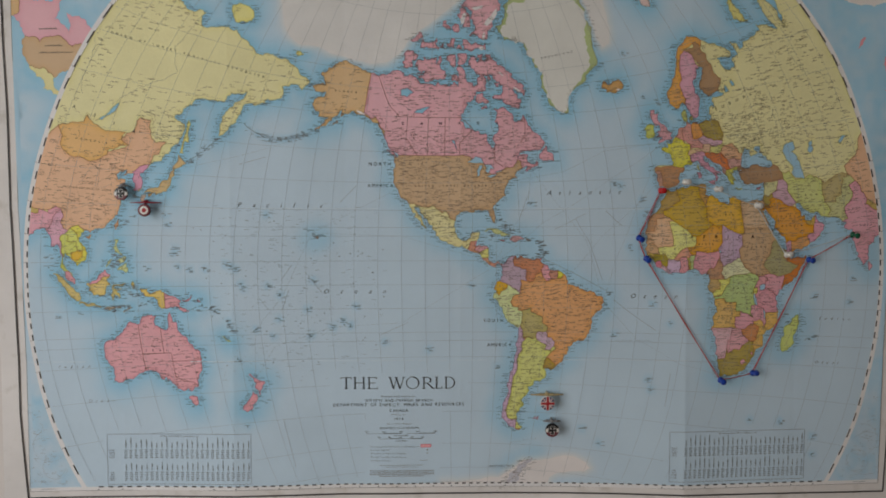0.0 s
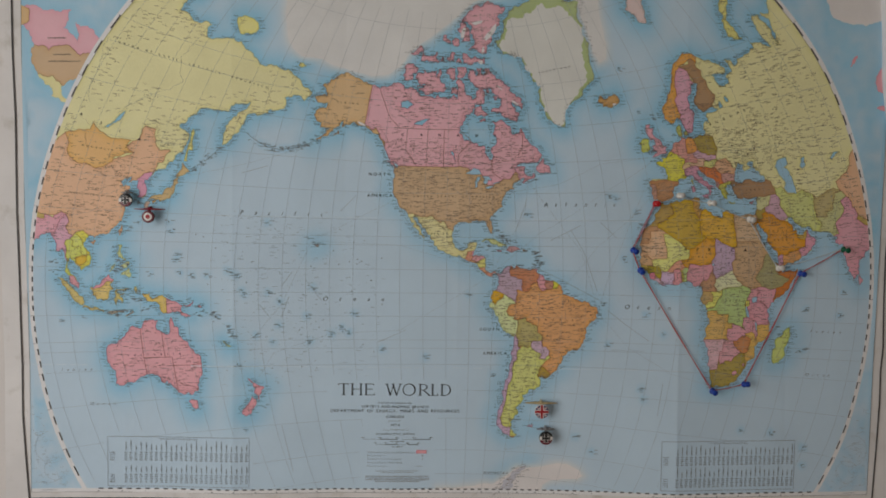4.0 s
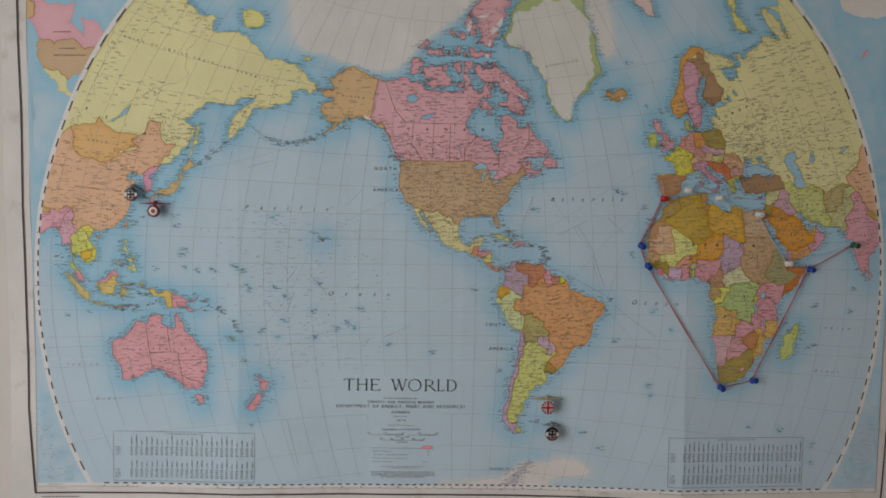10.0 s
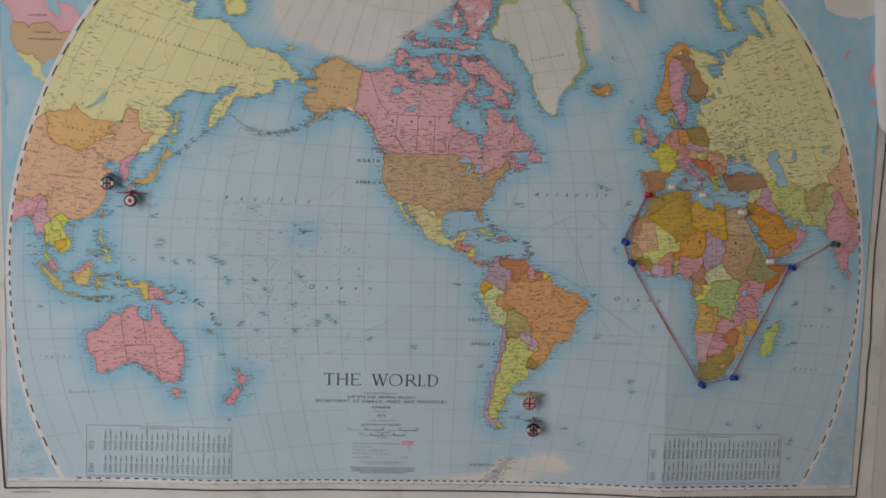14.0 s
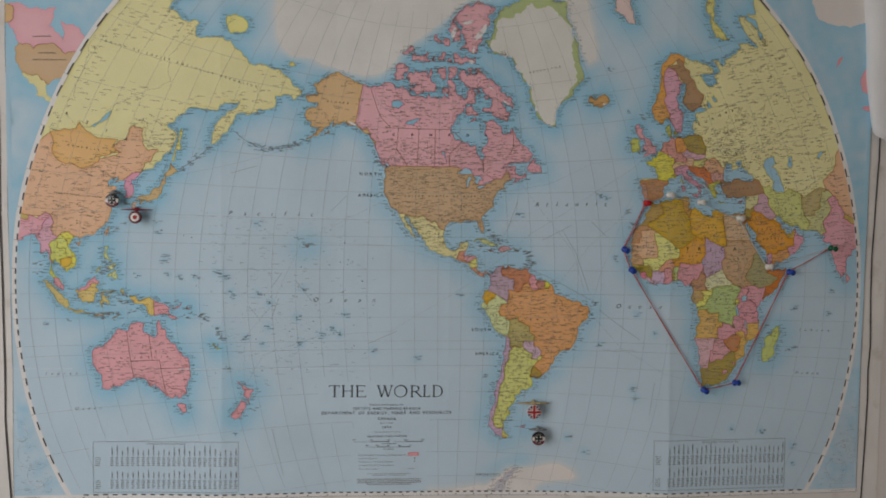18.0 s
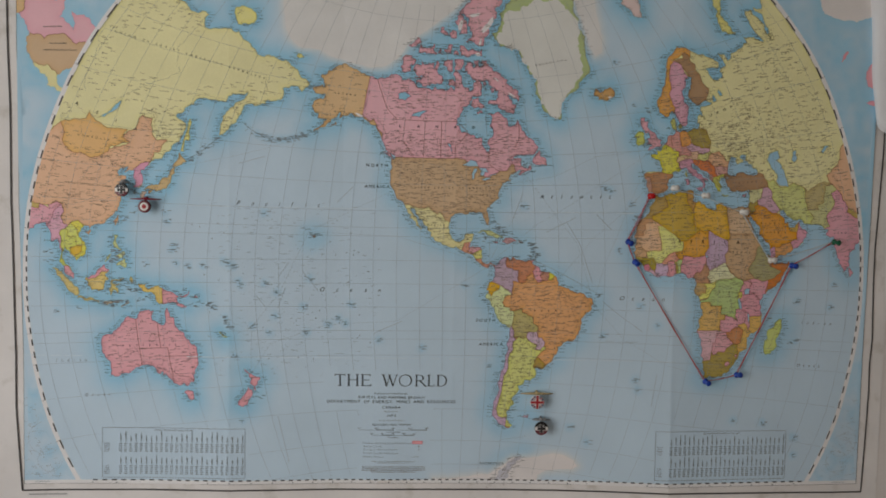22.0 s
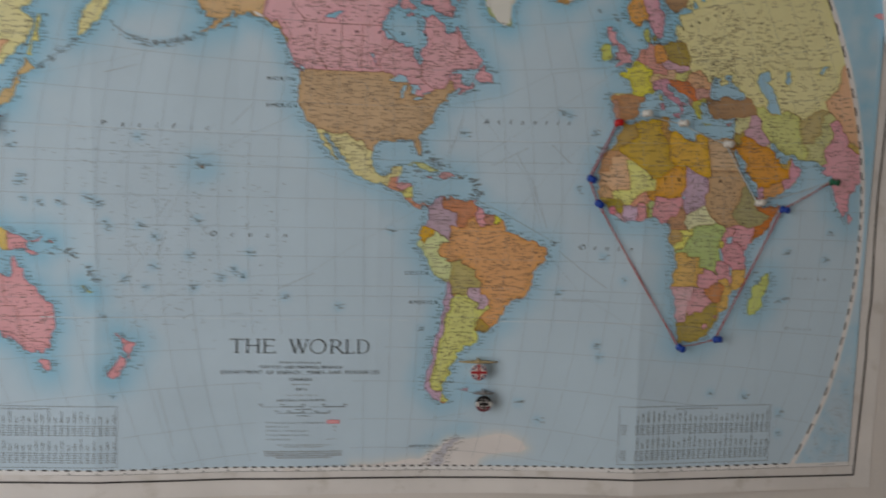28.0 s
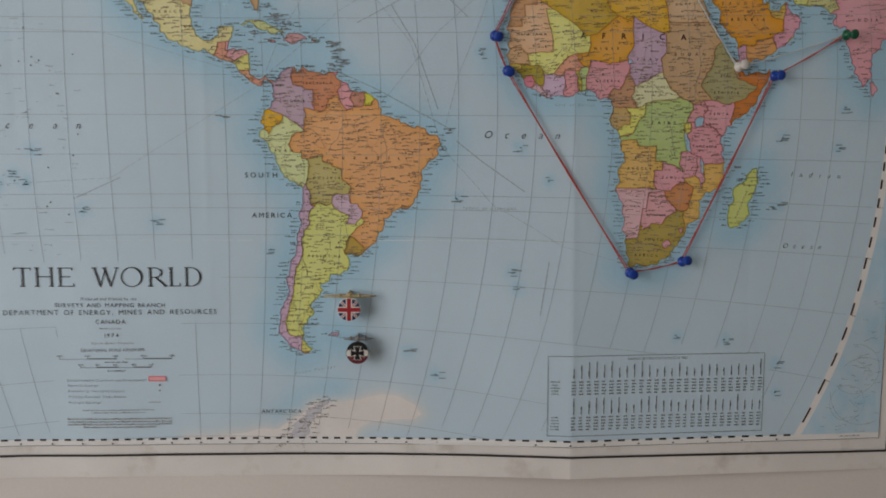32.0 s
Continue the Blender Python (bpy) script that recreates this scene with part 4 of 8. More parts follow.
AFRICA_LANDS = (
    ("Morocco", (150, 118, 55), "-13,27.7 -8.7,27.7 -8.7,28.7 -5.5,29.8 -3.6,31 -1.2,32.1 -1.8,34.5 -2,36 -6,37 -12,32"),
    ("Spanish Sahara", (165, 118, 80), "-13,27.7 -8.7,27.7 -8.7,26 -12,26 -12,23.4 -13,23 -13,21.3 -17,21 -19,22"),
    ("Mauritania", (200, 150, 112), "-17.5,21 -13,21.3 -13,23 -12,23.4 -12,26 -8.7,26 -8.7,27.3 -4.8,25 -6.5,25 -5.5,15.5 -9.3,15.4 -10.7,15.3 -12,14.8 -14,16.6 -16.6,16.1 -18,18"),
    ("Mali", (204, 196, 106), "-4.8,25 -6.5,25 -5.5,15.5 -9.3,15.4 -10.7,15.3 -12,14.8 -11.4,12.2 -9.3,12.4 -8,10.3 -5.5,10.4 -4.2,12 -2,14.1 0.2,15 3.5,15.4 4.2,16.8 4.2,19.2 3.2,19.1 1.2,21.1"),
    ("Algeria", (168, 132, 36), "-8.7,27.3 -4.8,25 1.2,21.1 3.2,19.1 5.8,19.4 12,23.5 9.9,24.8 9.4,26.3 9.8,29 9.5,30.2 8.2,32.5 7.5,34 8.3,36.9 8.5,38 -2,36.5 -1.8,34.5 -1.2,32.1 -3.6,31 -5.5,29.8 -8.7,28.7"),
    ("Tunisia", (165, 120, 55), "9.5,30.2 8.2,32.5 7.5,34 8.3,36.9 8.5,38 12,38 11.5,33.2 10.3,31.8"),
    ("Libya", (192, 142, 40), "9.5,30.2 10.3,31.8 11.5,33.2 13,34 20,34 25,33 25.1,31.6 25,29 25,20 24,20 24,19.5 15.9,23.4 14.2,22.6 12,23.5 9.9,24.8 9.4,26.3 9.8,29"),
    ("Egypt", (180, 145, 108), "25,33 25.1,31.6 25,22 36.8,22 34.9,27.5 34.9,29.5 34.2,31.3 34,33"),
    ("Sudan", (168, 131, 92), "25,22 25,20 24,20 24,15.7 22.4,14 22.9,11 24,8.7 27.4,5 30.8,3.5 34,4.3 36,4.5 33,8 34.3,10.6 36,12.7 36.5,14.3 37,17 38.6,18 39.5,19 37,22"),
    ("Niger", (196, 130, 42), "3.5,15.4 4.2,16.8 4.2,19.2 5.8,19.4 12,23.5 14.2,22.6 15.9,23.4 15.5,21 15.5,16.9 13.5,14.4 13.6,13.7 9,12.8 7,13.1 4.1,13.5 3.6,11.7 2.4,11.9 1,13.4 0.2,15"),
    ("Chad", (168, 138, 158), "15.9,23.4 24,19.5 24,15.7 22.4,14 22.9,11 20,9 18.9,8.9 15.5,7.5 14.2,10 14.2,12.8 13.5,14.4 15.5,16.9 15.5,21"),
    ("Upper Volta", (198, 130, 105), "-2.8,11 0,11.1 0.9,11 2.4,11.9 1,13.4 0.2,15 -2,14.1 -4.2,12 -5.5,10.4 -2.8,9.8"),
    ("Nigeria", (196, 128, 135), "3.6,11.7 4.1,13.5 7,13.1 9,12.8 13.6,13.7 14.2,12.8 13.3,10 11.5,6.6 10,7 8.8,5.7 8.5,4 5,3 2.7,5.5 2.8,9"),
    ("Dahomey", (162, 176, 112), "2.7,5.8 2.8,9 3.6,11.7 2.4,12.2 0.9,11 1.6,9 1.6,6"),
    ("Togo", (170, 162, 70), "1.6,5.8 1.6,9 0.9,11 0,11 0.5,8.5 1.2,5.8"),
    ("Ghana", (198, 125, 130), "1.2,5.5 0.5,8.5 0,11.1 -2.8,11 -2.6,8 -3.2,6 -2.9,4.5"),
    ("Ivory Coast", (178, 148, 170), "-2.9,4.5 -3.2,6 -2.6,8 -2.8,9.8 -5.5,10.4 -8,10.3 -8.2,8 -8.5,6.5 -7.5,5.7 -7.5,4"),
    ("Liberia", (190, 155, 165), "-7.5,4 -7.5,5.7 -8.5,6.5 -9.5,8.4 -11.6,7 -9,4"),
    ("Guinea", (148, 130, 38), "-13.4,9 -12.6,9.8 -11,10 -10.4,8.4 -9.5,7.5 -8.3,7.6 -8,10.3 -9.3,12.4 -11.4,12.2 -13.7,12.6 -13.7,11.7 -15,11 -16,10"),
    ("Sierra Leone", (205, 110, 125), "-11.4,6.6 -10.4,8.4 -11,10 -12.6,9.8 -13.4,9 -14,8"),
    ("Senegal", (175, 135, 95), "-18,14.7 -16.6,16.1 -14,16.6 -12,14.8 -11.4,12.2 -13.7,12.6 -17.5,12.3"),
    ("Portuguese Guinea", (172, 150, 70), "-17.5,12.3 -13.7,12.6 -13.7,11.7 -15,11 -16,10.4"),
    ("Cameroon", (165, 118, 85), "8.5,4 8.8,5.7 10,7 11.5,6.6 13.3,10 14.2,12.8 14.2,10 15.5,7.5 14.5,5 16.2,2.2 13.2,2.2 9.8,2.3 8,3"),
    ("Central African Republic", (192, 194, 145), "15.5,7.5 18.9,8.9 22.9,11 24,8.7 27.4,5 22.5,4.2 18.6,3.5 16.2,2.2 14.5,5"),
    ("Gabon", (168, 135, 80), "9.8,2.3 13.2,2.2 14.3,1 14.4,-2 12.5,-2 11,-4 8,-2 9,1"),
    ("Congo", (200, 188, 95), "13.2,2.2 16.2,2.2 18.6,3.5 17.8,0 16,-2.5 15.2,-4.2 13,-4.6 11.8,-5 11,-4 12.5,-2 14.4,-2 14.3,1"),
    ("Zaire", (152, 168, 98), "18.6,3.5 22.5,4.2 27.4,5 30.8,3.5 31.2,2.2 29.7,0 29.5,-1.5 29.2,-4 30.5,-8.3 28.5,-8.5 28.4,-11.5 29.7,-13.4 27,-11.8 24,-10.9 22,-11 21.8,-7.3 17,-7.3 16.5,-5.9 12,-6 12.2,-5 15.2,-4.2 16,-2.5 17.8,0"),
    ("Angola", (205, 150, 78), "12,-6 16.5,-5.9 17,-7.3 21.8,-7.3 22,-11 24,-10.9 24,-13 22,-13 22,-16.2 23.3,-17.6 18.4,-17.4 14,-17.4 11,-17.3 10,-10"),
    ("South West Africa", (195, 150, 155), "11,-17.3 14,-17.4 18.4,-17.4 23.3,-17.6 25,-17.8 21,-18.3 21,-22 20,-22 20,-28.4 17.4,-28.8 16.3,-28.6 13,-28"),
    ("Botswana", (198, 135, 140), "20,-22 21,-22 21,-18.3 23.5,-18.1 25.2,-17.8 26,-19.7 27.7,-21 29.4,-22.2 27,-23.7 25.5,-25.6 23,-25.3 20.7,-26.8 20,-25"),
    ("Zambia", (196, 130, 138), "22,-16.2 22,-13 24,-13 24,-10.9 27,-11.8 29.7,-13.4 28.4,-11.5 28.5,-8.5 30.5,-8.3 33,-9.5 33.3,-12.5 33,-14 30.2,-14.9 30.4,-15.7 28.9,-16 27,-17.9 25.2,-17.8 23.3,-17.6"),
    ("Mozambique", (205, 150, 75), "30.2,-14.9 33,-14 34.6,-14.5 35,-11.6 40.5,-10.5 42,-13 41,-16 36,-20.5 36.5,-24 33,-26.9 32.1,-26.8 32,-25 31.3,-22.4 32.5,-21.3 32.8,-19 32.9,-16.7 30.4,-15.7"),
    ("Rhodesia", (170, 105, 60), "25.2,-17.8 27,-17.9 28.9,-16 30.4,-15.7 32.9,-16.7 32.8,-19 32.5,-21.3 31.3,-22.4 29.4,-22.2 27.7,-21 26,-19.7"),
    ("Malawi", PINK, "33,-9.5 34.3,-9.8 34.8,-12 35.8,-15 35.2,-17 34.4,-15 33,-14 33.3,-12.5"),
    ("South Africa", (144, 122, 50), "16.3,-28.6 17.4,-28.8 20,-28.4 20,-25 20.7,-26.8 23,-25.3 25.5,-25.6 27,-23.7 29.4,-22.2 31.3,-22.4 32,-25 32.1,-26.8 33.5,-27 32,-31 27,-36 18,-36.5 15.5,-32"),
    ("Lesotho", PINK, "27,-29.6 28.5,-28.6 29.4,-29.5 28,-30.6"),
    ("Swaziland", PINK, "30.8,-26.5 31.5,-25.8 32.1,-26.5 31.5,-27.3"),
    ("Uganda", (190, 128, 132), "29.5,-1.3 31.2,2.2 30.8,3.5 34,4.3 35,2 34,1 34,-1"),
    ("Kenya", (196, 130, 138), "34,-1 34,1 35,2 34,4.3 36,4.5 39.5,3.5 41.9,4 41,-0.8 41.6,-1.7 42,-3 39.3,-4.7 37.7,-3.1"),
    ("Tanzania", (192, 126, 135), "30.5,-1.1 34,-1 37.7,-3.1 39.3,-4.7 41,-5 41,-10.5 38,-11.3 35,-11.6 34.3,-9.8 33,-9.5 30.5,-8.3 29.2,-4.5 30.8,-3.3"),
    ("Rwanda and Burundi", (195, 180, 80), "29.2,-4.5 29,-1.5 30.5,-1.1 30.8,-3.3"),
    ("Ethiopia", (136, 127, 82), "36,4.5 33,8 34.3,10.6 36,12.7 36.5,14.3 37,17 38.6,18 41,16 43.2,12.6 41.8,11 43,9.5 48,8 45,5 41.9,4 39.5,3.5"),
    ("Somalia", (172, 92, 35), "41.9,4 45,5 48,8 43,9.5 42.7,10.8 43.2,11.5 52.5,13 52,8 45,0 41.6,-2 41,-0.8"),
    ("Afars and Issas", (165, 140, 150), "42.4,12.5 43.4,12.6 43.4,11.4 41.8,11"),
)
EUROPE_LANDS = (
    ("Norway", (198, 132, 62), "31,70 29,69 28,70 26,69.8 21,69.2 20,68.4 16.5,67.5 14.5,65 14,64 12,63.2 12,61 12.5,60 11.5,59 11,58.5 9,57.2 2,58 3,64 15,72 27,73 32,71"),
    ("Sweden", (185, 130, 145), "20.5,69 23.5,67.9 24,65.8 22,64 19,61.5 20,60 18,57 15,54.5 12.5,55.2 11,58.5 11.5,59 12.5,60 12,61 12,63.2 14,64 14.5,65 16.5,67.5 18,68.5"),
    ("Finland", (142, 105, 70), "20.5,69 25.7,69.1 26,69.8 28,70 29,69 28.5,68.2 30,67.6 29,66.9 30,65.6 29.6,64.9 31.5,62.8 28,60.6 26,59.8 21,59.3 19.5,62 23,65 24.1,65.8 23.5,67.9"),
    ("Denmark", (165, 165, 85), "8,54.8 9.8,54.8 12.7,54.5 12.6,56.2 11,58.2 7.5,57.5"),
    ("Low Countries", (188, 128, 115), "2.5,51.2 6,49.5 6,50.2 6,51.8 7.2,53.5 4,53.8"),
    ("West Germany", (182, 122, 112), "7,54 6,51.8 6,50.2 8.2,49 7.5,47.6 13,47.5 13.8,48.7 12.2,50.2 10,50.4 10.2,51.5 10.9,54 9.8,54.8 8,54.9 6.5,54.2"),
    ("East Germany", (192, 125, 62), "10.9,54 10.2,51.5 10,50.4 12.2,50.2 15,51 14.3,53.9 13.5,55"),
    ("Poland", (140, 118, 48), "14.3,54.2 15,51 16.5,50.2 18.7,49.5 22.5,49.1 23.6,50.5 23.5,52.5 23.5,54 19.8,54.4 18,55.2"),
    ("Czechoslovakia", (178, 138, 150), "12.2,50.3 15,51 16.5,50.2 18.7,49.5 22.5,49.1 22,48.3 18.8,47.8 17,48 16.8,48.7 13.8,48.7"),
    ("Austria", (188, 150, 120), "9.6,47.5 13,47.5 13.8,48.7 16.8,48.7 17,48 16,46.7 13.5,46.5 10.4,46.8"),
    ("Hungary", (178, 172, 100), "16,46.7 17,48 18.8,47.8 22,48.3 22.7,47.8 21,46.2 18.8,45.8 16.5,46.4"),
    ("Romania", (190, 142, 105), "20.3,46.1 22.7,47.8 26.5,48.2 28.2,46.5 28.2,45.5 30,45.2 30,43.7 28,43.7 22.9,43.9 21.4,44.9"),
    ("Bulgaria", (178, 130, 120), "22.5,44.1 28,43.7 29,43 28,42 26.3,41.7 23,41.3 22.4,42.3"),
    ("Italy", (180, 125, 142), "7,45.9 10.4,46.8 13.5,46.5 13.6,45.5 13,44.5 19,41 18.5,39.5 15.5,37.5 9,43 7.5,43.6 6.8,44.5"),
    ("Yugoslavia", (190, 98, 52), "13.5,46.5 16.5,46.4 18.8,45.8 20.3,46.1 21.4,44.9 22.5,44.1 22.4,42.3 23,41.3 21,41 20.5,42 19.3,41.9 17,42.5 13,44.5 13.6,45.5"),
    ("Albania", (165, 120, 110), "19.3,41.9 20.5,42 21,41 20,39.7 19,40"),
    ("Greece", (172, 168, 75), "20,39.7 21,41 23,41.3 26.3,41.7 26.6,40.7 25,39 24.5,36 21,36 19.5,38.5"),
    ("Switzerland", (185, 155, 115), "6,46.2 7.5,47.6 9.6,47.5 10.4,46.8 7,45.9"),
    ("France", (188, 178, 58), "-1.8,43.3 0.7,42.8 3.2,42.3 5,42.5 7.5,43.6 6.8,44.5 7,45.9 6,46.2 7.5,47.6 8.2,49 6,49.5 2.5,51.2 1,51.2 -2,50.1 -6,48.8 -3,46"),
    ("Spain", (160, 108, 68), "-1.8,43.3 0.7,42.8 3.2,42.3 4,42 0,37 -5.6,35.9 -7.4,36.5 -7.4,37.2 -7,38.5 -7,41.8 -8.9,42 -10,44"),
    ("Portugal", (165, 120, 100), "-7.4,36 -7.4,37.2 -7,38.5 -7,41.8 -8.9,42 -10.5,42 -10.5,36"),
    ("Turkey", (138, 100, 66), "25.8,41 25.5,40 26,36 28,35.5 36,35.8 36.5,36.6 38,36.8 42.4,37.1 44.8,37.2 44.3,39.5 43.6,41.1 41.5,41.6 36,43 31,42 28.5,42 26.4,41.9"),
    ("Syria", (178, 172, 120), "35.7,35.9 36.5,36.6 42.4,37.1 41,34.4 38.8,33.4 36.8,32.3 35.7,32.8 35,34"),
    ("Jordan and Israel", (145, 122, 55), "35.7,32.8 36.8,32.3 38.8,33.4 39,32 37,31.4 37.6,30.4 36,29.2 34.9,29.4 34.2,31.4 34.5,33"),
    ("Sinai", (180, 145, 108), "32.2,29.5 32.4,31.5 34.3,31.4 34.9,29.4 34.4,27.4"),
    ("Saudi Arabia", (192, 122, 35), "34.9,29.4 36,29.2 37.6,30.4 37,31.4 39,32 42,31.1 44.7,29.2 46.5,29.1 48.4,28.5 51,27 51.2,24.5 51.6,24.1 52.6,22.9 55.1,22.6 55,20 52,19 48.2,18.2 47,17 44,17.4 42.7,16.4 40,18 33,28"),
    ("Yemen", (178, 130, 150), "42.7,16.4 44,17.4 45,17.2 45.2,14 43.4,12.5 42,14"),
    ("South Yemen", (198, 132, 75), "45,17.2 47,17 48.2,18.2 52,19 53,16.5 52,14.5 45,12 43.4,12.5 45.2,14"),
    ("Oman", (190, 130, 145), "52,19 55,20 55.1,22.6 55.8,24.2 56,26.5 60.5,23.5 60,21 55,16 53,16.5"),
    ("Gulf Emirates", (185, 150, 70), "51.2,24.5 51,26.5 56,26.5 55.8,24.2 55.1,22.6 52.6,22.9 51.6,24.1"),
    ("Iraq", (174, 134, 146), "42.4,37.1 44.8,37.2 46,35.5 45.5,34 47.8,31 48.5,30 48,29.9 46.5,29.1 44.7,29.2 42,31.1 39,32 38.8,33.4 41,34.4"),
    ("Iran", (172, 172, 98), "44.8,37.2 44.3,39.5 46,38.9 48,39.6 48.9,38.4 50,37 54,37.3 56.5,38.1 61.2,36.5 60.8,34.3 60.6,33 61,31.4 60.9,29.8 63.2,27.2 61.6,25 57,25.2 55.5,26.3 51,27.5 48.5,29.9 47.8,31 45.5,34 46,35.5"),
)
ASIA_LANDS = (
    ("Pakistan", (168, 164, 108), "60.9,29.8 63.2,27.2 61.6,25 66,23 68.2,23.6 71,24.4 70,28 73,29.8 74.5,31 75,32.5 74,34.6 77,35.5 75,37 71.5,36.6 71.5,35.5 70,34 69.3,31.9 66.5,31.3 66.3,29.8"),
    ("Afghanistan", (160, 142, 90), "61.2,36.5 60.8,34.3 60.6,33 61,31.4 60.9,29.8 66.3,29.8 66.5,31.3 69.3,31.9 70,34 71.5,35.5 71.5,36.6 74.9,37.3 71.5,37.9 70,37.6 67.8,37.2 64.5,36.2 62.5,35.3"),
    ("China", (206, 144, 107), "73.6,39.5 75,37 77,35.5 79,34 79,32.5 81,30.2 86,28 88.8,27.6 92,27.8 95,29 97.3,28.2 98.7,26 97.6,24 99,22 101.2,21.3 102,22.5 105.3,23.2 108,21.5 108,18 113,18 123,24 124,32 122,38 124.3,40 127,41.7 130.7,42.4 131.2,44.9 133,45 135,48.4 130.8,48 127.5,50 125.8,53 121,53.3 120,52.5 119.9,50 117.8,49.5 116,47.8 119.9,46.7 105,41.7 96.4,42.7 91,45.2 90.9,47 87.8,49.1 85.5,47.1 82.6,45.3 80.2,42.1 76,40.4"),
    ("Mongolia", (208, 143, 80), "87.8,49.1 90.9,47 91,45.2 96.4,42.7 105,41.7 109,42.5 112,43.7 112,45 116.5,46.3 119.9,46.7 116,47.8 117,49.6 113,49.6 108.5,49.3 102.3,50.5 98.5,52 98,50.5 94.5,50.2"),
    ("Korea", (188, 125, 145), "124.3,40 127,41.7 130.7,42.4 130,40 130.5,36 127,33.8 124.5,36"),
    ("India", (192, 130, 140), "68.2,23.6 71,24.4 70,28 73,29.8 74.5,31 75,32.5 74,34.6 77,35.5 79,34 79,32.5 81,30.2 80.2,28.8 85,26.8 88.1,26.5 88.1,27.9 92,26.9 92,27.8 95,29 97.3,28.2 95,26.5 94,24 93,22 92.3,21 89,21 86,19 82,15 81,8 77,6.5 73,10 66,22"),
    ("Nepal", (165, 138, 72), "80.2,28.8 81,30.2 86,28.1 88.1,27.9 88.1,26.5 85,26.8"),
    ("Burma", (188, 135, 150), "92.3,21 93,22 94,24 95,26.5 97.3,28.2 98.7,26 97.6,24 99,22 101.2,21.4 100,20.4 98,19.6 97.6,18.3 98.7,16 98.5,14 99.2,12 98.6,10 97,10 93,16"),
    ("Vietnam", (205, 180, 70), "102,22.4 105.3,23.2 108,21.5 107.5,19 111,13 109,9 104.5,8 104.5,10.4 107.4,12.3 107.5,14.4 107.4,16 105.2,18.6 104.8,20.2"),
    ("Laos", (184, 184, 88), "100,20.4 101.2,21.4 102,22.4 104.8,20.2 105.2,18.6 107.4,16 107.5,14.4 105.5,14.4 104.7,17.4 101,17.7 101.2,19.5"),
    ("Thailand", (178, 178, 80), "100,20.4 101.2,19.5 101,17.7 104.7,17.4 105.5,14.4 102.6,13.6 102.9,11.5 101,10 102,6.3 100.2,6.6 98,7.5 98.6,10 99.2,12 98.5,14 98.7,16 97.6,18.3 98,19.6"),
    ("Cambodia", (205, 150, 45), "102.6,13.6 105.5,14.4 107.5,14.4 107.4,12.3 104.5,10.4 102.9,11.5"),
    ("Malaya", ROSE, "100.2,6.6 102,6.3 106,3 104.3,1 99.5,3"),
)
OCEANIC_LANDS = (
    ("East Malaysia", ROSE, "109.2,2.2 110.5,0.9 112.5,1.5 115,2.8 115.7,4.2 118,4.2 121,6 117,8 112,5"),
    ("Papua New Guinea", ROSE, "141,-2 141,-10 155,-12 155,-2"),
)
LAKES = (
    "-84.5,46.6 -87,46.6 -90,46.7 -91.8,46.8 -89,48.2 -88,48.8 -85.5,48.1", "-87.5,41.8 -86.4,42.5 -86.4,44 -85,45.9 -86.5,45.8 -87.7,44",
    "-84.5,46 -83.3,45 -83.8,43.7 -82.4,43.1 -81.6,44.8 -80,44.6 -81,46", "-83.2,41.8 -81.5,41.6 -79,42.8 -81.2,42.7", "-79.7,43.3 -76.4,43.7 -76.6,44.2 -79,43.8",
    "-98.8,53.7 -96.5,50.6 -96.9,51.9 -97.7,53.7", "-117,61.1 -113,61 -109.2,62.7 -113.8,62.3", "-124.5,65.2 -121,64.9 -118,66 -122,66.9 -124.8,66.3",
    "31.7,-0.5 32,-2.4 33.9,-2 34.2,0.2 33,0.4", "29.2,-3.4 29.6,-3.6 30.8,-7 31.1,-8.7 30.3,-8.3 29.3,-5.8", "34,-9.6 34.9,-11 35.2,-14.2 34.6,-13.5 34.2,-11.5",
    "47.2,45 49,46.5 53,47 53,45.2 51,44.5 53.5,41.5 53.9,39 53.9,37 50.3,37.4 49,39 50,40.5 48.5,42.2", "58.2,44.2 59.5,46.2 61.5,46.7 61,44.5 59,43.7",
    "103.7,51.5 105.5,51.6 108,53 109.9,55.6 108.8,55 107,53.2", "73.8,45.4 74.5,45 77,46.4 79.2,46.6 76,46.7", "30.9,60.7 31.2,59.9 32.9,60.2 32,61.5", "35,61 36.4,61 35.8,62.3 34.8,61.9", "13.8,13.8 14,12.8 15.1,13.1 14.6,13.9",
)
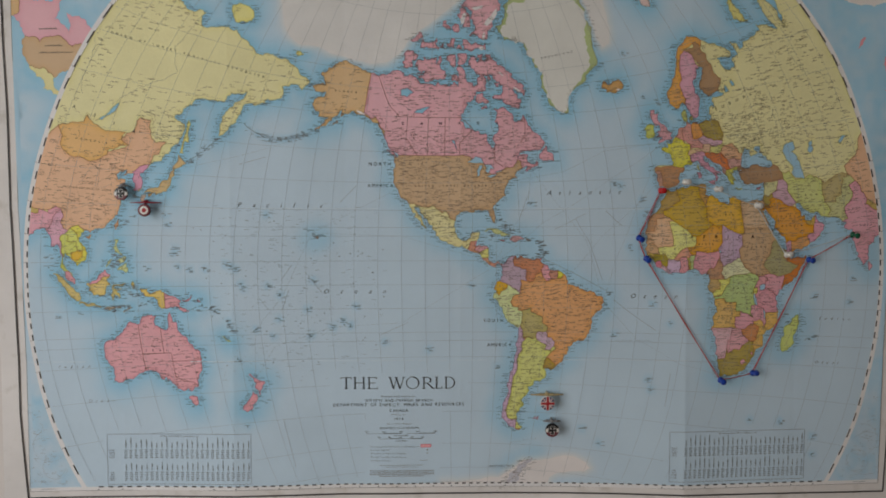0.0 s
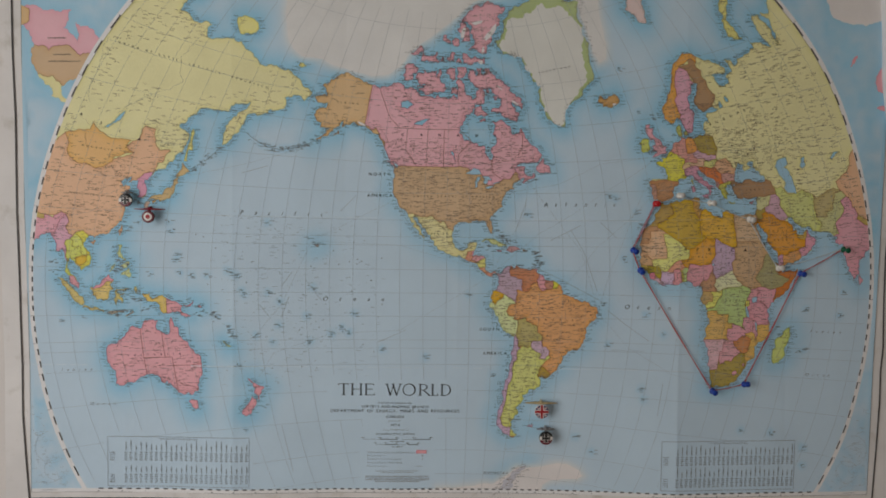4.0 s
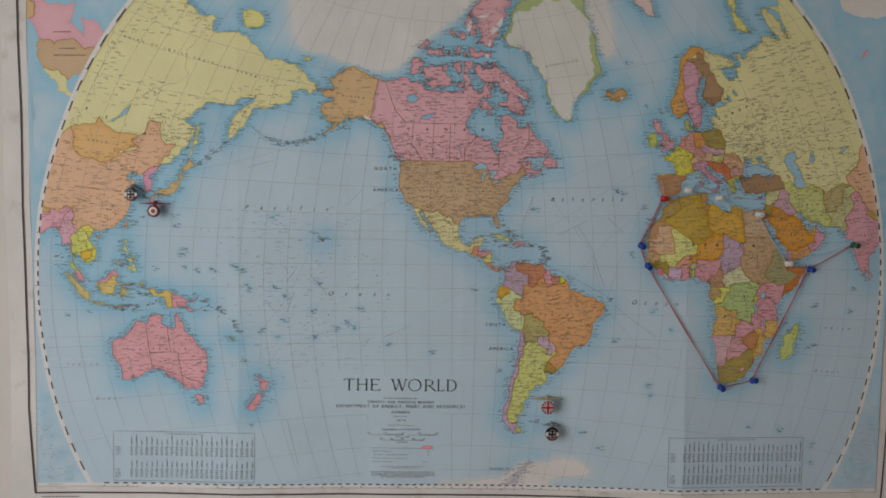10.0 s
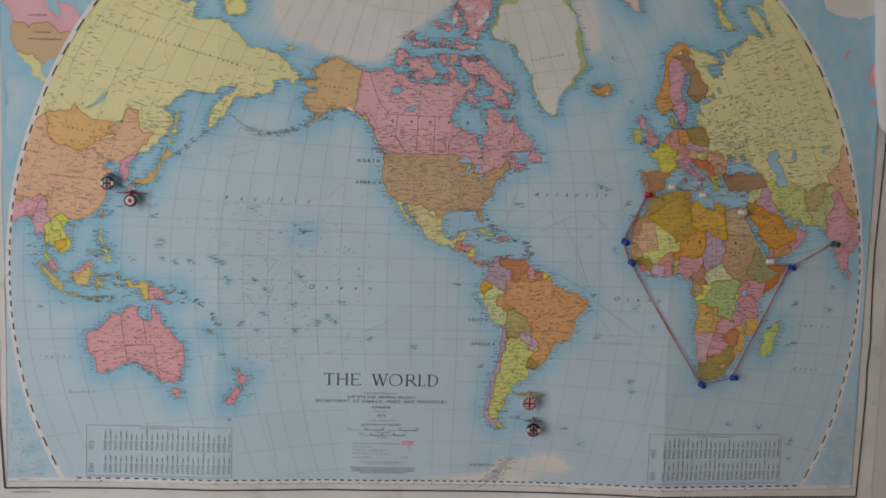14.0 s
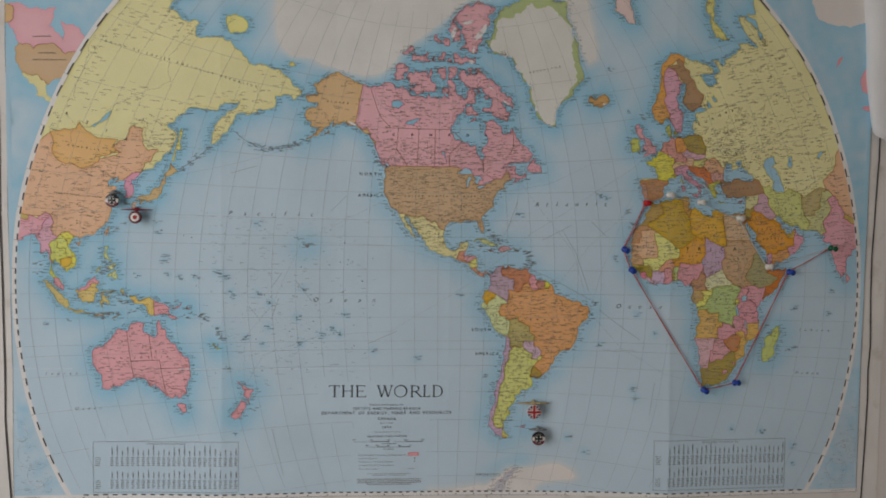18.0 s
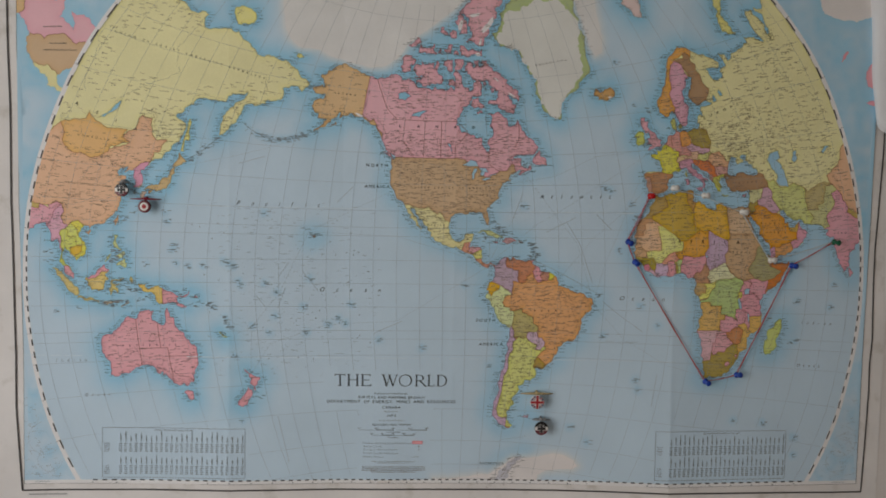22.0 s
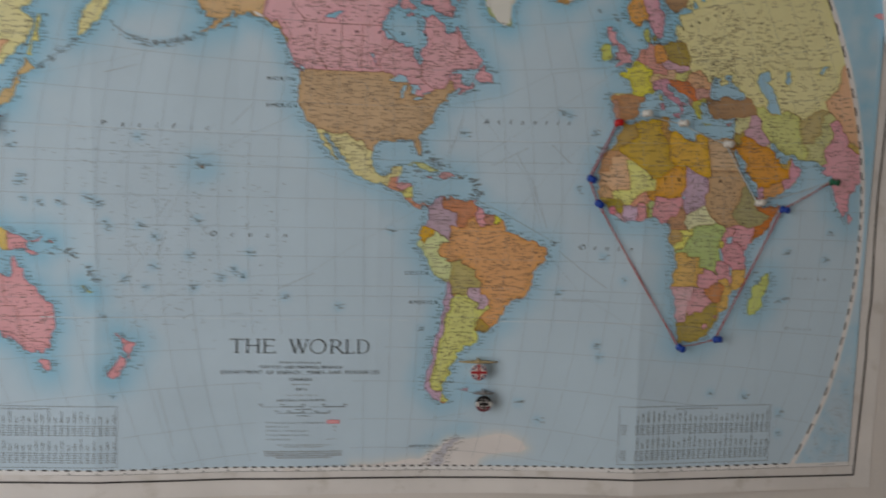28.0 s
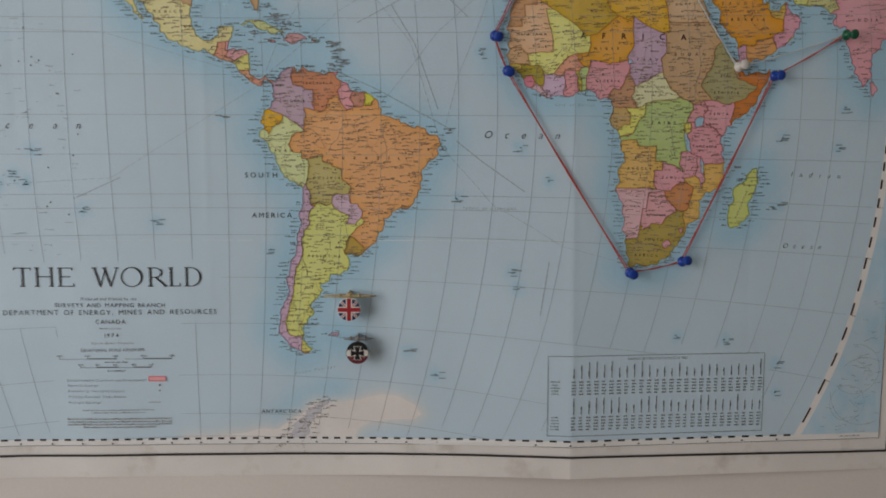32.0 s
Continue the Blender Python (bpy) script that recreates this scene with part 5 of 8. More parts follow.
RIVERS = (
    "-51,-0.5 -53,-1.8 -56,-2.4 -60,-3.2 -63,-3.8 -67,-2.8 -70,-4 -73.5,-4.3", "-60,-3.2 -61,-5.5 -63,-8 -64.5,-10", "-48.8,-1.5 -49.6,-5 -48.5,-8 -48.5,-12", "-58.4,-34 -58,-30 -58.8,-27.3 -57.5,-22 -57.7,-18",
    "31,31 31.2,29 32.6,26 31,23 33.5,19 32.5,15.6 31.8,9.5 31.5,5 32,2", "6,4.5 6.7,7.8 4,12 0,16 -3,16.7 -5.5,13.5 -9,11", "12.5,-6 15.5,-4 17.5,0 20,2 24,0.5 26,-5 27,-10", "36,-18.5 33,-16 30,-15.7 25.5,-17.8 23,-14",
    "-90,29.5 -91,32 -90,35 -89.2,37 -91,40 -93,45", "-89.2,37 -93,38.8 -96,41 -101,46 -108,47.5", "-135,69 -133,67 -126,64.5 -119,61.5", "73,66.5 66.5,64 69,60.5 76,60 82,56", "82.5,71 86,67 90,61 93,56", "126.5,73 123,67 129,63.5 120,60.5 107,55",
    "140.5,53 135,49 128,50 122,53", "121.5,31.5 115,30 110,31 104,28.8 99,28", "118.5,37.8 114,35 110.5,35 111,40 107,40.5 103,36", "46,46.5 48,50 49,55 44,56.2 38,56", "33,46.5 34.5,48.5 31,50.5", "29.5,45 22,44.5 19,47 12,48.7",
    "67.5,24 70,28.5 74,34.5 80,31", "88,22.5 84,25.6 79,27.5 78,30",
)
STATE_LINES = (
    "-124,60 -110,60 -94.8,60", "-120,60 -120,54 -118,52.5 -114.5,49", "-110,60 -110,49", "-102,60 -102,49", "-94.8,60 -89,57", "-95.2,52.8 -95.2,49", "-95.2,52.8 -89,57", "-124,60 -129,62.5 -132,65 -136.5,68.9", "-79.5,51.5 -79.5,47.2 -76,45.4", "-67,52.5 -64.5,55 -64,58 -64.5,60.3",
    "129,-15 129,-31.6", "138,-16.6 138,-26", "129,-26 138,-26 141,-26", "141,-26 141,-38", "141,-29 149,-29 153.5,-28.3", "141,-34 144,-35.8 148,-36.2 150,-37.5",
)
SHIP_ROUTES = (
    "-157.9,21.3 -140,30 -123,37.5", "-165,54 -178,50 165,46 145,42", "-79.5,8.8 -120,20 -157.9,21.3", "-79.7,8.3 -100,-4 -120,-16 -149.5,-17.5", "-149.5,-17.5 -175,-25 174.8,-36.8", "-157.9,21.3 -170,-5 178,-18 174.8,-36.8",
    "-34.5,-8 -20,-22 0,-31 17.5,-34", "-34.5,-8 -42,18 -63.5,44.5", "-79.9,9.4 -60,25 -30,40 -6,49", "-74,40.3 -50,43 -30,49 -7,50", "-63.5,44.5 -66,32 -75,20 -79.9,9.4", "-50,3 -35,20 -10,38", "-34.8,-7.8 -30,10 -20,30 -10,44",
)
ISLETS_PACIFIC = "178,-18 -172,-14 -175,-21 -149.5,-17.6 -139.5,-9 -142,-17 -145,-15 -157,2 -171,-4 173,1 174,-1 169,8 171,7 167,9 152,7 158,7 147,8 145,13.5 145.7,15 134.5,7.5 -90.5,-0.5 160,-9 162,-10.3 167,-16 168,-18 167,-14 -159,-21 -160,-10 -176,0 -155.5,20 -157,21 -159.5,22 -177.4,28 141,27 142,24 -109,-27 -79,-33.6 -128,-24 176.5,-44 169,-29 166.5,-51"
ISLETS_OTHER = "-61,16 -61,14.5 -61.3,13.2 -62,17 -63,18 -59.6,13.1 -61.7,12.1 -65,18.3 -66.5,18.2 -77.5,18.1 -78,26.5 -76,24 -74,22.5 -72,21.7 -68.5,12.1 -81.3,19.4 122,12 123,10.5 124.5,10.5 120,9.5 123,9 125,11.5 121,13 155,-6 157,-7.5 160,-9 162,-10.3 167,-15.5 168,-17.5 165,-21 127,-3 128,0.5 128.5,-3.3 126,-8.5 124,-8.6 120,-8.6 118,-8.6 116.5,-8.6 130.5,-3.8 134.5,-6 -28,38.5 -25.5,37.8 -16,28 -14,28.5 -24,16 -23.5,15 -17,33 -64.7,32.3 -77,24.5 -75.5,23.5 -74,22 -62,17 -61,14.5 -59.6,13.2 69.5,-49 57.5,-20.2 55.5,-21 55.5,-4.7 72,-7 73,3 -37,-54.3 -27,-58 -12,-37 -5.7,-16 -14,-8 -10,-40.3 -32.4,-3.8 -29.3,-20.5 -7,62 -8,71 -1.3,60.3 52,-46.5 38,-46.8 73,-53 43.5,-11.8 93,12 93.5,8 105.6,-10.5 96.8,-12"
ISLETS_CHAIN = "-166,53.8 -168,53.2 -170,52.8 -172,52.4 -174,52.1 -176,51.9 -178,51.8 178.5,51.7 176,52.2 173,52.8 147,44.5 149.5,46 152,47.3 154.5,49.3 156,50.5 129.5,28.3 128,26.5 124.5,24.5 126.5,33.4 122.5,-8.3 126,-8 131,-7.5 134.5,-6 128,-3.3 130.5,-3.2 120,-9.7 153.5,-9 151,-2.8"
# ---------------------------------------------------------------- helpers for meshes
from mathutils.geometry import delaunay_2d_cdt
from mathutils.kdtree import KDTree


def mesh_object(name, verts, faces, mats, parent=None, label="", indices=None, smooth=False):
    me = bpy.data.meshes.new(name)
    me.from_pydata(verts, [], faces)
    for m in mats if isinstance(mats, (list, tuple)) else [mats]:
        me.materials.append(m)
    if indices is not None:
        me.polygons.foreach_set("material_index", indices)
    if smooth:
        me.polygons.foreach_set("use_smooth", [True] * len(me.polygons))
    me.update()
    ob = new(name, me)
    if parent is not None:
        ob.parent = parent
    if label:
        tagged(ob, label)
    return ob


def part(name, bm, material, parent, label="", smooth=False):
    me = bpy.data.meshes.new(name)
    bm.to_mesh(me)
    bm.free()
    me.materials.append(material)
    if smooth:
        me.polygons.foreach_set("use_smooth", [True] * len(me.polygons))
    ob = new(name, me)
    ob.parent = parent
    if label:
        tagged(ob, label)
    return ob


def empty(name, at, label, category, group=""):
    ob = new(name)
    ob.location = at
    ob.empty_display_size = 0.02
    return tagged(ob, label, category, group)


def box(x0, x1, y0, y1, z0, z1, bevel=0.0):
    bm = bmesh.new()
    bmesh.ops.create_cube(bm, size=1.0)
    for v in bm.verts:
        v.co = Vector(((x0 + x1) / 2 + v.co.x * (x1 - x0), (y0 + y1) / 2 + v.co.y * (y1 - y0), (z0 + z1) / 2 + v.co.z * (z1 - z0)))
    if bevel:
        bmesh.ops.bevel(bm, geom=bm.edges[:], offset=bevel, segments=2, affect="EDGES", profile=0.5)
    return bm


def pairs(text):
    return [tuple(float(c) for c in w.split(",")) for w in text.split()]


def crinkle(a, b, rough, step, out):
    """Midpoint displacement between two places on the sheet, the same from either end."""
    if (a[0], a[1]) > (b[0], b[1]):
        rev = []
        crinkle(b, a, rough, step, rev)
        out.extend(reversed(rev))
        return
    d = math.hypot(b[0] - a[0], b[1] - a[1])
    if d < step:
        return
    k = (int(abs(a[0] * 1e5)) * 7349 + int(abs(a[1] * 1e5)) * 9151 + int(abs(b[0] * 1e5)) * 3571 + int(abs(b[1] * 1e5)) * 1223) % 10007
    r = ((k * 7919) % 2003) / 1001.5 - 1
    m = ((a[0] + b[0]) / 2 - (b[1] - a[1]) * r * rough, (a[1] + b[1]) / 2 + (b[0] - a[0]) * r * rough)
    crinkle(a, m, rough, step, out)
    out.append(m)
    crinkle(m, b, rough, step, out)


def cut_meridian(points, east):
    """Keep the part of a ring of degrees on one side of the cut meridian 85 E (longitudes run on past 180)."""
    edge, out = 85.0, []
    inside = (lambda p: p[0] <= edge) if east else (lambda p: p[0] >= edge)
    for p, q in zip(points, points[1:] + points[:1]):
        if inside(p):
            out.append(p)
        if inside(p) != inside(q):
            t = (edge - p[0]) / (q[0] - p[0])
            out.append((edge, p[1] + t * (q[1] - p[1])))
    return out


def shore(points, rough, step, side=0, closed=True):
    """A ring of degrees as a crinkled ring on the sheet."""
    ring = []
    last = points[1:] + points[:1] if closed else points[1:]
    for p, q in zip(points, last):
        straight = p[0] == q[0] or p[1] == q[1]
        n = max(1, int(max(abs(p[0] - q[0]), abs(p[1] - q[1])) / 4)) if straight else 1
        for i in range(n):
            a = geo(p[0] + (q[0] - p[0]) * i / n, p[1] + (q[1] - p[1]) * i / n, side)
            b = geo(p[0] + (q[0] - p[0]) * (i + 1) / n, p[1] + (q[1] - p[1]) * (i + 1) / n, side)
            ring.append(a)
            if not straight:
                crinkle(a, b, rough, step, ring)
    if not closed:
        ring.append(geo(points[-1][0], points[-1][1], side))
    return ring


def rings(text, rough, step):
    """One ring, or two where the cut meridian runs through it."""
    pts = pairs(text)
    if min(p[0] for p in pts) < 85 < max(p[0] for p in pts) and min(p[0] for p in pts) > -30:
        found = []
        for east in (True, False):
            r = cut_meridian(pts, east)
            if len(r) > 2:
                found.append(shore(r, rough, step, 1 if east else -1))
        return found
    return [shore(pts, rough, step)]


def area(ring):
    return sum(a[0] * b[1] - b[0] * a[1] for a, b in zip(ring, ring[1:] + ring[:1])) / 2


# ---------------------------------------------------------------- the map: partition of the printed area
wall_map = empty("wall_map", (0, 0, LIFT), "large creased paper world map hanging on the cream wall", "map")
wall_map.location = (0, 0, 0)

TONE_SSR, TONE_BRAZIL = (194, 183, 127), (199, 131, 76)
FACES, KIND = [], []        # ring, (what it is, key)


def add_ring(ring, kind):
    if abs(area(ring)) > 2e-7:
        FACES.append(ring if area(ring) > 0 else ring[::-1])
        KIND.append(kind)


BOTTOM = -0.2725
CORNERS = (-0.5755, 0.5795, -0.2775, 0.455)
rim = [stretched(RIM * math.cos(a), RIM * math.sin(a)) for a in (2 * math.pi * i / 360 for i in range(360))]
rim_out = [stretched((RIM + 0.006) * math.cos(a), (RIM + 0.006) * math.sin(a)) for a in (2 * math.pi * i / 360 for i in range(360))]
x0, x1, z0, z1 = CORNERS
add_ring([(x0, z0), (x1, z0), (x1, z1), (x0, z1)], ("frame", 0))
add_ring(rim_out, ("white_band", 0))
add_ring(rim, ("globe", 0))

CONTINENTS = {
    "North America": " ".join((NA_ARCTIC, NA_HUDSON, NA_ATLANTIC, NA_GULF, NA_ISTHMUS, NA_PACIFIC, NA_BERING)),
    "South America": " ".join((SA_NORTH, SA_EAST, SA_WEST)),
    "Africa": " ".join((AF_EAST, AF_WEST, AF_NORTH)),
    "Eurasia": " ".join((EU_LEVANT, EU_MEDITERRANEAN, EU_WEST, EU_NORDIC, AS_ARCTIC, AS_FAR_EAST, AS_EAST, AS_SOUTH, AS_ARABIA)),
    "Borneo": "109,1.5 111.5,2.5 113.5,3.5 116,6 117,7 119,5.2 117.5,3.5 118.8,1 117.4,0.5 116.5,-3 114.5,-4 111.5,-3.4 110,-1.5",
    "New Guinea": "131,-0.8 134,-0.9 135,-3.3 138,-1.7 141,-2.6 144.5,-3.9 147.8,-6 147,-6.8 150.8,-10.3 147.5,-9.8 146,-8.3 143.5,-8.2 141,-9.1 138.5,-8.2 138,-5.5 133,-4 132.5,-2.8",
}
BASE = {"North America": ("Canada", PINK), "South America": ("Brazil", TONE_BRAZIL), "Africa": ("Sudan", (168, 131, 92)),
        "Eurasia": ("Soviet Union", TONE_SSR), "Borneo": ("Kalimantan", (186, 158, 86)), "New Guinea": ("West Irian", (190, 158, 80))}
OF = {"North America": [c[0] for c in AMERICAS], "South America": [c[0] for c in AMERICAS], "Africa": [c[0] for c in AFRICA_LANDS],
      "Eurasia": [c[0] for c in EUROPE_LANDS + ASIA_LANDS] + ["Egypt"], "Borneo": ["East Malaysia"], "New Guinea": ["Papua New Guinea"]}
TONES = {"Greenland": (141, 152, 100), "Greenland ice": (180, 176, 168), "Australia": ROSE, "pack ice": (180, 175, 171), "Antarctic ice": (188, 178, 174),
         "Antarctic Peninsula": (165, 160, 165)}
ORDER = {}
SAHARA = ("Mauritania", "Mali", "Algeria", "Libya", "Egypt", "Niger", "Chad", "Sudan", "Spanish Sahara", "Saudi Arabia")
COAST_RINGS, LAKE_RINGS, CORNER_RINGS = [], [], []
for name, text in CONTINENTS.items():
    TONES[BASE[name][0]] = BASE[name][1]
    for r in rings(text, 0.21, 0.0016):
        add_ring(r, ("land", name))
        COAST_RINGS.append(r)
for name, text in (("Australia", AUSTRALIA), ("Greenland", GREENLAND), ("Antarctic Peninsula", PENINSULA)):
    for r in rings(text, 0.20, 0.0016):
        add_ring(r, ("island", name))
        COAST_RINGS.append(r)
for name, tone, text in ISLANDS:
    TONES[name] = tone
    for r in rings(text, 0.30 if tone == PINK and pairs(text)[0][1] > 60 else 0.20, 0.0013):
        add_ring(r, ("island", name))
        COAST_RINGS.append(r)
for k, (name, tone, text) in enumerate(AMERICAS + AFRICA_LANDS + EUROPE_LANDS + ASIA_LANDS + OCEANIC_LANDS):
    TONES[name], ORDER[name] = tone, k
    for r in rings(text, 0.045 if name in SAHARA else 0.11, 0.0022):
        add_ring(r, ("country", name))
for text in LAKES:
    for r in rings(text, 0.12, 0.0015):
        add_ring(r, ("lake", 0))
        LAKE_RINGS.append(r)
add_ring(shore(pairs(GREENLAND_ICE), 0.26, 0.0016), ("ice", "Greenland ice"))
add_ring(shore(pairs(PACK_ICE), 0.05, 0.004), ("ice", "pack ice"))
add_ring(shore(pairs(EAST_ICE), 0.05, 0.004), ("ice", "pack ice"))
ring, fine = [(-0.024, -0.2713), (0.019, -0.2683), (0.053, -0.2646), (0.072, -0.2524), (0.0875, -0.2406), (0.114, -0.2398), (0.138, -0.235), (0.157, -0.236), (0.172, -0.2438), (0.1766, -0.2513), (0.169, -0.2562), (0.133, -0.2584), (0.122, -0.2648), (0.119, -0.276), (-0.024, -0.276)], []
for a, b in zip(ring, ring[1:] + ring[:1]):
    fine.append(a)
    crinkle(a, b, 0.07, 0.004, fine)
add_ring(fine, ("ice", "Antarctic ice"))

# the corners beyond the rim repeat a piece of North America and of the southern ocean
for name, text in (("Canada", "-150,70 -141,60 -133,57 -124,49 -95,49 -84,46.5 -79,43.3 -71,45 -60,46 -56,52 -64,60 -78,62 -77,56 -80,51.5 -85,55.3 -94,58.8 -87,65 -82,69 -105,68.5 -125,70"),
                   ("United States", "-124,49 -95,49 -84,46.5 -79,43.3 -71,45 -67,44.8 -74,40.5 -76,35 -81,31 -80.5,25.5 -84,30 -90,29.5 -97,26 -106,31.8 -117,32.5 -124,40"),
                   ("Mexico", "-117,32.5 -106,31.8 -97,26 -97.5,21 -94,18 -90,21 -88,17 -95,16 -105,20 -112,29"),
                   ("Alaska", "-166,68 -150,71 -141,69.6 -141,60 -152,59.5 -163,55 -160,60 -166,62")):
    ring = []
    for lo, la in pairs(text):
        f = 1 - (la - 40) * 0.012
        ring.append((-0.5262 + (lo + 98) * 0.00142 * f, 0.322 + (la - 49) * 0.00228))
    fine = []
    for a, b in zip(ring, ring[1:] + ring[:1]):
        fine.append(a)
        crinkle(a, b, 0.2, 0.0018, fine)
    add_ring(fine, ("corner", name))
    CORNER_RINGS.append(fine)
for name, ring in (("Antarctic ice", [(0.49, 0.40), (0.50, 0.378), (0.52, 0.372), (0.545, 0.368), (0.562, 0.374), (0.574, 0.39), (0.577, 0.44), (0.50, 0.44)]),
                   ("New Zealand South Island", [(0.5265, 0.314), (0.531, 0.318), (0.5355, 0.3275), (0.533, 0.3285), (0.528, 0.322)]),
                   ("Australia", [(0.577, 0.318), (0.568, 0.312), (0.562, 0.302), (0.5615, 0.292), (0.566, 0.281), (0.577, 0.276)]),
                   ("Tasmania", [(0.577, 0.262), (0.569, 0.262), (0.565, 0.259), (0.570, 0.2565), (0.577, 0.2555)])):
    fine = []
    for a, b in zip(ring, ring[1:] + ring[:1]):
        fine.append(a)
        crinkle(a, b, 0.12, 0.002, fine)
    add_ring(fine, ("corner", name))
    CORNER_RINGS.append(fine)

coords, edges = [], []


def add_line(points, closed):
    k = len(coords)
    coords.extend(Vector(q) for q in points)
    edges.extend((k + i, k + i + 1) for i in range(len(points) - 1))
    if closed:
        edges.append((k + len(points) - 1, k))


GRID = 0.0055
nx, nz = int((x1 - x0) / GRID), int((z1 - z0) / GRID)
for r in FACES:
    add_line(r, True)
for fx in [f + d for f in FOLDS_X for d in (-CREASE, 0, CREASE)]:
    add_line([(fx, z0 - 0.001 + (z1 - z0 + 0.002) * i / nz) for i in range(nz + 1)], False)
for fz in [f + d for f in FOLDS_Z for d in (-CREASE, 0, CREASE)] + [BOTTOM]:
    add_line([(x0 - 0.001 + (x1 - x0 + 0.002) * i / nx, fz) for i in range(nx + 1)], False)
for i in range(1, nx):
    for j in range(1, nz):
        coords.append(Vector((x0 + i * GRID + 0.0004 * math.sin(i * 12.9 + j * 7.1), z0 + j * GRID + 0.0004 * math.sin(i * 3.7 + j * 15.3))))
cv, ce, cf, _, _, _ = delaunay_2d_cdt(coords, edges, [], 0, 1e-7)
cf = [f for f in cf if len(f) == 3]
flat = np.array([(v.x, v.y) for v in cv])
mid = flat[np.array(cf)].mean(axis=1)
forig = [[] for _ in cf]
for k, r in enumerate(FACES):
    ring = np.array(r)
    near = np.nonzero((mid[:, 0] > ring[:, 0].min()) & (mid[:, 0] < ring[:, 0].max()) & (mid[:, 1] > ring[:, 1].min()) & (mid[:, 1] < ring[:, 1].max()))[0]
    if not len(near):
        continue
    px, pz, odd = mid[near, 0], mid[near, 1], np.zeros(len(near), bool)
    for (ax, az), (bx, bz) in zip(ring, np.roll(ring, -1, axis=0)):
        if az != bz:
            odd ^= ((az > pz) != (bz > pz)) & (px < (bx - ax) * (pz - az) / (bz - az) + ax)
    for i in near[odd]:
        forig[i].append(k)

ISLET_PLACES = [geo(*q) for t in (ISLETS_PACIFIC, ISLETS_OTHER, ISLETS_CHAIN) for q in pairs(t)]
coast_tree = KDTree(sum(len(r) for r in COAST_RINGS + LAKE_RINGS + CORNER_RINGS))
n = 0
for r in COAST_RINGS + LAKE_RINGS + CORNER_RINGS:
    for p in r:
        coast_tree.insert((p[0], p[1], 0), n)
        n += 1
coast_tree.balance()
ice_points = [p for r, k in zip(FACES, KIND) if k[0] == "ice" and k[1] != "Greenland ice" for a, b in zip(r, r[1:] + r[:1]) for p in (a, ((a[0] + b[0]) / 2, (a[1] + b[1]) / 2))]
ice_tree = KDTree(len(ice_points))
for k, p in enumerate(ice_points):
    ice_tree.insert((p[0], p[1], 0), k)
ice_tree.balance()
islet_tree = KDTree(len(ISLET_PLACES))
for k, q in enumerate(ISLET_PLACES):
    islet_tree.insert((q[0], q[1], 0), k)
islet_tree.balance()


def label_of(orig, c):
    kinds = [KIND[i] for i in orig]
    names = {k for k, _ in kinds}
    if "frame" not in names:
        return None
    if "globe" not in names or c[1] < BOTTOM:
        if "white_band" in names or c[1] < BOTTOM:
            return None
        for k, v in reversed(kinds):
            if k == "corner":
                return v
        return "corner sea"
    for k, v in kinds:
        if k == "ice" and v == "Greenland ice" and ("island", "Greenland") in kinds:
            return v
    for k, v in kinds:
        if k == "island" and v != "Antarctic Peninsula":
            return v
    lands = [v for k, v in kinds if k == "land"]
    if lands:
        if "lake" in names:
            return "sea"
        best = max((v for k, v in kinds if k == "country" and v in OF[lands[0]]), key=lambda v: ORDER[v], default=None)
        return best or BASE[lands[0]][0]
    for k, v in kinds:
        if k == "island":
            return v
    for k, v in kinds:
        if k == "ice":
            return v
    return "sea"


labels = []
for f, orig in zip(cf, forig):
    c = ((cv[f[0]].x + cv[f[1]].x + cv[f[2]].x) / 3, (cv[f[0]].y + cv[f[1]].y + cv[f[2]].y) / 3)
    labels.append(label_of(orig, c) if orig else None)

# crumbs left along the borders go to the neighbour they share most edge with
sides = {}
for k, f in enumerate(cf):
    for a, b in ((f[0], f[1]), (f[1], f[2]), (f[2], f[0])):
        sides.setdefault((min(a, b), max(a, b)), []).append(k)
touch = [[] for _ in cf]
for (a, b), ks in sides.items():
    if len(ks) == 2:
        w = float(np.hypot(*(flat[a] - flat[b])))
        touch[ks[0]].append((ks[1], w))
        touch[ks[1]].append((ks[0], w))
tri_pts = flat[np.array(cf)]
tri_area = np.abs((tri_pts[:, 1, 0] - tri_pts[:, 0, 0]) * (tri_pts[:, 2, 1] - tri_pts[:, 0, 1]) - (tri_pts[:, 2, 0] - tri_pts[:, 0, 0]) * (tri_pts[:, 1, 1] - tri_pts[:, 0, 1])) / 2


def regions():
    mark, found = [-1] * len(cf), []
    for k in range(len(cf)):
        if mark[k] >= 0:
            continue
        stack, members = [k], []
        mark[k] = len(found)
        while stack:
            i = stack.pop()
            members.append(i)
            for j, _ in touch[i]:
                if mark[j] < 0 and labels[j] == labels[i]:
                    mark[j] = mark[k]
                    stack.append(j)
        found.append(members)
    return mark, found


for _ in range(3):
    mark, found = regions()
    for members in found:
        if sum(tri_area[i] for i in members) < 4e-6 and not labels[members[0]] in {n for n, _, _ in ISLANDS}:
            votes = {}
            for i in members:
                for j, w in touch[i]:
                    if labels[j] != labels[i]:
                        votes[labels[j]] = votes.get(labels[j], 0) + w
            if votes:
                l = max(votes, key=votes.get)
                for i in members:
                    labels[i] = l
mark, found = regions()

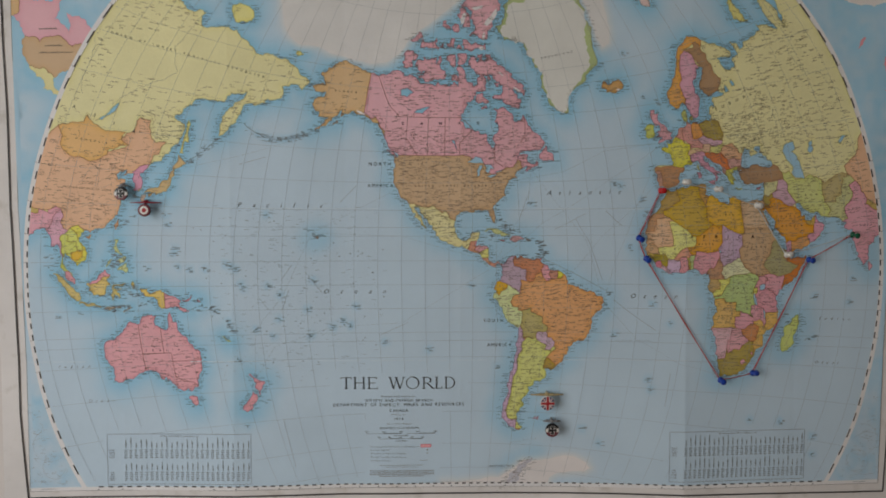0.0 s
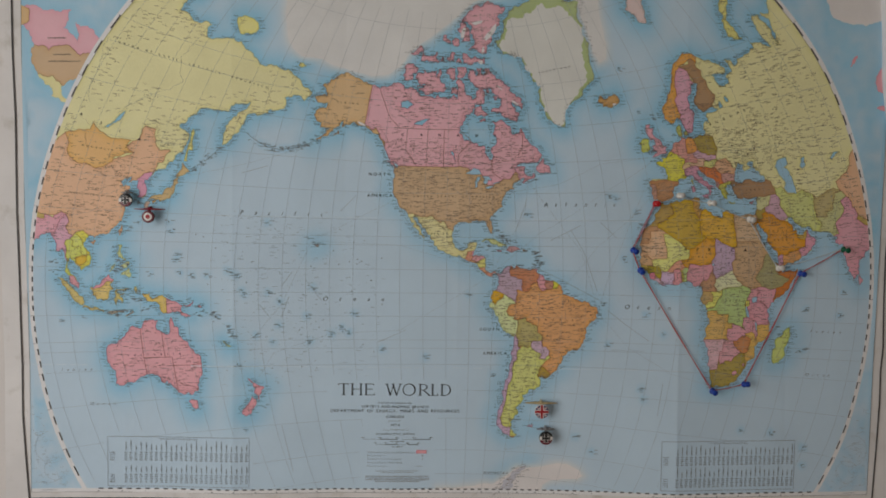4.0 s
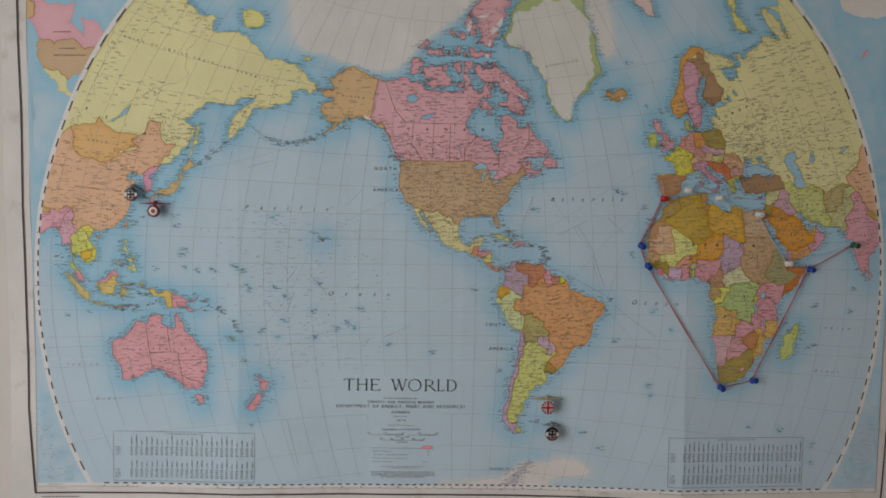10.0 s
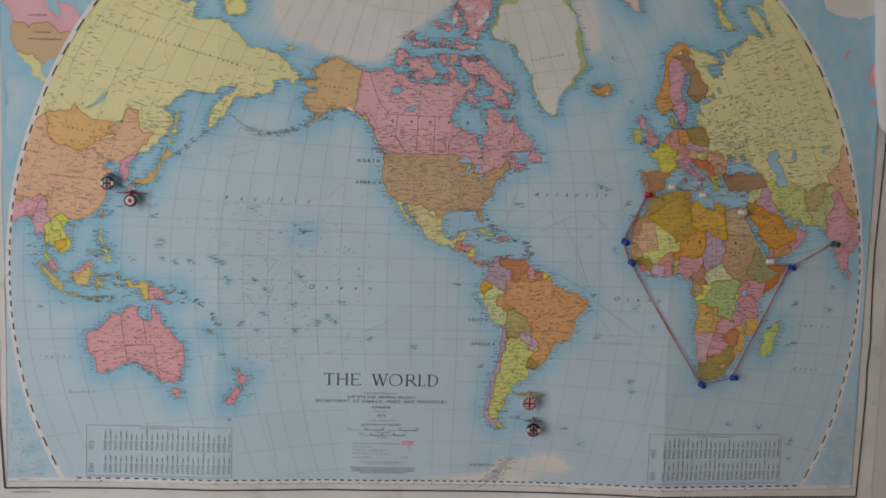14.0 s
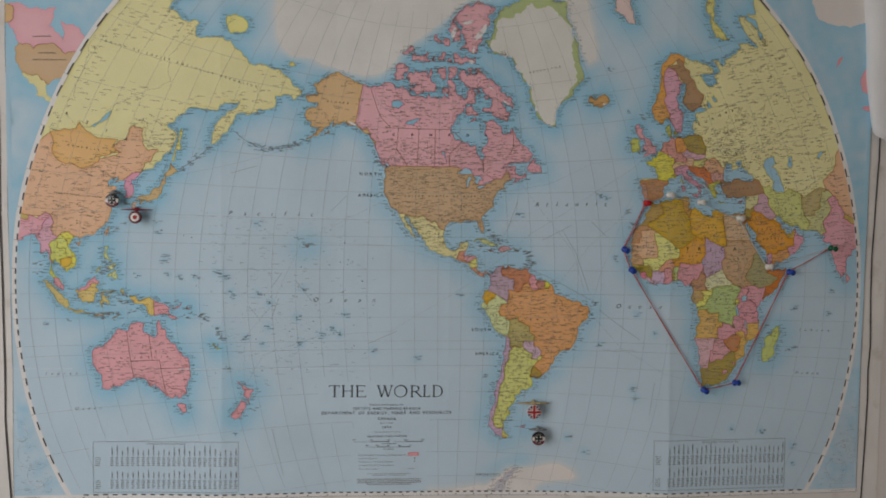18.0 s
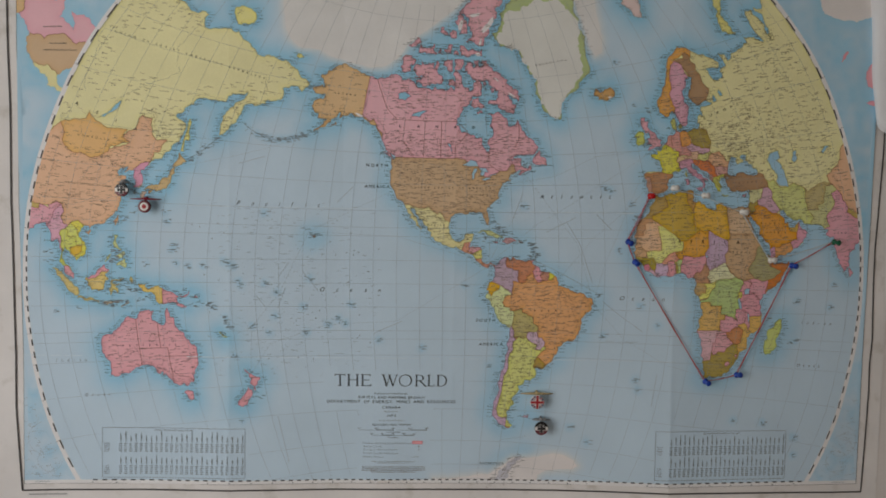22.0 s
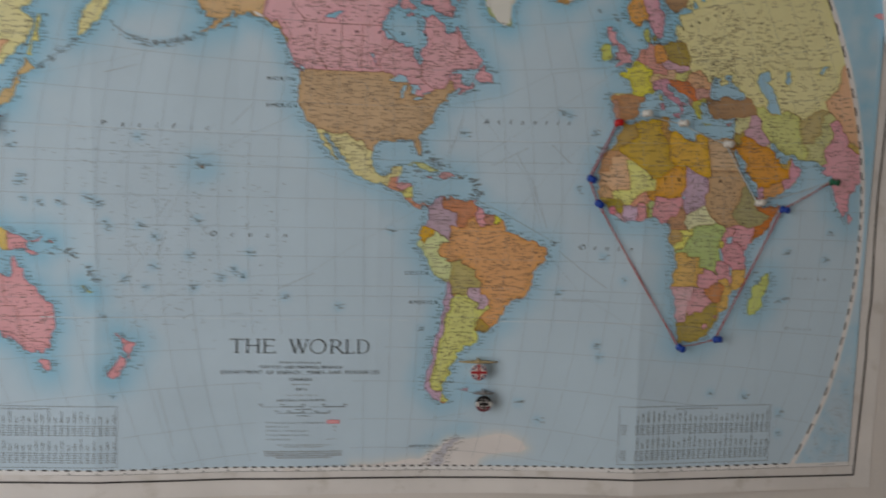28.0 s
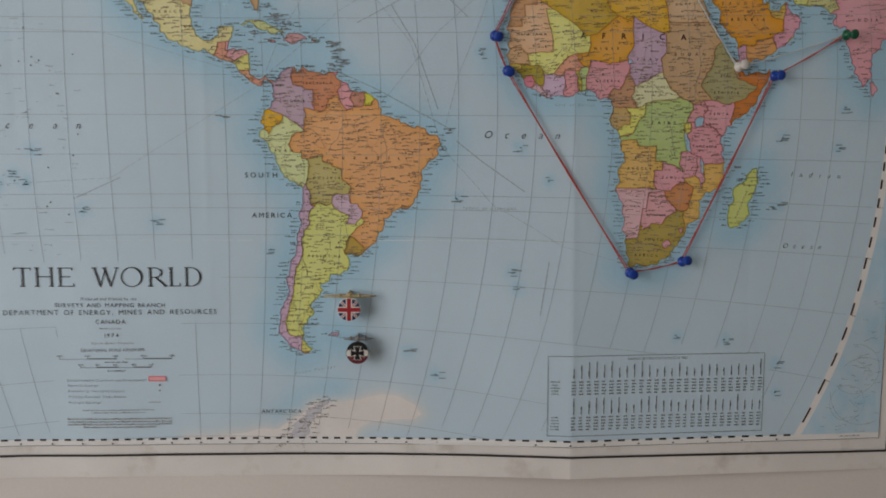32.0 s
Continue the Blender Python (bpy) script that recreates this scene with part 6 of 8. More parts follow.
# land boundaries: edges between different tints, with the triangle on either side
edge_of = {}
for f, l in zip(cf, labels):
    for a, b, c in ((f[0], f[1], f[2]), (f[1], f[2], f[0]), (f[2], f[0], f[1])):
        edge_of.setdefault((min(a, b), max(a, b)), []).append((l, c))
bound = [(k, v) for k, v in edge_of.items() if len(v) == 2 and v[0][0] != v[1][0] and v[0][0] and v[1][0]]
bound_tree = KDTree(2 * len(bound))
for k, ((a, b), _) in enumerate(bound):
    bound_tree.insert((cv[a].x, cv[a].y, 0), 2 * k)
    bound_tree.insert(((cv[a].x + cv[b].x) / 2, (cv[a].y + cv[b].y) / 2, 0), 2 * k + 1)
bound_tree.balance()

PRINT_LIFT = 0.0009
places = [place(v.x, v.y, PRINT_LIFT) for v in cv]
for members in found:
    l = labels[members[0]]
    if not l:
        continue
    faces = [cf[i] for i in members]
    used = sorted({i for f in faces for i in f})
    back = {i: k for k, i in enumerate(used)}
    # the sheet faces south: wind the triangles so
    tri = [(back[f[0]], back[f[1]], back[f[2]]) for f in faces]
    if "sea" in l:
        ob = mesh_object("printed_sea", [places[i] for i in used], tri, SEA, wall_map, "pale blue printed sea, darker along the coasts", smooth=True)
        tint, floe = [], []
        for i in used:
            d = coast_tree.find((cv[i].x, cv[i].y, 0))[2]
            e = islet_tree.find((cv[i].x, cv[i].y, 0))[2]
            floe.append(0.85 * math.exp(-(ice_tree.find((cv[i].x, cv[i].y, 0))[2] / 0.006) ** 1.4) if l == "sea" else 0.0)
            w = 0.5 + 0.5 * noise.noise((cv[i].x * 26, cv[i].y * 26, 3.0))
            cold = min(1.0, max(0.0, max((cv[i].y - 0.17) / 0.06, (-0.22 - cv[i].x) / 0.08)))
            shelf = (0.56 + 0.34 * cold) * math.exp(-(d / (0.013 + 0.014 * w)) ** (2.6 - cold))
            tint.append(max(shelf, 0.6 * math.exp(-(e / 0.005) ** 2)) if l == "sea" else max(0.8 * shelf, min(0.95, max(0.0, (0.42 if cv[i].y > 0 else 0.16) + 0.5 * noise.noise((cv[i].x * 24, cv[i].y * 24, 9.0)) + 0.45 * noise.noise((cv[i].x * 80, cv[i].y * 80, 2.0))))))
        at = ob.data.attributes.new("coast_tint", "FLOAT", "POINT")
        at.data.foreach_set("value", tint)
        at = ob.data.attributes.new("ice_tint", "FLOAT", "POINT")
        at.data.foreach_set("value", floe)
    else:
        kind = "printed_ice" if "ice" in l else "printed_country"
        ob = mesh_object(kind, [places[i] for i in used], tri, printed(TONES[l]), wall_map, "flat printed tint of " + l, smooth=True)
        at = ob.data.attributes.new("edge_tint", "FLOAT", "POINT")
        at.data.foreach_set("value", [0.0 if "ice" in l else math.exp(-(bound_tree.find((cv[i].x, cv[i].y, 0))[2] / 0.0045) ** 2) for i in used])

# the white band round the globe and the strip of degrees below it lie level with the tints
bare = [f for f, l, orig in zip(cf, labels, forig) if l is None and any(KIND[i][0] == "frame" for i in orig)]
used = sorted({i for f in bare for i in f})
back = {i: k for k, i in enumerate(used)}
mesh_object("white_band", [places[i] for i in used], [tuple(back[i] for i in f) for f in bare], surface("bare_band_paper", ink(186, 180, 177), 0.6, 0.02, 0.03, 1000.0, 11.0, 260.0, 0.12, 0.0005), wall_map, "white band round the printed globe", smooth=True)

# ---------------------------------------------------------------- printed lines
LINE_LIFT = 0.0013


def ribbon(points, width, verts, faces, lift=LINE_LIFT, step=0.006):
    """A flat printed stroke along a line on the sheet."""
    fine = [points[0]]
    for a, b in zip(points, points[1:]):
        k = max(1, int(math.hypot(b[0] - a[0], b[1] - a[1]) / step))
        fine += [(a[0] + (b[0] - a[0]) * i / k, a[1] + (b[1] - a[1]) * i / k) for i in range(1, k + 1)]
    base = len(verts)
    for i, p in enumerate(fine):
        a, b = fine[max(0, i - 1)], fine[min(len(fine) - 1, i + 1)]
        d = math.hypot(b[0] - a[0], b[1] - a[1]) or 1
        ox, oz = -(b[1] - a[1]) / d * width / 2, (b[0] - a[0]) / d * width / 2
        verts += [place(p[0] + ox, p[1] + oz, lift), place(p[0] - ox, p[1] - oz, lift)]
    faces += [(base + 2 * i, base + 2 * i + 1, base + 2 * i + 3, base + 2 * i + 2) for i in range(len(fine) - 1)]


def strokes(name, lines, width, material, label, kind="", lift=LINE_LIFT, parent=None):
    v, f = [], []
    for l in lines:
        if len(l) > 1:
            ribbon(l, width, v, f, lift)
    ob = mesh_object(name, v, f, material, parent or wall_map, label)
    if kind:
        tagged(ob, kind=kind)
    return ob


# shores and borders: a thin line, and along the land side a narrow band of the land's own colour
def print_tone(l):
    return ink(*(0.78 * c + 0.22 * g for c, g in zip(TONES[l], (176, 171, 166))))


def tinted(name, quads, material, label):
    """One mesh of printed strips, each with its own ink."""
    v, f, tint = [], [], []
    for corners, c in quads:
        f.append(tuple(range(len(v), len(v) + 4)))
        v += corners
        tint += [x for _ in corners for x in (*c, 1.0)]
    ob = mesh_object(name, v, f, material, wall_map, label)
    at = ob.data.attributes.new("print_tint", "FLOAT_COLOR", "POINT")
    at.data.foreach_set("color", tint)
    return tagged(ob, kind="stuff")


def strip(p, q, u0, u1, nx_, nz_, lift):
    """Four corners of a strip beside an edge, from u0 to u1 along its normal."""
    return [place(p[0] + nx_ * u0, p[1] + nz_ * u0, lift), place(q[0] + nx_ * u0, q[1] + nz_ * u0, lift),
            place(q[0] + nx_ * u1, q[1] + nz_ * u1, lift), place(p[0] + nx_ * u1, p[1] + nz_ * u1, lift)]


border, bands, shores = [], [], []
BARE = ("Greenland", "Svalbard")
for k, ((a, b), two) in enumerate(bound):
    names = (two[0][0], two[1][0])
    if any("ice" in l for l in names):
        continue
    p, q = (cv[a].x, cv[a].y), (cv[b].x, cv[b].y)
    d = math.hypot(q[0] - p[0], q[1] - p[1])
    if d < 1e-7:
        continue
    nx_, nz_ = -(q[1] - p[1]) / d, (q[0] - p[0]) / d
    ex, ez = (q[0] - p[0]) / d * 0.00012, (q[1] - p[1]) / d * 0.00012
    p, q = (p[0] - ex, p[1] - ez), (q[0] + ex, q[1] + ez)
    for l, c in two:
        if l == "sea" or "sea" in l:
            continue
        s = 1 if (cv[c].x - p[0]) * nx_ + (cv[c].y - p[1]) * nz_ > 0 else -1
        tone = print_tone(l)
        if l not in BARE:
            bands.append((strip(p, q, 0.0, s * 0.0009, nx_, nz_, 0.00108 + 0.00001 * (k % 7)), fuller(tone, 1.2, 0.9)))
        if "sea" in names:
            dark = (COAST_TONE if l in BARE else fuller(tone, 1.3, 0.38))
            shores.append((strip(p, q, -0.00018, 0.00018, nx_, nz_, LINE_LIFT + 0.00001 * (k % 5)), dark))
    if not any("sea" in l or "corner" in l for l in names):
        border.append([p, q])
tinted("border_tint", bands, tint_print("border_tint_ink"), "narrow bands of fuller colour along the borders")
tinted("coastline", shores, tint_print("coastline_ink"), "thin printed shorelines in the colour of each land")
strokes("country_border", border, 0.00026, BORDER_INK, "thin red-brown printed borders", "stuff")
rng = random.Random(5)
fjords = []
for r in COAST_RINGS:
    sign = 1 if area(r) > 0 else -1
    for a, b in zip(r, r[1:] + r[:1]):
        d = math.hypot(b[0] - a[0], b[1] - a[1])
        rugged = (a[1] > 0.215 and (a[0] > 0.12 or -0.2 < a[0] < 0.09)) or (a[1] < -0.135 and 0.03 < a[0] < 0.09)
        if not d or rng.random() > (0.42 if rugged else 0.06) or math.hypot(*a) > 0.55:
            continue
        ox, oz = sign * (b[1] - a[1]) / d, -sign * (b[0] - a[0]) / d
        l, k = rng.choice((-1.0, -1.0, 0.6)) * rng.uniform(0.0010, 0.0036), rng.uniform(-0.8, 0.8)
        m = (a[0] + (ox + k * oz) * l * 0.5, a[1] + (oz - k * ox) * l * 0.5)
        fjords.append([a, m, (m[0] + (ox - k * oz) * l * 0.5, m[1] + (oz + k * ox) * l * 0.5)])
strokes("inlet_line", fjords, 0.0003, COAST_INK, "thin dark lines of inlets and reefs", "stuff")
strokes("country_border", border, 0.00042, BORDER_INK, "thin red-brown printed borders", "stuff")

TITLE_BOX, LEGEND_BOX = (-0.176, 0.010, -0.171, -0.121), (-0.127, -0.029, -0.268, -0.121)
TABLE_W, TABLE_E = (-0.473, -0.281, -0.2690, -0.2005), (0.2828, 0.4712, -0.2675, -0.1990)


def clear(p):
    inside = any(b[0] < p[0] < b[1] and b[2] < p[1] < b[3] for b in (TITLE_BOX, LEGEND_BOX, TABLE_W, TABLE_E))
    return not inside and p[1] > BOTTOM


def split_clear(line):
    run, out = [], []
    for p in line:
        if clear(p):
            run.append(p)
        else:
            out.append(run)
            run = []
    return [r for r in out + [run] if len(r) > 1]


grid_lines = []
for lon in range(-270, 90, 10):
    grid_lines += split_clear([geo(lon, la, 1 if lon > 0 else -1) for la in range(-74, 84, 2)])
for lat in [*range(-70, 90, 10), 23.45, -23.45, 66.55, -66.55]:
    grid_lines += split_clear([geo(lo, lat, 1 if lo > 0 else -1) for lo in range(-274, 86, 2)])
strokes("graticule", grid_lines, 0.00025, LINE_INK, "fine grey printed net of meridians and parallels", "stuff", 0.0012)


def run_of(text):
    pts, out = pairs(text), []
    for p, q in zip(pts, pts[1:]):
        dl = (q[0] - p[0] + 180) % 360 - 180
        out += [geo(p[0] + dl * i / 8, p[1] + (q[1] - p[1]) * i / 8) for i in range(8)]
    return out + [geo(*pts[-1])]


def dashed(line, on, off):
    """Cut a line into dashes."""
    out, run, left, drawing = [], [line[0]], on, True
    for a, b in zip(line, line[1:]):
        d, s = math.hypot(b[0] - a[0], b[1] - a[1]), 0.0
        while d - s > left:
            s += left
            p = (a[0] + (b[0] - a[0]) * s / d, a[1] + (b[1] - a[1]) * s / d)
            if drawing:
                out.append(run + [p])
            run, drawing = [p], not drawing
            left = on if drawing else off
        left -= d - s
        if drawing:
            run.append(b)
    return out


strokes("route_network", [d for t in SHIP_ROUTES for s in split_clear(run_of(t)) for d in dashed(s, 0.0048, 0.0014)], 0.00028, ROUTE_INK, "faint printed shipping routes", "stuff", 0.0012)
# bolder stretches of the trade routes, broken for their names
BOLD_ROUTES = [[(0.091, 0.125), (0.079, 0.092)], [(0.125, 0.074), (0.167, 0.096)], [(0.152, 0.088), (0.171, 0.058), (0.191, 0.003)], [(0.192, 0.099), (0.216, 0.077)],
               [(0.103, 0.038), (0.141, 0.021), (0.205, -0.013)], [(0.205, -0.020), (0.228, -0.038), (0.264, -0.063)], [(0.283, -0.120), (0.275, -0.169)],
               [(-0.290, 0.159), (-0.252, 0.170)], [(-0.159, 0.110), (-0.136, 0.133)], [(-0.238, 0.007), (-0.221, 0.031)], [(-0.238, -0.035), (-0.227, -0.004)],
               [(-0.206, 0.017), (-0.184, -0.011)], [(-0.267, -0.018), (-0.252, -0.037)], [(-0.106, -0.067), (-0.066, -0.049)], [(-0.237, -0.183), (-0.221, -0.249)]]
strokes("route_stretch", [d for r in BOLD_ROUTES for d in dashed(r, 0.0042, 0.0009)], 0.0006, ROUTE_INK, "bolder stretches of printed trade routes", "stuff", 0.00122)


def uncut(points):
    """Part a line of degrees where it meets the cut meridian."""
    out = [[points[0]]]
    for p, q in zip(points, points[1:]):
        if (p[0] < 85) != (q[0] < 85) and min(p[0], q[0]) > 0:
            out.append([])
        out[-1].append(q)
    return [r for r in out if len(r) > 1]


strokes("river_network", [shore(r, 0.14, 0.003, 0, False) for t in RIVERS for r in uncut(pairs(t))], 0.00024, RIVER_INK, "thin printed rivers", "stuff", 0.0012)
strokes("province_border", [shore(pairs(t), 0.03, 0.004, 0, False) for t in STATE_LINES], 0.00055, BORDER_INK, "thin red province borders", "stuff", 0.0012)

# light caught by the two folds across the oceans, painted as pale broken strokes
FOLD_LIGHT = surface("rubbed_sea_ink", (0.68, 0.80, 0.90), 0.6, 0.04, 0.06, bstr=0)
lit_runs = []
for fold, spans in ((0.1015, ((-0.36, -0.12), (0.10, 0.22))), (-0.1025, ((-0.575, -0.51), (-0.36, 0.03), (0.14, 0.29)))):
    for a, b in spans:
        t = a
        while t < b:
            d = rng.uniform(0.01, 0.05)
            lit_runs.append([(t + d * i / 6, fold + rng.uniform(-0.0002, 0.0002)) for i in range(7)])
            t += d + rng.choice((0.0, 0.0, 0.004, 0.012))
strokes("rubbed_fold", lit_runs, 0.0009, FOLD_LIGHT, "pale rubbed lines along the old folds", "stuff", 0.00118)

# ---------------------------------------------------------------- frame of the map
nx0, nx1, nz0, nz1 = NEAT
neat_v, neat_f = [], []
neat_path = [(nx0 - 0.004, nz1), (nx0 - 0.001, 0.2), (nx0 - 0.001, 0.0), (nx0 - 0.001, -0.17), (nx0 + 0.006, nz0), (-0.30, nz0 + 0.0005), (0.0, nz0), (0.303, nz0), (nx1 - 0.0022, nz0 - 0.003), (nx1 + 0.0003, -0.21), (nx1 + 0.0019, -0.143), (nx1 + 0.0009, -0.105),
             (nx1 + 0.0029, -0.070), (nx1 + 0.0004, 0.0), (nx1 - 0.0008, 0.058), (nx1 + 0.0014, 0.125), (nx1 + 0.004, 0.19), (nx1 + 0.004, nz1)]
for a, b in zip(neat_path, neat_path[1:]):
    ribbon([a, b], 0.0019, neat_v, neat_f)
mesh_object("border_rule", neat_v, neat_f, BLACK_INK, wall_map, "bold black rule round the map")


def inside_frame(p):
    return p[1] > BOTTOM and p[1] < 0.45


def foot(lon):
    """Where a meridian meets the lower edge of the map."""
    lo, hi = -80.0, -50.0
    for _ in range(30):
        m = (lo + hi) / 2
        if geo(lon, m)[1] > BOTTOM:
            hi = m
        else:
            lo = m
    return geo(lon, lo)[0]


def dash(points):
    v, f = [], []
    ribbon(points, 0.0016, v, f)
    mesh_object("dash", v, f, BLACK_INK, wall_map)


def rim_place(lat, side):
    p = geo(85, lat, side)
    r = math.hypot(*p)
    return (p[0] * (1 + 0.0011 / r), p[1] * (1 + 0.0011 / r))


for side in (-1, 1):
    for k in range(-68, 76, 4):
        seg = [rim_place(k + s, side) for s in (0, 0.5, 1.0, 1.5, 2.0)]
        if all(inside_frame(p) for p in seg):
            dash(seg)
for k in range(-270, 84, 4):
    a, b = foot(k), foot(k + 2)
    if abs(a) < 0.499 and abs(b) < 0.499 and a < b:
        dash([(a, BOTTOM), (b, BOTTOM)])
ticks = []
for side in (-1, 1):
    for k in range(-60, 80, 10):
        p = geo(85, k, side)
        r = math.hypot(*p)
        if inside_frame(p):
            ticks.append([p, (p[0] * (1 + 0.006 / r), p[1] * (1 + 0.006 / r))])
ticks.append([(x0, z0), (x1, z0)])
ticks.append([(x0, z0), (x0, z1)])
ticks.append([(x1, z0), (x1, z1)])
strokes("thin_rule", ticks, 0.0004, GREY_INK, "thin grey rules of the frame", "stuff")

# ---------------------------------------------------------------- paper
sx0, sx1, sz0, sz1 = SHEET
xs = sorted(set([sx0 + (sx1 - sx0) * i / 150 for i in range(151)] + [f + d for f in FOLDS_X for d in (-CREASE, 0, CREASE)]))
zs = sorted(set([sz0 + (sz1 - sz0) * i / 100 for i in range(101)] + [f + d for f in FOLDS_Z for d in (-CREASE, 0, CREASE)]))
pv = []
for front in (True, False):
    for z in zs:
        for x in xs:
            wob = 0.0012 * noise.noise((z * 9, 4.0, 0)) if x in (xs[0], xs[-1]) else 0
            p = place(x + wob, z, 0.0)
            pv.append(p if front else (p[0], p[1] + 0.0004, p[2]))
W, H = len(xs), len(zs)
pf = []
for j in range(H - 1):
    for i in range(W - 1):
        a = j * W + i
        pf.append((a, a + 1, a + W + 1, a + W))
        a += W * H
        pf.append((a, a + W, a + W + 1, a + 1))
loop = [i for i in range(W)] + [j * W + W - 1 for j in range(1, H)] + [(H - 1) * W + i for i in range(W - 2, -1, -1)] + [j * W for j in range(H - 2, 0, -1)]
first = len(pv)
pv += [pv[a] for a in loop] + [pv[a + W * H] for a in loop]
n = len(loop)
for a in range(n):
    b = (a + 1) % n
    pf.append((first + b, first + a, first + n + a, first + n + b))
mesh_object("paper_sheet", pv, pf, PAPER, wall_map, "off-white map paper with folds", smooth=True)

# ---------------------------------------------------------------- room
def wall(name, bm, mat, label):
    me = bpy.data.meshes.new(name)
    bm.to_mesh(me)
    bm.free()
    me.materials.append(mat)
    return tagged(new(name, me), label, "wall", kind="structure")


def joined(*boxes):
    bm = bmesh.new()
    for b in boxes:
        me = bpy.data.meshes.new("piece")
        b.to_mesh(me)
        b.free()
        bm.from_mesh(me)
        bpy.data.meshes.remove(me)
    return bm


wall("wall_north", box(WEST - 0.2, EAST + 0.2, 0.0, 0.2, 0, CEIL), WALL, "cream painted plaster wall behind the map")
wall("wall_south", box(WEST - 0.2, EAST + 0.2, SOUTH - 0.2, SOUTH, 0, CEIL), WALL, "plain cream painted wall")
wall("wall_east", box(EAST, EAST + 0.2, SOUTH, 0, 0, CEIL), WALL, "plain cream painted wall")
wall("wall_west", joined(box(WEST - 0.2, WEST, SOUTH, WIN_Y0, 0, CEIL), box(WEST - 0.2, WEST, WIN_Y1, 0, 0, CEIL),
                         box(WEST - 0.2, WEST, WIN_Y0, WIN_Y1, 0, WIN_Z0), box(WEST - 0.2, WEST, WIN_Y0, WIN_Y1, WIN_Z1, CEIL)), WALL, "plain cream painted wall with a window opening")
tagged(wall("floor", box(WEST - 0.2, EAST + 0.2, SOUTH - 0.2, 0.2, -0.15, 0), FLOOR, "brown wooden floor"), category="floor")
tagged(wall("ceiling", box(WEST - 0.2, EAST + 0.2, SOUTH - 0.2, 0.2, CEIL, CEIL + 0.15), CEILING, "white painted ceiling"), category="ceiling")
# ---------------------------------------------------------------- lettering
rng = random.Random(11)
TEXT_LIFT = 0.0016


GLYPHS, KEEP_CLEAR = {}, []


def glyphs(body, shear=0.0, thin=0.0):
    """Outline of one letter with its advance, one unit to the em."""
    if (body, shear, thin) in GLYPHS:
        return GLYPHS[body, shear, thin]
    cu = bpy.data.curves.new("glyphs", "FONT")
    cu.body, cu.size, cu.shear, cu.resolution_u, cu.offset = body, 1.0, shear, 3, -thin
    ob = new("glyphs", cu)
    dg = bpy.context.evaluated_depsgraph_get()
    me = ob.evaluated_get(dg).to_mesh()
    v = [(p.co.x, p.co.y) for p in me.vertices]
    f = [tuple(p.vertices) for p in me.polygons]
    ob.evaluated_get(dg).to_mesh_clear()
    bpy.data.objects.remove(ob)
    bpy.data.curves.remove(cu)
    lo, hi = min(x for x, _ in v), max(x for x, _ in v)
    GLYPHS[body, shear, thin] = ([(x - lo, y) for x, y in v], f, hi - lo)
    return GLYPHS[body, shear, thin]


def lettering(body, a, b, height, material=BLACK_INK, shear=0.0, parent=None, name="lettering", thin=0.006, wide=1.0):
    """Printed words from a to b along the sheet, the letters set apart to fill the way."""
    d = math.hypot(b[0] - a[0], b[1] - a[1])
    ux, uz = (b[0] - a[0]) / d, (b[1] - a[1]) / d
    k = height / 0.70
    widths = [0.30 if c == " " else glyphs(c, shear, thin)[2] * wide for c in body]
    natural = sum(widths) * k
    gap = (d - natural) / max(1, len(body) - 1)
    squeeze = 1.0
    if gap < 0.10 * k:
        gap = 0.10 * k
        squeeze = (d - gap * (len(body) - 1)) / natural
    verts, faces, s0 = [], [], 0.0
    for c, w in zip(body, widths):
        if c != " ":
            v, f, _ = glyphs(c, shear, thin)
            base = len(verts)
            for x, y in v:
                s, u = s0 + x * wide * k * squeeze, y * k
                verts.append(place(a[0] + ux * s - uz * u, a[1] + uz * s + ux * u, TEXT_LIFT))
            faces += [tuple(i + base for i in q) for q in f]
        s0 += w * k * squeeze + gap
    KEEP_CLEAR.append((min(a[0], b[0]) - 0.001, max(a[0], b[0]) + 0.001, min(a[1], b[1]) - 0.0012, max(a[1], b[1]) + height + 0.0012))
    return mesh_object(name, verts, faces, material, parent or wall_map, 'printed words "%s"' % body)


def uncrowded(x, z, l):
    return not any(x0 < x + l / 2 and x - l / 2 < x1 and z0 < z < z1 for x0, x1, z0, z1 in KEEP_CLEAR)


def bars(name, items, material, label, parent=None, kind="stuff"):
    """Plain bars for unreadable print: centre x, z, length, height, angle."""
    v, f = [], []
    for x, z, l, h, a in items:
        c, s, k = math.cos(a) / 2, math.sin(a) / 2, len(v)
        for du, dv in ((-1, -1), (1, -1), (1, 1), (-1, 1)):
            v.append(place(x + du * l * c - dv * h * s, z + du * l * s + dv * h * c, TEXT_LIFT))
        f.append((k, k + 1, k + 2, k + 3))
    ob = mesh_object(name, v, f, material, parent or wall_map, label)
    if kind:
        tagged(ob, kind=kind)
    return ob


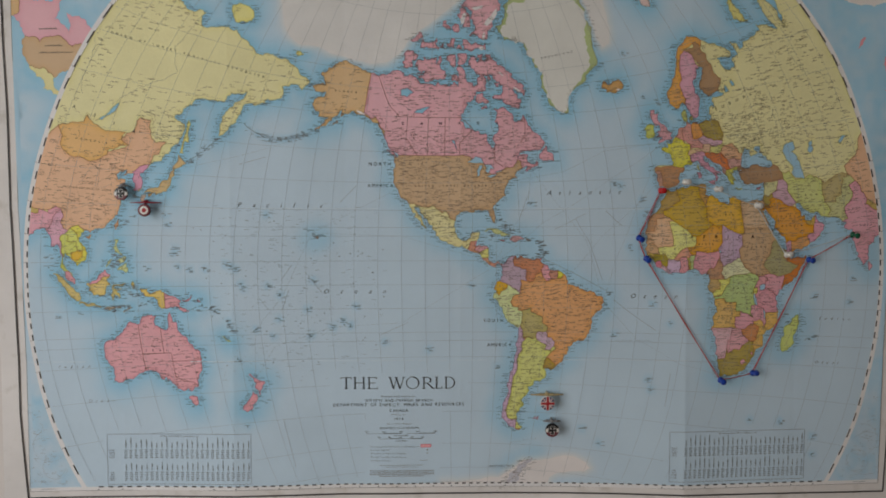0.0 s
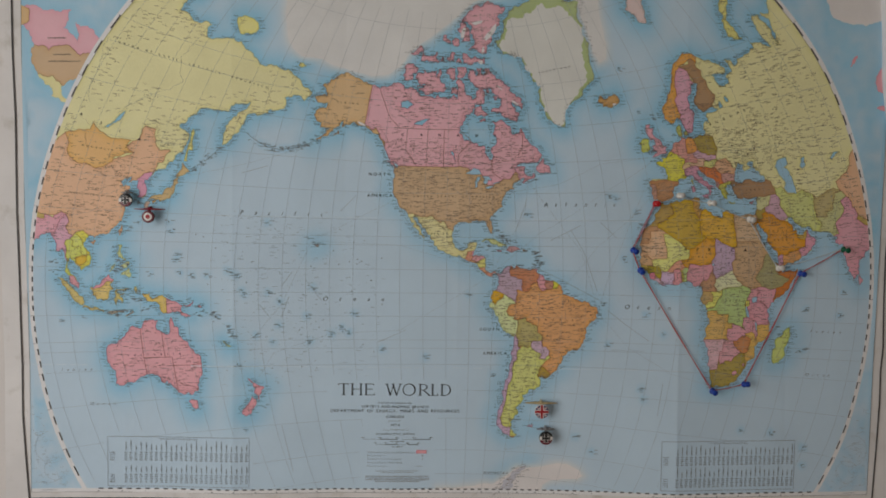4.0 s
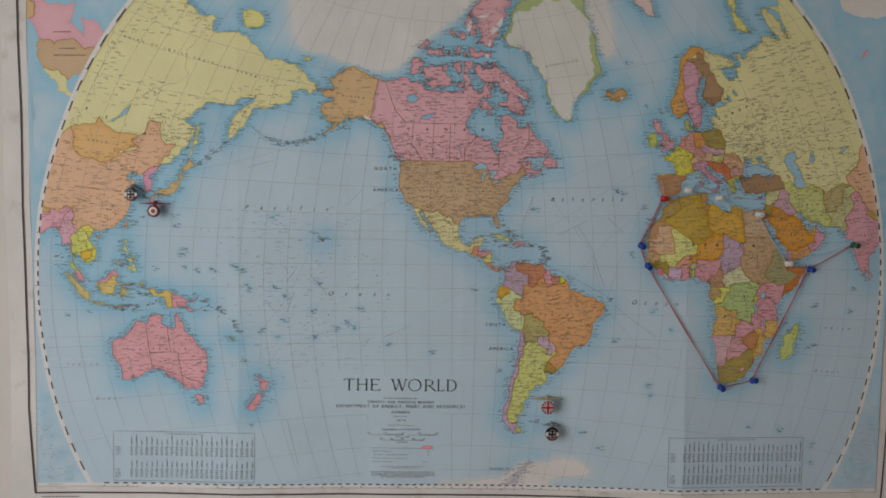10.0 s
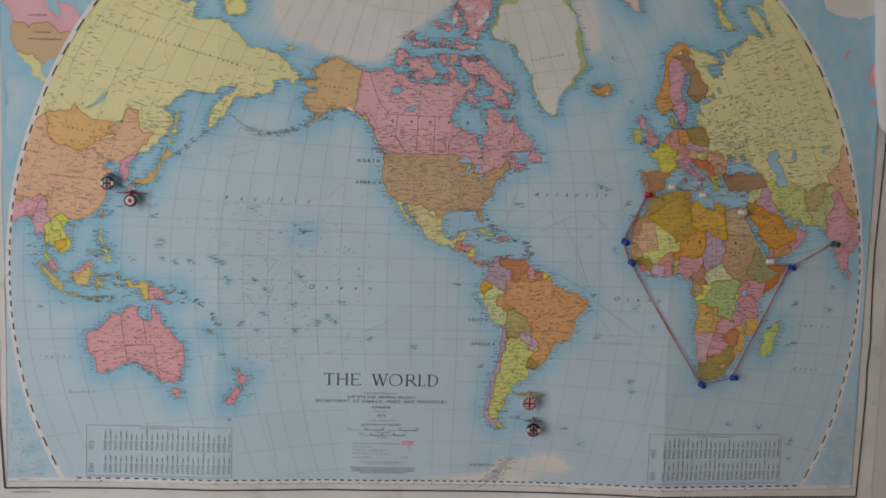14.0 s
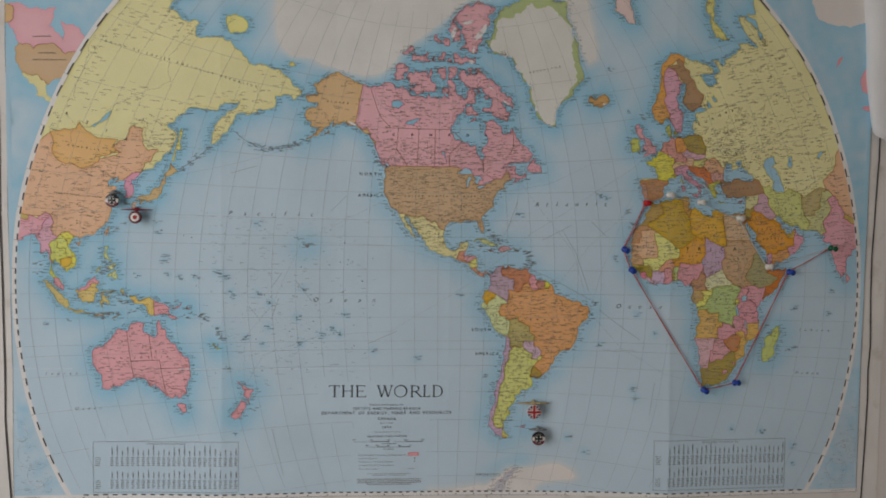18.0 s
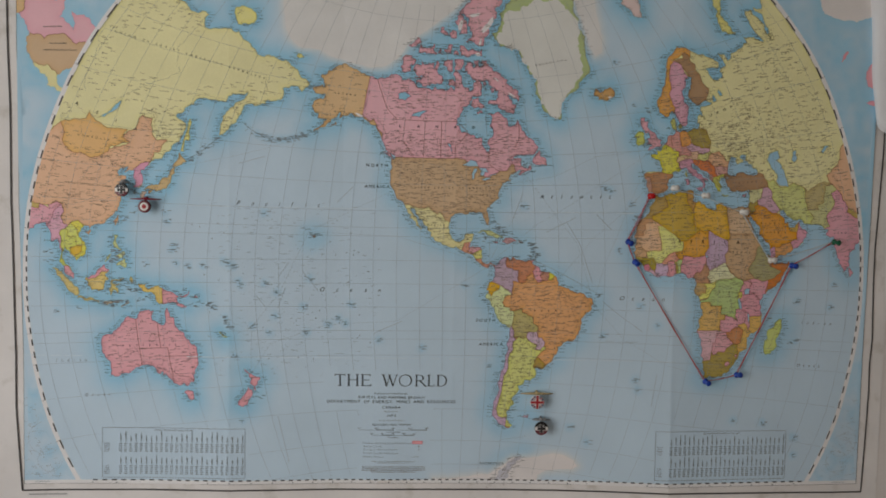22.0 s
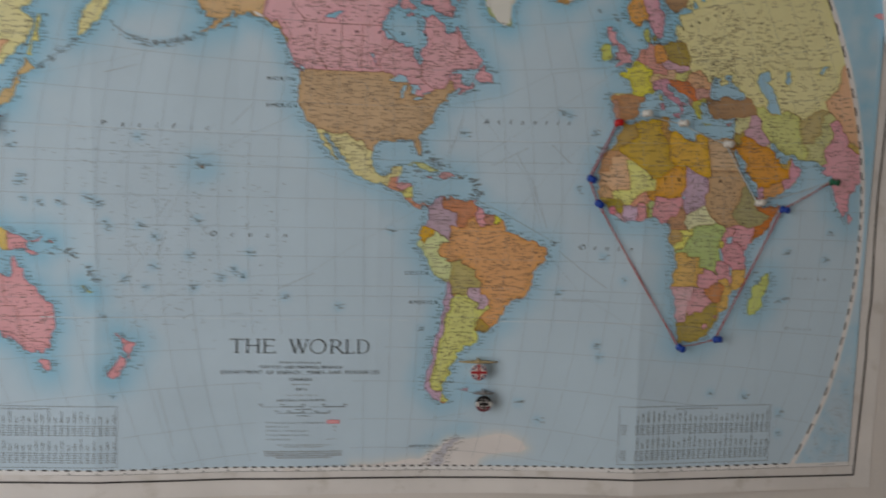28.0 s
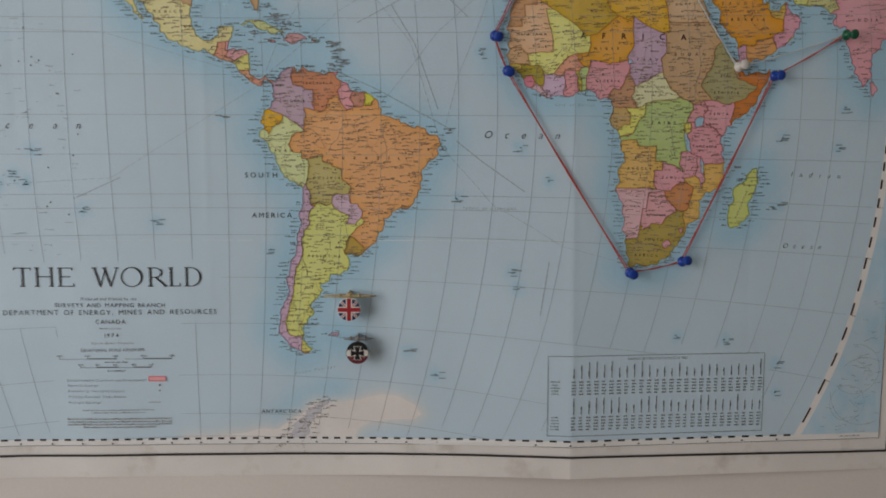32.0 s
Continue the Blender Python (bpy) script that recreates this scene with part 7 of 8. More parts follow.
# title in roman capitals: strokes of a letter as x0, y0, x1, y1, weight in a cell one high
ROMAN = {
    "T": (0.88, ((0.44, 0, 0.44, 1, 0.10), (0.02, 0.97, 0.86, 0.97, 0.05), (0.02, 0.86, 0.05, 1.0, 0.04), (0.86, 0.86, 0.83, 1.0, 0.04), (0.30, 0.02, 0.58, 0.02, 0.04))),
    "H": (0.98, ((0.14, 0, 0.14, 1, 0.10), (0.84, 0, 0.84, 1, 0.10), (0.14, 0.52, 0.84, 0.52, 0.045), (0.02, 0.02, 0.26, 0.02, 0.04), (0.72, 0.02, 0.96, 0.02, 0.04), (0.02, 0.98, 0.26, 0.98, 0.04), (0.72, 0.98, 0.96, 0.98, 0.04))),
    "E": (0.84, ((0.14, 0, 0.14, 1, 0.10), (0.02, 0.975, 0.76, 0.975, 0.05), (0.14, 0.52, 0.66, 0.52, 0.045), (0.02, 0.025, 0.82, 0.025, 0.05), (0.82, 0.02, 0.79, 0.17, 0.04), (0.76, 0.98, 0.74, 0.85, 0.04))),
    "W": (1.38, ((0.12, 1, 0.42, 0, 0.10), (0.42, 0, 0.69, 0.93, 0.045), (0.62, 1, 0.95, 0, 0.10), (0.95, 0, 1.26, 1, 0.045), (0, 0.98, 0.26, 0.98, 0.04), (0.52, 0.98, 0.76, 0.98, 0.04), (1.14, 0.98, 1.38, 0.98, 0.04))),
    "R": (0.98, ((0.14, 0, 0.14, 1, 0.10), (0.02, 0.975, 0.42, 0.975, 0.045), (0.14, 0.48, 0.45, 0.48, 0.045), (0.42, 0.48, 0.92, 0.0, 0.10), (0.42, 0.975, 0.64, 0.90, 0.06), (0.64, 0.90, 0.70, 0.74, 0.09), (0.70, 0.74, 0.64, 0.56, 0.09), (0.64, 0.56, 0.42, 0.48, 0.06), (0.02, 0.02, 0.28, 0.02, 0.04), (0.80, 0.02, 1.0, 0.02, 0.04))),
    "L": (0.68, ((0.14, 0, 0.14, 1, 0.10), (0.02, 0.98, 0.28, 0.98, 0.04), (0.02, 0.025, 0.64, 0.025, 0.05), (0.64, 0.02, 0.61, 0.18, 0.04))),
}


def stem(x0, z0, x1, z1, t, h, verts, faces):
    """A heavy stroke is engraved as a dark line with a hairline beside it; a light one stays single."""
    if t < 0.09 or abs(x1 - x0) > 0.5 * h:
        ribbon([(x0, z0), (x1, z1)], (0.085 if t > 0.09 else 0.044) * h, verts, faces, TEXT_LIFT)
        return
    ribbon([(x0 + 0.024 * h, z0), (x1 + 0.024 * h, z1)], 0.070 * h, verts, faces, TEXT_LIFT)
    ribbon([(x0 - 0.046 * h, z0), (x1 - 0.046 * h, z1)], 0.022 * h, verts, faces, TEXT_LIFT)


def roman(letter, x, z, h, wide, verts, faces):
    if letter in ROMAN:
        w, lines = ROMAN[letter]
        for a, b, c, d, t in lines:
            stem(x + a * wide / w, z + b * h, x + c * wide / w, z + d * h, t, h, verts, faces)
        return
    pts = []
    if letter == "O":
        n = 40
        ring = [(0.5 + 0.48 * math.cos(2 * math.pi * i / n), 0.5 + 0.5 * math.sin(2 * math.pi * i / n), 0.034 + 0.048 * max(0.0, math.cos(2 * math.pi * i / n - 0.5)) ** 1.5 + 0.02 * abs(math.cos(2 * math.pi * i / n))) for i in range(n + 1)]
    else:
        n = 24
        ring = [(0.40 + 0.54 * math.cos(math.pi * (0.5 - i / n)), 0.5 + 0.48 * math.sin(math.pi * (0.5 - i / n)), 0.034 + 0.055 * abs(math.cos(math.pi * (0.5 - i / n))) ** 1.5) for i in range(n + 1)]
        for a, b, c, d, t in ((0.14, 0, 0.14, 1, 0.10), (0.02, 0.98, 0.42, 0.98, 0.045), (0.02, 0.02, 0.42, 0.02, 0.045)):
            stem(x + a * wide, z + b * h, x + c * wide, z + d * h, t, h, verts, faces)
    for p, q in zip(ring, ring[1:]):
        ribbon([(x + p[0] * wide, z + p[1] * h), (x + q[0] * wide, z + q[1] * h)], (p[2] + q[2]) / 2 * h, verts, faces, TEXT_LIFT)


tv, tf = [], []
U = 0.0002098
for letter, left, right in (("T", 52, 122), ("H", 132, 210), ("E", 222, 290), ("W", 358, 466), ("O", 472, 554), ("R", 574, 652), ("L", 656, 706), ("D", 718, 786)):
    roman(letter, -0.1610 + (left - 52) * U, -0.1411, 0.0160, (right - left) * U, tv, tf)
mesh_object("title", tv, tf, BLACK_INK, wall_map, 'printed title "THE WORLD" in roman capitals')

lettering("Produced and Printed by the", (-0.1064, -0.1524), (-0.0608, -0.1526), 0.0024, GREY_INK, thin=0.0)
lettering("SURVEYS AND MAPPING BRANCH", (-0.1283, -0.1582), (-0.0376, -0.1586), 0.0034, BLACK_INK, wide=1.04, thin=0.006)
lettering("DEPARTMENT OF ENERGY, MINES AND RESOURCES", (-0.1709, -0.1650), (0.0049, -0.1645), 0.0042, BLACK_INK, wide=1.03, thin=0.010)
lettering("CANADA", (-0.0950, -0.1722), (-0.0705, -0.1724), 0.0034, BLACK_INK, wide=1.1)
lettering("1974", (-0.0880, -0.1838), (-0.0768, -0.1838), 0.0032, BLACK_INK, thin=0.0)
lettering("Van der Grinten Projection", (-0.0993, -0.1898), (-0.0646, -0.1896), 0.0018, NAME_INK)
lettering("EQUATORIAL SCALE 1:35,000,000", (-0.1085, -0.1962), (-0.0559, -0.1956), 0.0023, GREY_INK, thin=-0.004)
lettering("Commonwealth Countries and Dependencies", (-0.1214, -0.2217), (-0.0555, -0.2217), 0.0020, GREY_INK)
lettering("National Capitals", (-0.1207, -0.2262), (-0.0958, -0.2262), 0.0019, GREY_INK)
lettering("Provincial or Territorial Capitals", (-0.1205, -0.231), (-0.0743, -0.231), 0.0019, GREY_INK)
lettering("Principal Canadian Trade Routes", (-0.1202, -0.2359), (-0.0731, -0.2359), 0.0019, GREY_INK)
lettering("Principal Railways", (-0.1205, -0.2408), (-0.0936, -0.2408), 0.0019, GREY_INK)


def broken(items, low=0.0003, high=0.0005):
    """Print too small to read: runs of short blocks with the rhythm of words, standing on one line."""
    out = []
    for x, z, l, h, a in items:
        t, c, s_ = -l / 2, math.cos(a), math.sin(a)
        while t < l / 2:
            w, tall = rng.uniform(low, high), h * rng.choice((0.75, 0.8, 0.85, 0.9, 1.35))
            u, v = t + w / 2, (tall - h) / 2
            out.append((x + u * c - v * s_, z + u * s_ + v * c, w, tall, a))
            t += w + rng.choice((0.00016, 0.0002, 0.00022, 0.00022, 0.0007))
    return out


bars("fine_print", broken([(-0.083, -0.1765, 0.018, 0.0007, 0), (-0.0795, -0.2467, 0.059, 0.0006, 0), (-0.0795, -0.2489, 0.0445, 0.0006, 0)]
     + [(-0.079, -0.2543 - 0.0024 * i, (0.0868, 0.0868, 0.0868, 0.06)[i], 0.0011, 0) for i in range(4)])
     + [(-0.0445, -0.2253, 0.0015, 0.0015, 0), (-0.0445, -0.2301, 0.0013, 0.0010, 0), (-0.049, -0.2401, 0.010, 0.0003, 0)], NAME_INK, "small unreadable lines of print")
bars("scale_bar", [(-0.0803, -0.2027, 0.0926, 0.0003, 0), (-0.091, -0.2023, 0.024, 0.0008, 0), (-0.045, -0.2023, 0.023, 0.0008, 0), (-0.0802, -0.2099, 0.0588, 0.0003, 0), (-0.087, -0.2096, 0.018, 0.0008, 0), (-0.058, -0.2096, 0.014, 0.0008, 0)]
     + [(-0.1266 + 0.0232 * i, -0.2014, 0.0003, 0.0018, 0) for i in range(5)] + [(-0.1096 + 0.0147 * i, -0.2088, 0.0003, 0.0016, 0) for i in range(5)], GREY_INK, "black printed scale bars")
bars("scale_figures", broken([(-0.080, -0.2052, 0.018, 0.0009, 0), (-0.080, -0.2127, 0.014, 0.0009, 0)]
     + [(-0.1266 + 0.0232 * i, -0.1998, 0.0042, 0.0011, 0) for i in range(5)] + [(-0.1096 + 0.0147 * i, -0.2074, 0.0036, 0.0010, 0) for i in range(5)], 0.0004, 0.0008), GREY_INK, "tiny unreadable figures over the scale bars")
rv, rf = [], []
rx0, rx1, rz0, rz1 = -0.0531, -0.0394, -0.2214, -0.2178
ribbon([(rx0, rz0), (rx1, rz0), (rx1, rz1), (rx0, rz1), (rx0, rz0)], 0.0007, rv, rf, TEXT_LIFT + 0.0004)
legend = mesh_object("legend_box", rv, rf, surface("red_ink", ink(190, 88, 92), 0.55, bstr=0), wall_map, "small red legend box")
bars("legend_tint", [((rx0 + rx1) / 2, (rz0 + rz1) / 2, rx1 - rx0, rz1 - rz0, 0)], surface("pink_tint", ink(196, 138, 140), 0.55, bstr=0), "pale pink tint", legend, "")

for body, a, b, h, mat, shear in (
        ("Pacific", (-0.2925, 0.1035), (-0.182, 0.1025), 0.0058, BLACK_INK, 0.3), ("Ocean", (-0.1815, -0.0115), (-0.0996, -0.0115), 0.0058, BLACK_INK, 0.3),
        ("Atlantic", (0.1145, 0.1195), (0.212, 0.1212), 0.0058, BLACK_INK, 0.3), ("Ocean", (0.2285, -0.0178), (0.290, -0.0184), 0.0060, BLACK_INK, 0.3),
        ("Indian", (0.4880, -0.0485), (0.5310, -0.0500), 0.0040, BLACK_INK, 0.3), ("Ocean", (0.4845, -0.1090), (0.5180, -0.1103), 0.0040, BLACK_INK, 0.3),
        ("Indian", (-0.5335, -0.1112), (-0.4925, -0.1100), 0.0040, GREY_INK, 0.3), ("Ocean", (-0.4955, -0.1576), (-0.4620, -0.1568), 0.0040, GREY_INK, 0.3)):
    lettering(body, a, b, h, mat, shear, thin=0.012)
for body, a, b, h in (("NORTH", (-0.1212, 0.1580), (-0.0925, 0.1580), 0.0042), ("AMERICA", (-0.1229, 0.1297), (-0.0895, 0.1297), 0.0042), ("SOUTH", (0.0313, -0.0505), (0.0575, -0.0505), 0.0042),
                      ("AMERICA", (0.0362, -0.0837), (0.0690, -0.0837), 0.0042), ("ANTARCTICA", (0.0404, -0.2505), (0.0742, -0.2508), 0.0032)):
    lettering(body, a, b, h, BLACK_INK, thin=0.006)
for body, a, b, h, shear in (("Gulf of Guinea", (0.2856, 0.0084), (0.3176, 0.0083), 0.0020, 0.3), ("TROPIC OF CAPRICORN", (0.2111, -0.0765), (0.2550, -0.0769), 0.0019, 0.0),
                             ("Drake Passage", (0.0694, -0.2168), (0.1036, -0.2106), 0.0020, 0.3)):
    lettering(body, a, b, h, LINE_INK, shear)
lettering("CANADA", (-0.0780, 0.2114), (0.0489, 0.2119), 0.0034, thin=-0.01)
lettering("AFRICA", (0.3050, 0.0622), (0.3925, 0.0622), 0.0046, thin=-0.006)
lettering("MADAGASCAR", (0.4424, -0.0838), (0.4512, -0.0610), 0.0017, NAME_INK)


def geo_text(body, lon0, lat0, lon1, lat1, h, mat=BLACK_INK):
    lettering(body, geo(lon0, lat0), geo(lon1, lat1), h, mat, thin=0.0)


for body, lo0, la0, lo1, la1, h in (
        ("ASIA", 91, 53.0, 121, 49.6, 0.0040), ("EUROPE", 24, 56.5, 42, 58.5, 0.0034)):
    geo_text(body, lo0, la0, lo1, la1, h)
for body, lo0, la0, lo1, la1, h in (
        ("UNION OF SOVIET SOCIALIST REPUBLICS", 92, 66.5, 168, 65.6, 0.0026), ("UNITED STATES OF AMERICA", -115, 38.6, -79, 38.6, 0.0024), ("GREENLAND", -50.5, 72.2, -33, 72.6, 0.0024),
        ("MONGOLIA", 97, 46.6, 111, 46.4, 0.0024), ("BRAZIL", -60, -11.2, -45, -11.2, 0.0024), ("AUSTRALIA", 122, -25.2, 145, -25.2, 0.0026)):
    geo_text(body, lo0, la0, lo1, la1, h, BLACK_INK)
for body, lo0, la0, lo1, la1, h in (
        ("PEOPLE'S REPUBLIC OF CHINA", 97, 34.4, 117, 34.0, 0.0020), ("MAURITANIA", -14.5, 19.2, -7, 19.2, 0.0019), ("MALI", -5.2, 14.3, -0.5, 14.3, 0.0019), ("NIGER", 5, 16, 11.5, 16, 0.0019),
        ("CHAD", 16, 13.6, 21.5, 13.6, 0.0019), ("SUDAN", 26, 14.8, 34, 14.8, 0.0022), ("ETHIOPIA", 36.5, 6, 43, 6, 0.0019), ("ZAIRE", 20, -1.8, 26.5, -1.8, 0.0024), ("NIGERIA", 5.2, 8.4, 11.5, 8.4, 0.0019),
        ("LIBYA", 15, 26.5, 21, 26.5, 0.0021), ("ALGERIA", -1, 27.5, 6, 27.5, 0.0021), ("EGYPT", 27, 25.5, 32, 25.5, 0.0019), ("SAUDI", 39, 25.5, 47, 25.5, 0.0021), ("ARABIA", 41, 22.3, 50, 22.3, 0.0021),
        ("TANZANIA", 31.5, -7.4, 38, -7.4, 0.0019), ("ANGOLA", 14.5, -13, 21, -13, 0.0019), ("SOUTH", 22, -29, 27, -29, 0.0021), ("AFRICA", 20, -32.4, 26.5, -32.4, 0.0021), ("ZAMBIA", 24, -15, 30, -15, 0.0018),
        ("NAMIBIA", 14.7, -21.8, 19.2, -21.8, 0.0017), ("BOTSWANA", 21.3, -23.6, 26.5, -23.6, 0.0017), ("KENYA", 35.5, 0.8, 40.5, 0.8, 0.0018), ("BOLIVIA", -67.5, -16.2, -60.5, -16.2, 0.0019), ("PERU", -77.5, -9.4, -73, -9.4, 0.0020),
        ("ARGENTINA", -68.5, -35.2, -59.5, -35.2, 0.0019), ("COLOMBIA", -76, 3.2, -69.5, 3.2, 0.0018), ("VENEZUELA", -70, 7.7, -62.5, 7.7, 0.0018), ("MEXICO", -107, 24.5, -99.5, 24.5, 0.0020), ("IRAN", 51, 32, 58, 32, 0.0022),
        ("INDIA", 75, 22, 82, 22, 0.0024), ("TURKEY", 30, 38.6, 40, 38.8, 0.0020), ("ALASKA", -157, 65, -146, 65, 0.0022), ("CENTRAL AFRICAN", 16, 7.2, 25, 7.2, 0.0015), ("REPUBLIC", 18, 6, 23, 6, 0.0015)):
    geo_text(body, lo0, la0, lo1, la1, h * 1.1, BLACK_INK)

# ---------------------------------------------------------------- place names too small to read
coast_names = []
for r in COAST_RINGS:
    big = abs(area(r)) > 2e-4
    sign = 1 if area(r) > 0 else -1
    gap = 0.0
    for a, b in zip(r, r[1:] + r[:1]):
        d = math.hypot(b[0] - a[0], b[1] - a[1])
        gap -= d
        if gap > 0 or not d:
            continue
        gap = rng.uniform(0.0021, 0.0048)
        ox, oz = sign * (b[1] - a[1]) / d, -sign * (b[0] - a[0]) / d
        l = rng.choice((0.0034, 0.0045, 0.0056, 0.0068, 0.0082))
        side = 1 if ox > 0 else -1
        x, z = a[0] + side * (l / 2 + 0.0012) + ox * 0.0006, a[1] + oz * 0.0014
        if abs(ox) < 0.3 or z > 0.40 or not clear((x, z)) or math.hypot(x, z) > 0.55 or not uncrowded(x, z, l):
            continue
        coast_names.append((x, z, l, rng.uniform(0.0007, 0.00095), rng.uniform(-0.04, 0.04)))
for x, z, n in ((0.2738, 0.0188, 5), (0.2925, 0.0218, 2), (0.3095, 0.0212, 4)):
    coast_names += [(x + 0.0032 * i, z + rng.uniform(-0.001, 0.001), rng.uniform(0.004, 0.0068), 0.0007, 0.62) for i in range(n)]
bars("coast_lettering", broken(coast_names), GREY_INK, "tiny unreadable names along the coasts")

inland, dots, taken = [], [], set()
land_tris = [(f, l) for f, l in zip(cf, labels) if l and "sea" not in l and "ice" not in l and l not in ("Greenland", "Svalbard")]
weights = []
for f, l in land_tris:
    a, b, c = flat[f[0]], flat[f[1]], flat[f[2]]
    s = abs((b[0] - a[0]) * (c[1] - a[1]) - (c[0] - a[0]) * (b[1] - a[1])) / 2
    m = (a + b + c) / 3
    dense = 2.4 if (0.26 < m[0] < 0.40 and 0.12 < m[1] < 0.26) else 0.55 if (m[0] > 0.3 and m[1] > 0.25) else 1.0 if (m[0] > 0.4 and m[1] > 0.12) else 1.7 if (0.2 < m[0] < 0.5 and m[1] < 0.13) or (-0.1 < m[0] < 0.2 and -0.2 < m[1] < 0.2) else 0.9
    if m[1] > 0.235 and m[0] < -0.1:
        dense = 0.36
    weights.append(s * dense)
for f, l in rng.choices(land_tris, weights, k=13000):
    p, q = rng.random(), rng.random()
    if p + q > 1:
        p, q = 1 - p, 1 - q
    a, b, c = flat[f[0]], flat[f[1]], flat[f[2]]
    m = a + (b - a) * p + (c - a) * q
    if math.hypot(m[0], m[1]) > 0.565 or math.hypot(m[0], m[1]) > 0.55 and m[1] < 0:
        continue
    tilt = 0.22 * m[0] * m[1] / 0.16
    cell = (int(m[0] / 0.0055 + 500), int(m[1] / 0.0019 + 500))
    if cell in taken or not uncrowded(m[0], m[1], 0.003) or len(inland) > 5200:
        continue
    taken.add(cell)
    inland.append((m[0], m[1], rng.uniform(0.0030, 0.0075), rng.uniform(0.0006, 0.00085), tilt + rng.uniform(-0.05, 0.05)))
    if rng.random() < 0.35:
        dots.append((m[0] - 0.003, m[1] - 0.0008, 0.0007, 0.0007, 0.6))

bars("inland_lettering", broken(inland), NAME_INK, "tiny unreadable names of towns and provinces")
# railways from town to town within a country
stations = []
for f, l in rng.choices(land_tris, weights, k=760):
    m = flat[list(f)].mean(axis=0)
    if math.hypot(m[0], m[1]) < 0.555 and m[1] < 0.28:
        stations.append((m[0], m[1], l))
tree = KDTree(len(stations))
for k, q in enumerate(stations):
    tree.insert((q[0], q[1], 0), k)
tree.balance()
rails = []
for k, q in enumerate(stations):
    for _, j, d in tree.find_n((q[0], q[1], 0), 3)[1:]:
        r = stations[j]
        if 0.003 < d < 0.018 and r[2] == q[2] and not (r[0] == q[0] and r[1] == q[1]):
            way = [q[:2]]
            crinkle(q[:2], r[:2], 0.16, 0.002, way)
            rails.append(way + [r[:2]])
strokes("railway_network", rails, 0.0002, RAIL_INK, "hair-thin printed railways and provincial borders", "stuff", 0.0012)
bars("town_marking", dots, BLACK_INK, "tiny black dots of towns")
bars("islet_lettering", [(x + rng.uniform(-0.004, 0.006), z + rng.uniform(-0.004, 0.003), rng.uniform(0.003, 0.0065), 0.0007, 0) for x, z in ISLET_PLACES for _ in range(rng.choice((2, 3, 4, 5)))], RIVER_INK, "faint unreadable names of small islands")
lonely = []
while len(lonely) < 420:
    x, z = rng.uniform(-0.33, -0.10), rng.uniform(-0.13, 0.11)
    if rng.random() < 0.9 - abs(x + 0.24) * 5 and clear((x, z)) and coast_tree.find((x, z, 0))[2] > 0.012 and uncrowded(x, z, 0.004):
        lonely.append((x, z, rng.choice((0.0007, 0.0009, 0.003, 0.0045, 0.006)), rng.uniform(0.0005, 0.0007), rng.uniform(-0.1, 0.1)))
bars("atoll_lettering", broken(lonely), LINE_INK, "faint specks and unreadable names of atolls")
specks = []
while len(specks) < 46:
    x, z = rng.uniform(-0.36, -0.10), rng.uniform(-0.11, 0.09)
    if coast_tree.find((x, z, 0))[2] > 0.02 and clear((x, z)) and uncrowded(x, z, 0.004):
        specks.append((x, z, 0.0011, 0.0011, rng.uniform(0, 1.5)))
bars("atoll_marking", specks, GREY_INK, "small dark dots of atolls")
bars("islet_marking", [(x + rng.uniform(-0.0015, 0.0015), z + rng.uniform(-0.001, 0.001), rng.uniform(0.0008, 0.002), 0.0007, rng.uniform(-0.6, 0.6)) for x, z in ISLET_PLACES for _ in range(2)], GREY_INK, "tiny dark specks of islands")


# the Aleutian chain and other arcs of small islands, drawn as dark ragged dashes
arcs = []
for text in ("-161.5,55.4 -165,54.2 -168.5,53 -173,52.2 -178,51.7 177.5,52 173,52.9 167,54.6 165.5,55.4", "156.2,50.6 154,48.8 151,46.6 148,45 145.5,43.6"):
    for piece in dashed(run_of(text), 0.0032, 0.0011):
        arcs.append([(x + rng.uniform(-0.0005, 0.0005), z + rng.uniform(-0.0005, 0.0005)) for x, z in piece])
strokes("island_arc", arcs, 0.0007, RIVER_INK, "ragged dark dashes of island arcs", "stuff")
bars("arc_lettering", broken([(x + rng.uniform(-0.003, 0.004), z + rng.choice((-0.0035, 0.003)), rng.uniform(0.003, 0.0055), 0.0007, rng.uniform(-0.2, 0.2)) for (x, z), *_ in arcs]), GREY_INK, "tiny unreadable names along the island arcs")


# white ice caps on the arctic islands and coasts
GLACIER = surface("ice_cap_white", ink(186, 178, 176), 0.55, 0.03, 0.03, 1300.0, 17.0)
for x, z, long, short, turn in ((0.0023, 0.3470, 0.0080, 0.0035, 1.30), (0.0385, 0.3481, 0.0170, 0.0040, 0.95), (0.0210, 0.3617, 0.0090, 0.0030, 0.20), (0.0288, 0.3251, 0.0060, 0.0020, 1.40), (0.0264, 0.3098, 0.0040, 0.0025, 0.10), (0.0732, 0.2578, 0.0060, 0.0018, -0.50), (0.0520, 0.2775, 0.0050, 0.0012, -0.70), (-0.1316, 0.2268, 0.0070, 0.0016, -0.35), (0.2066, 0.2580, 0.0028, 0.0016, 0.30)):
    ring = []
    for k in range(14):
        a, r = 2 * math.pi * k / 14, rng.uniform(0.6, 1.1)
        u, v = long * math.cos(a) * r, short * math.sin(a) * r
        ring.append(place(x + u * math.cos(turn) - v * math.sin(turn), z + u * math.sin(turn) + v * math.cos(turn), 0.0014))
    mesh_object("ice_cap", ring + [place(x, z, 0.0014)], [(k, (k + 1) % 14, 14) for k in range(14)], GLACIER, wall_map)


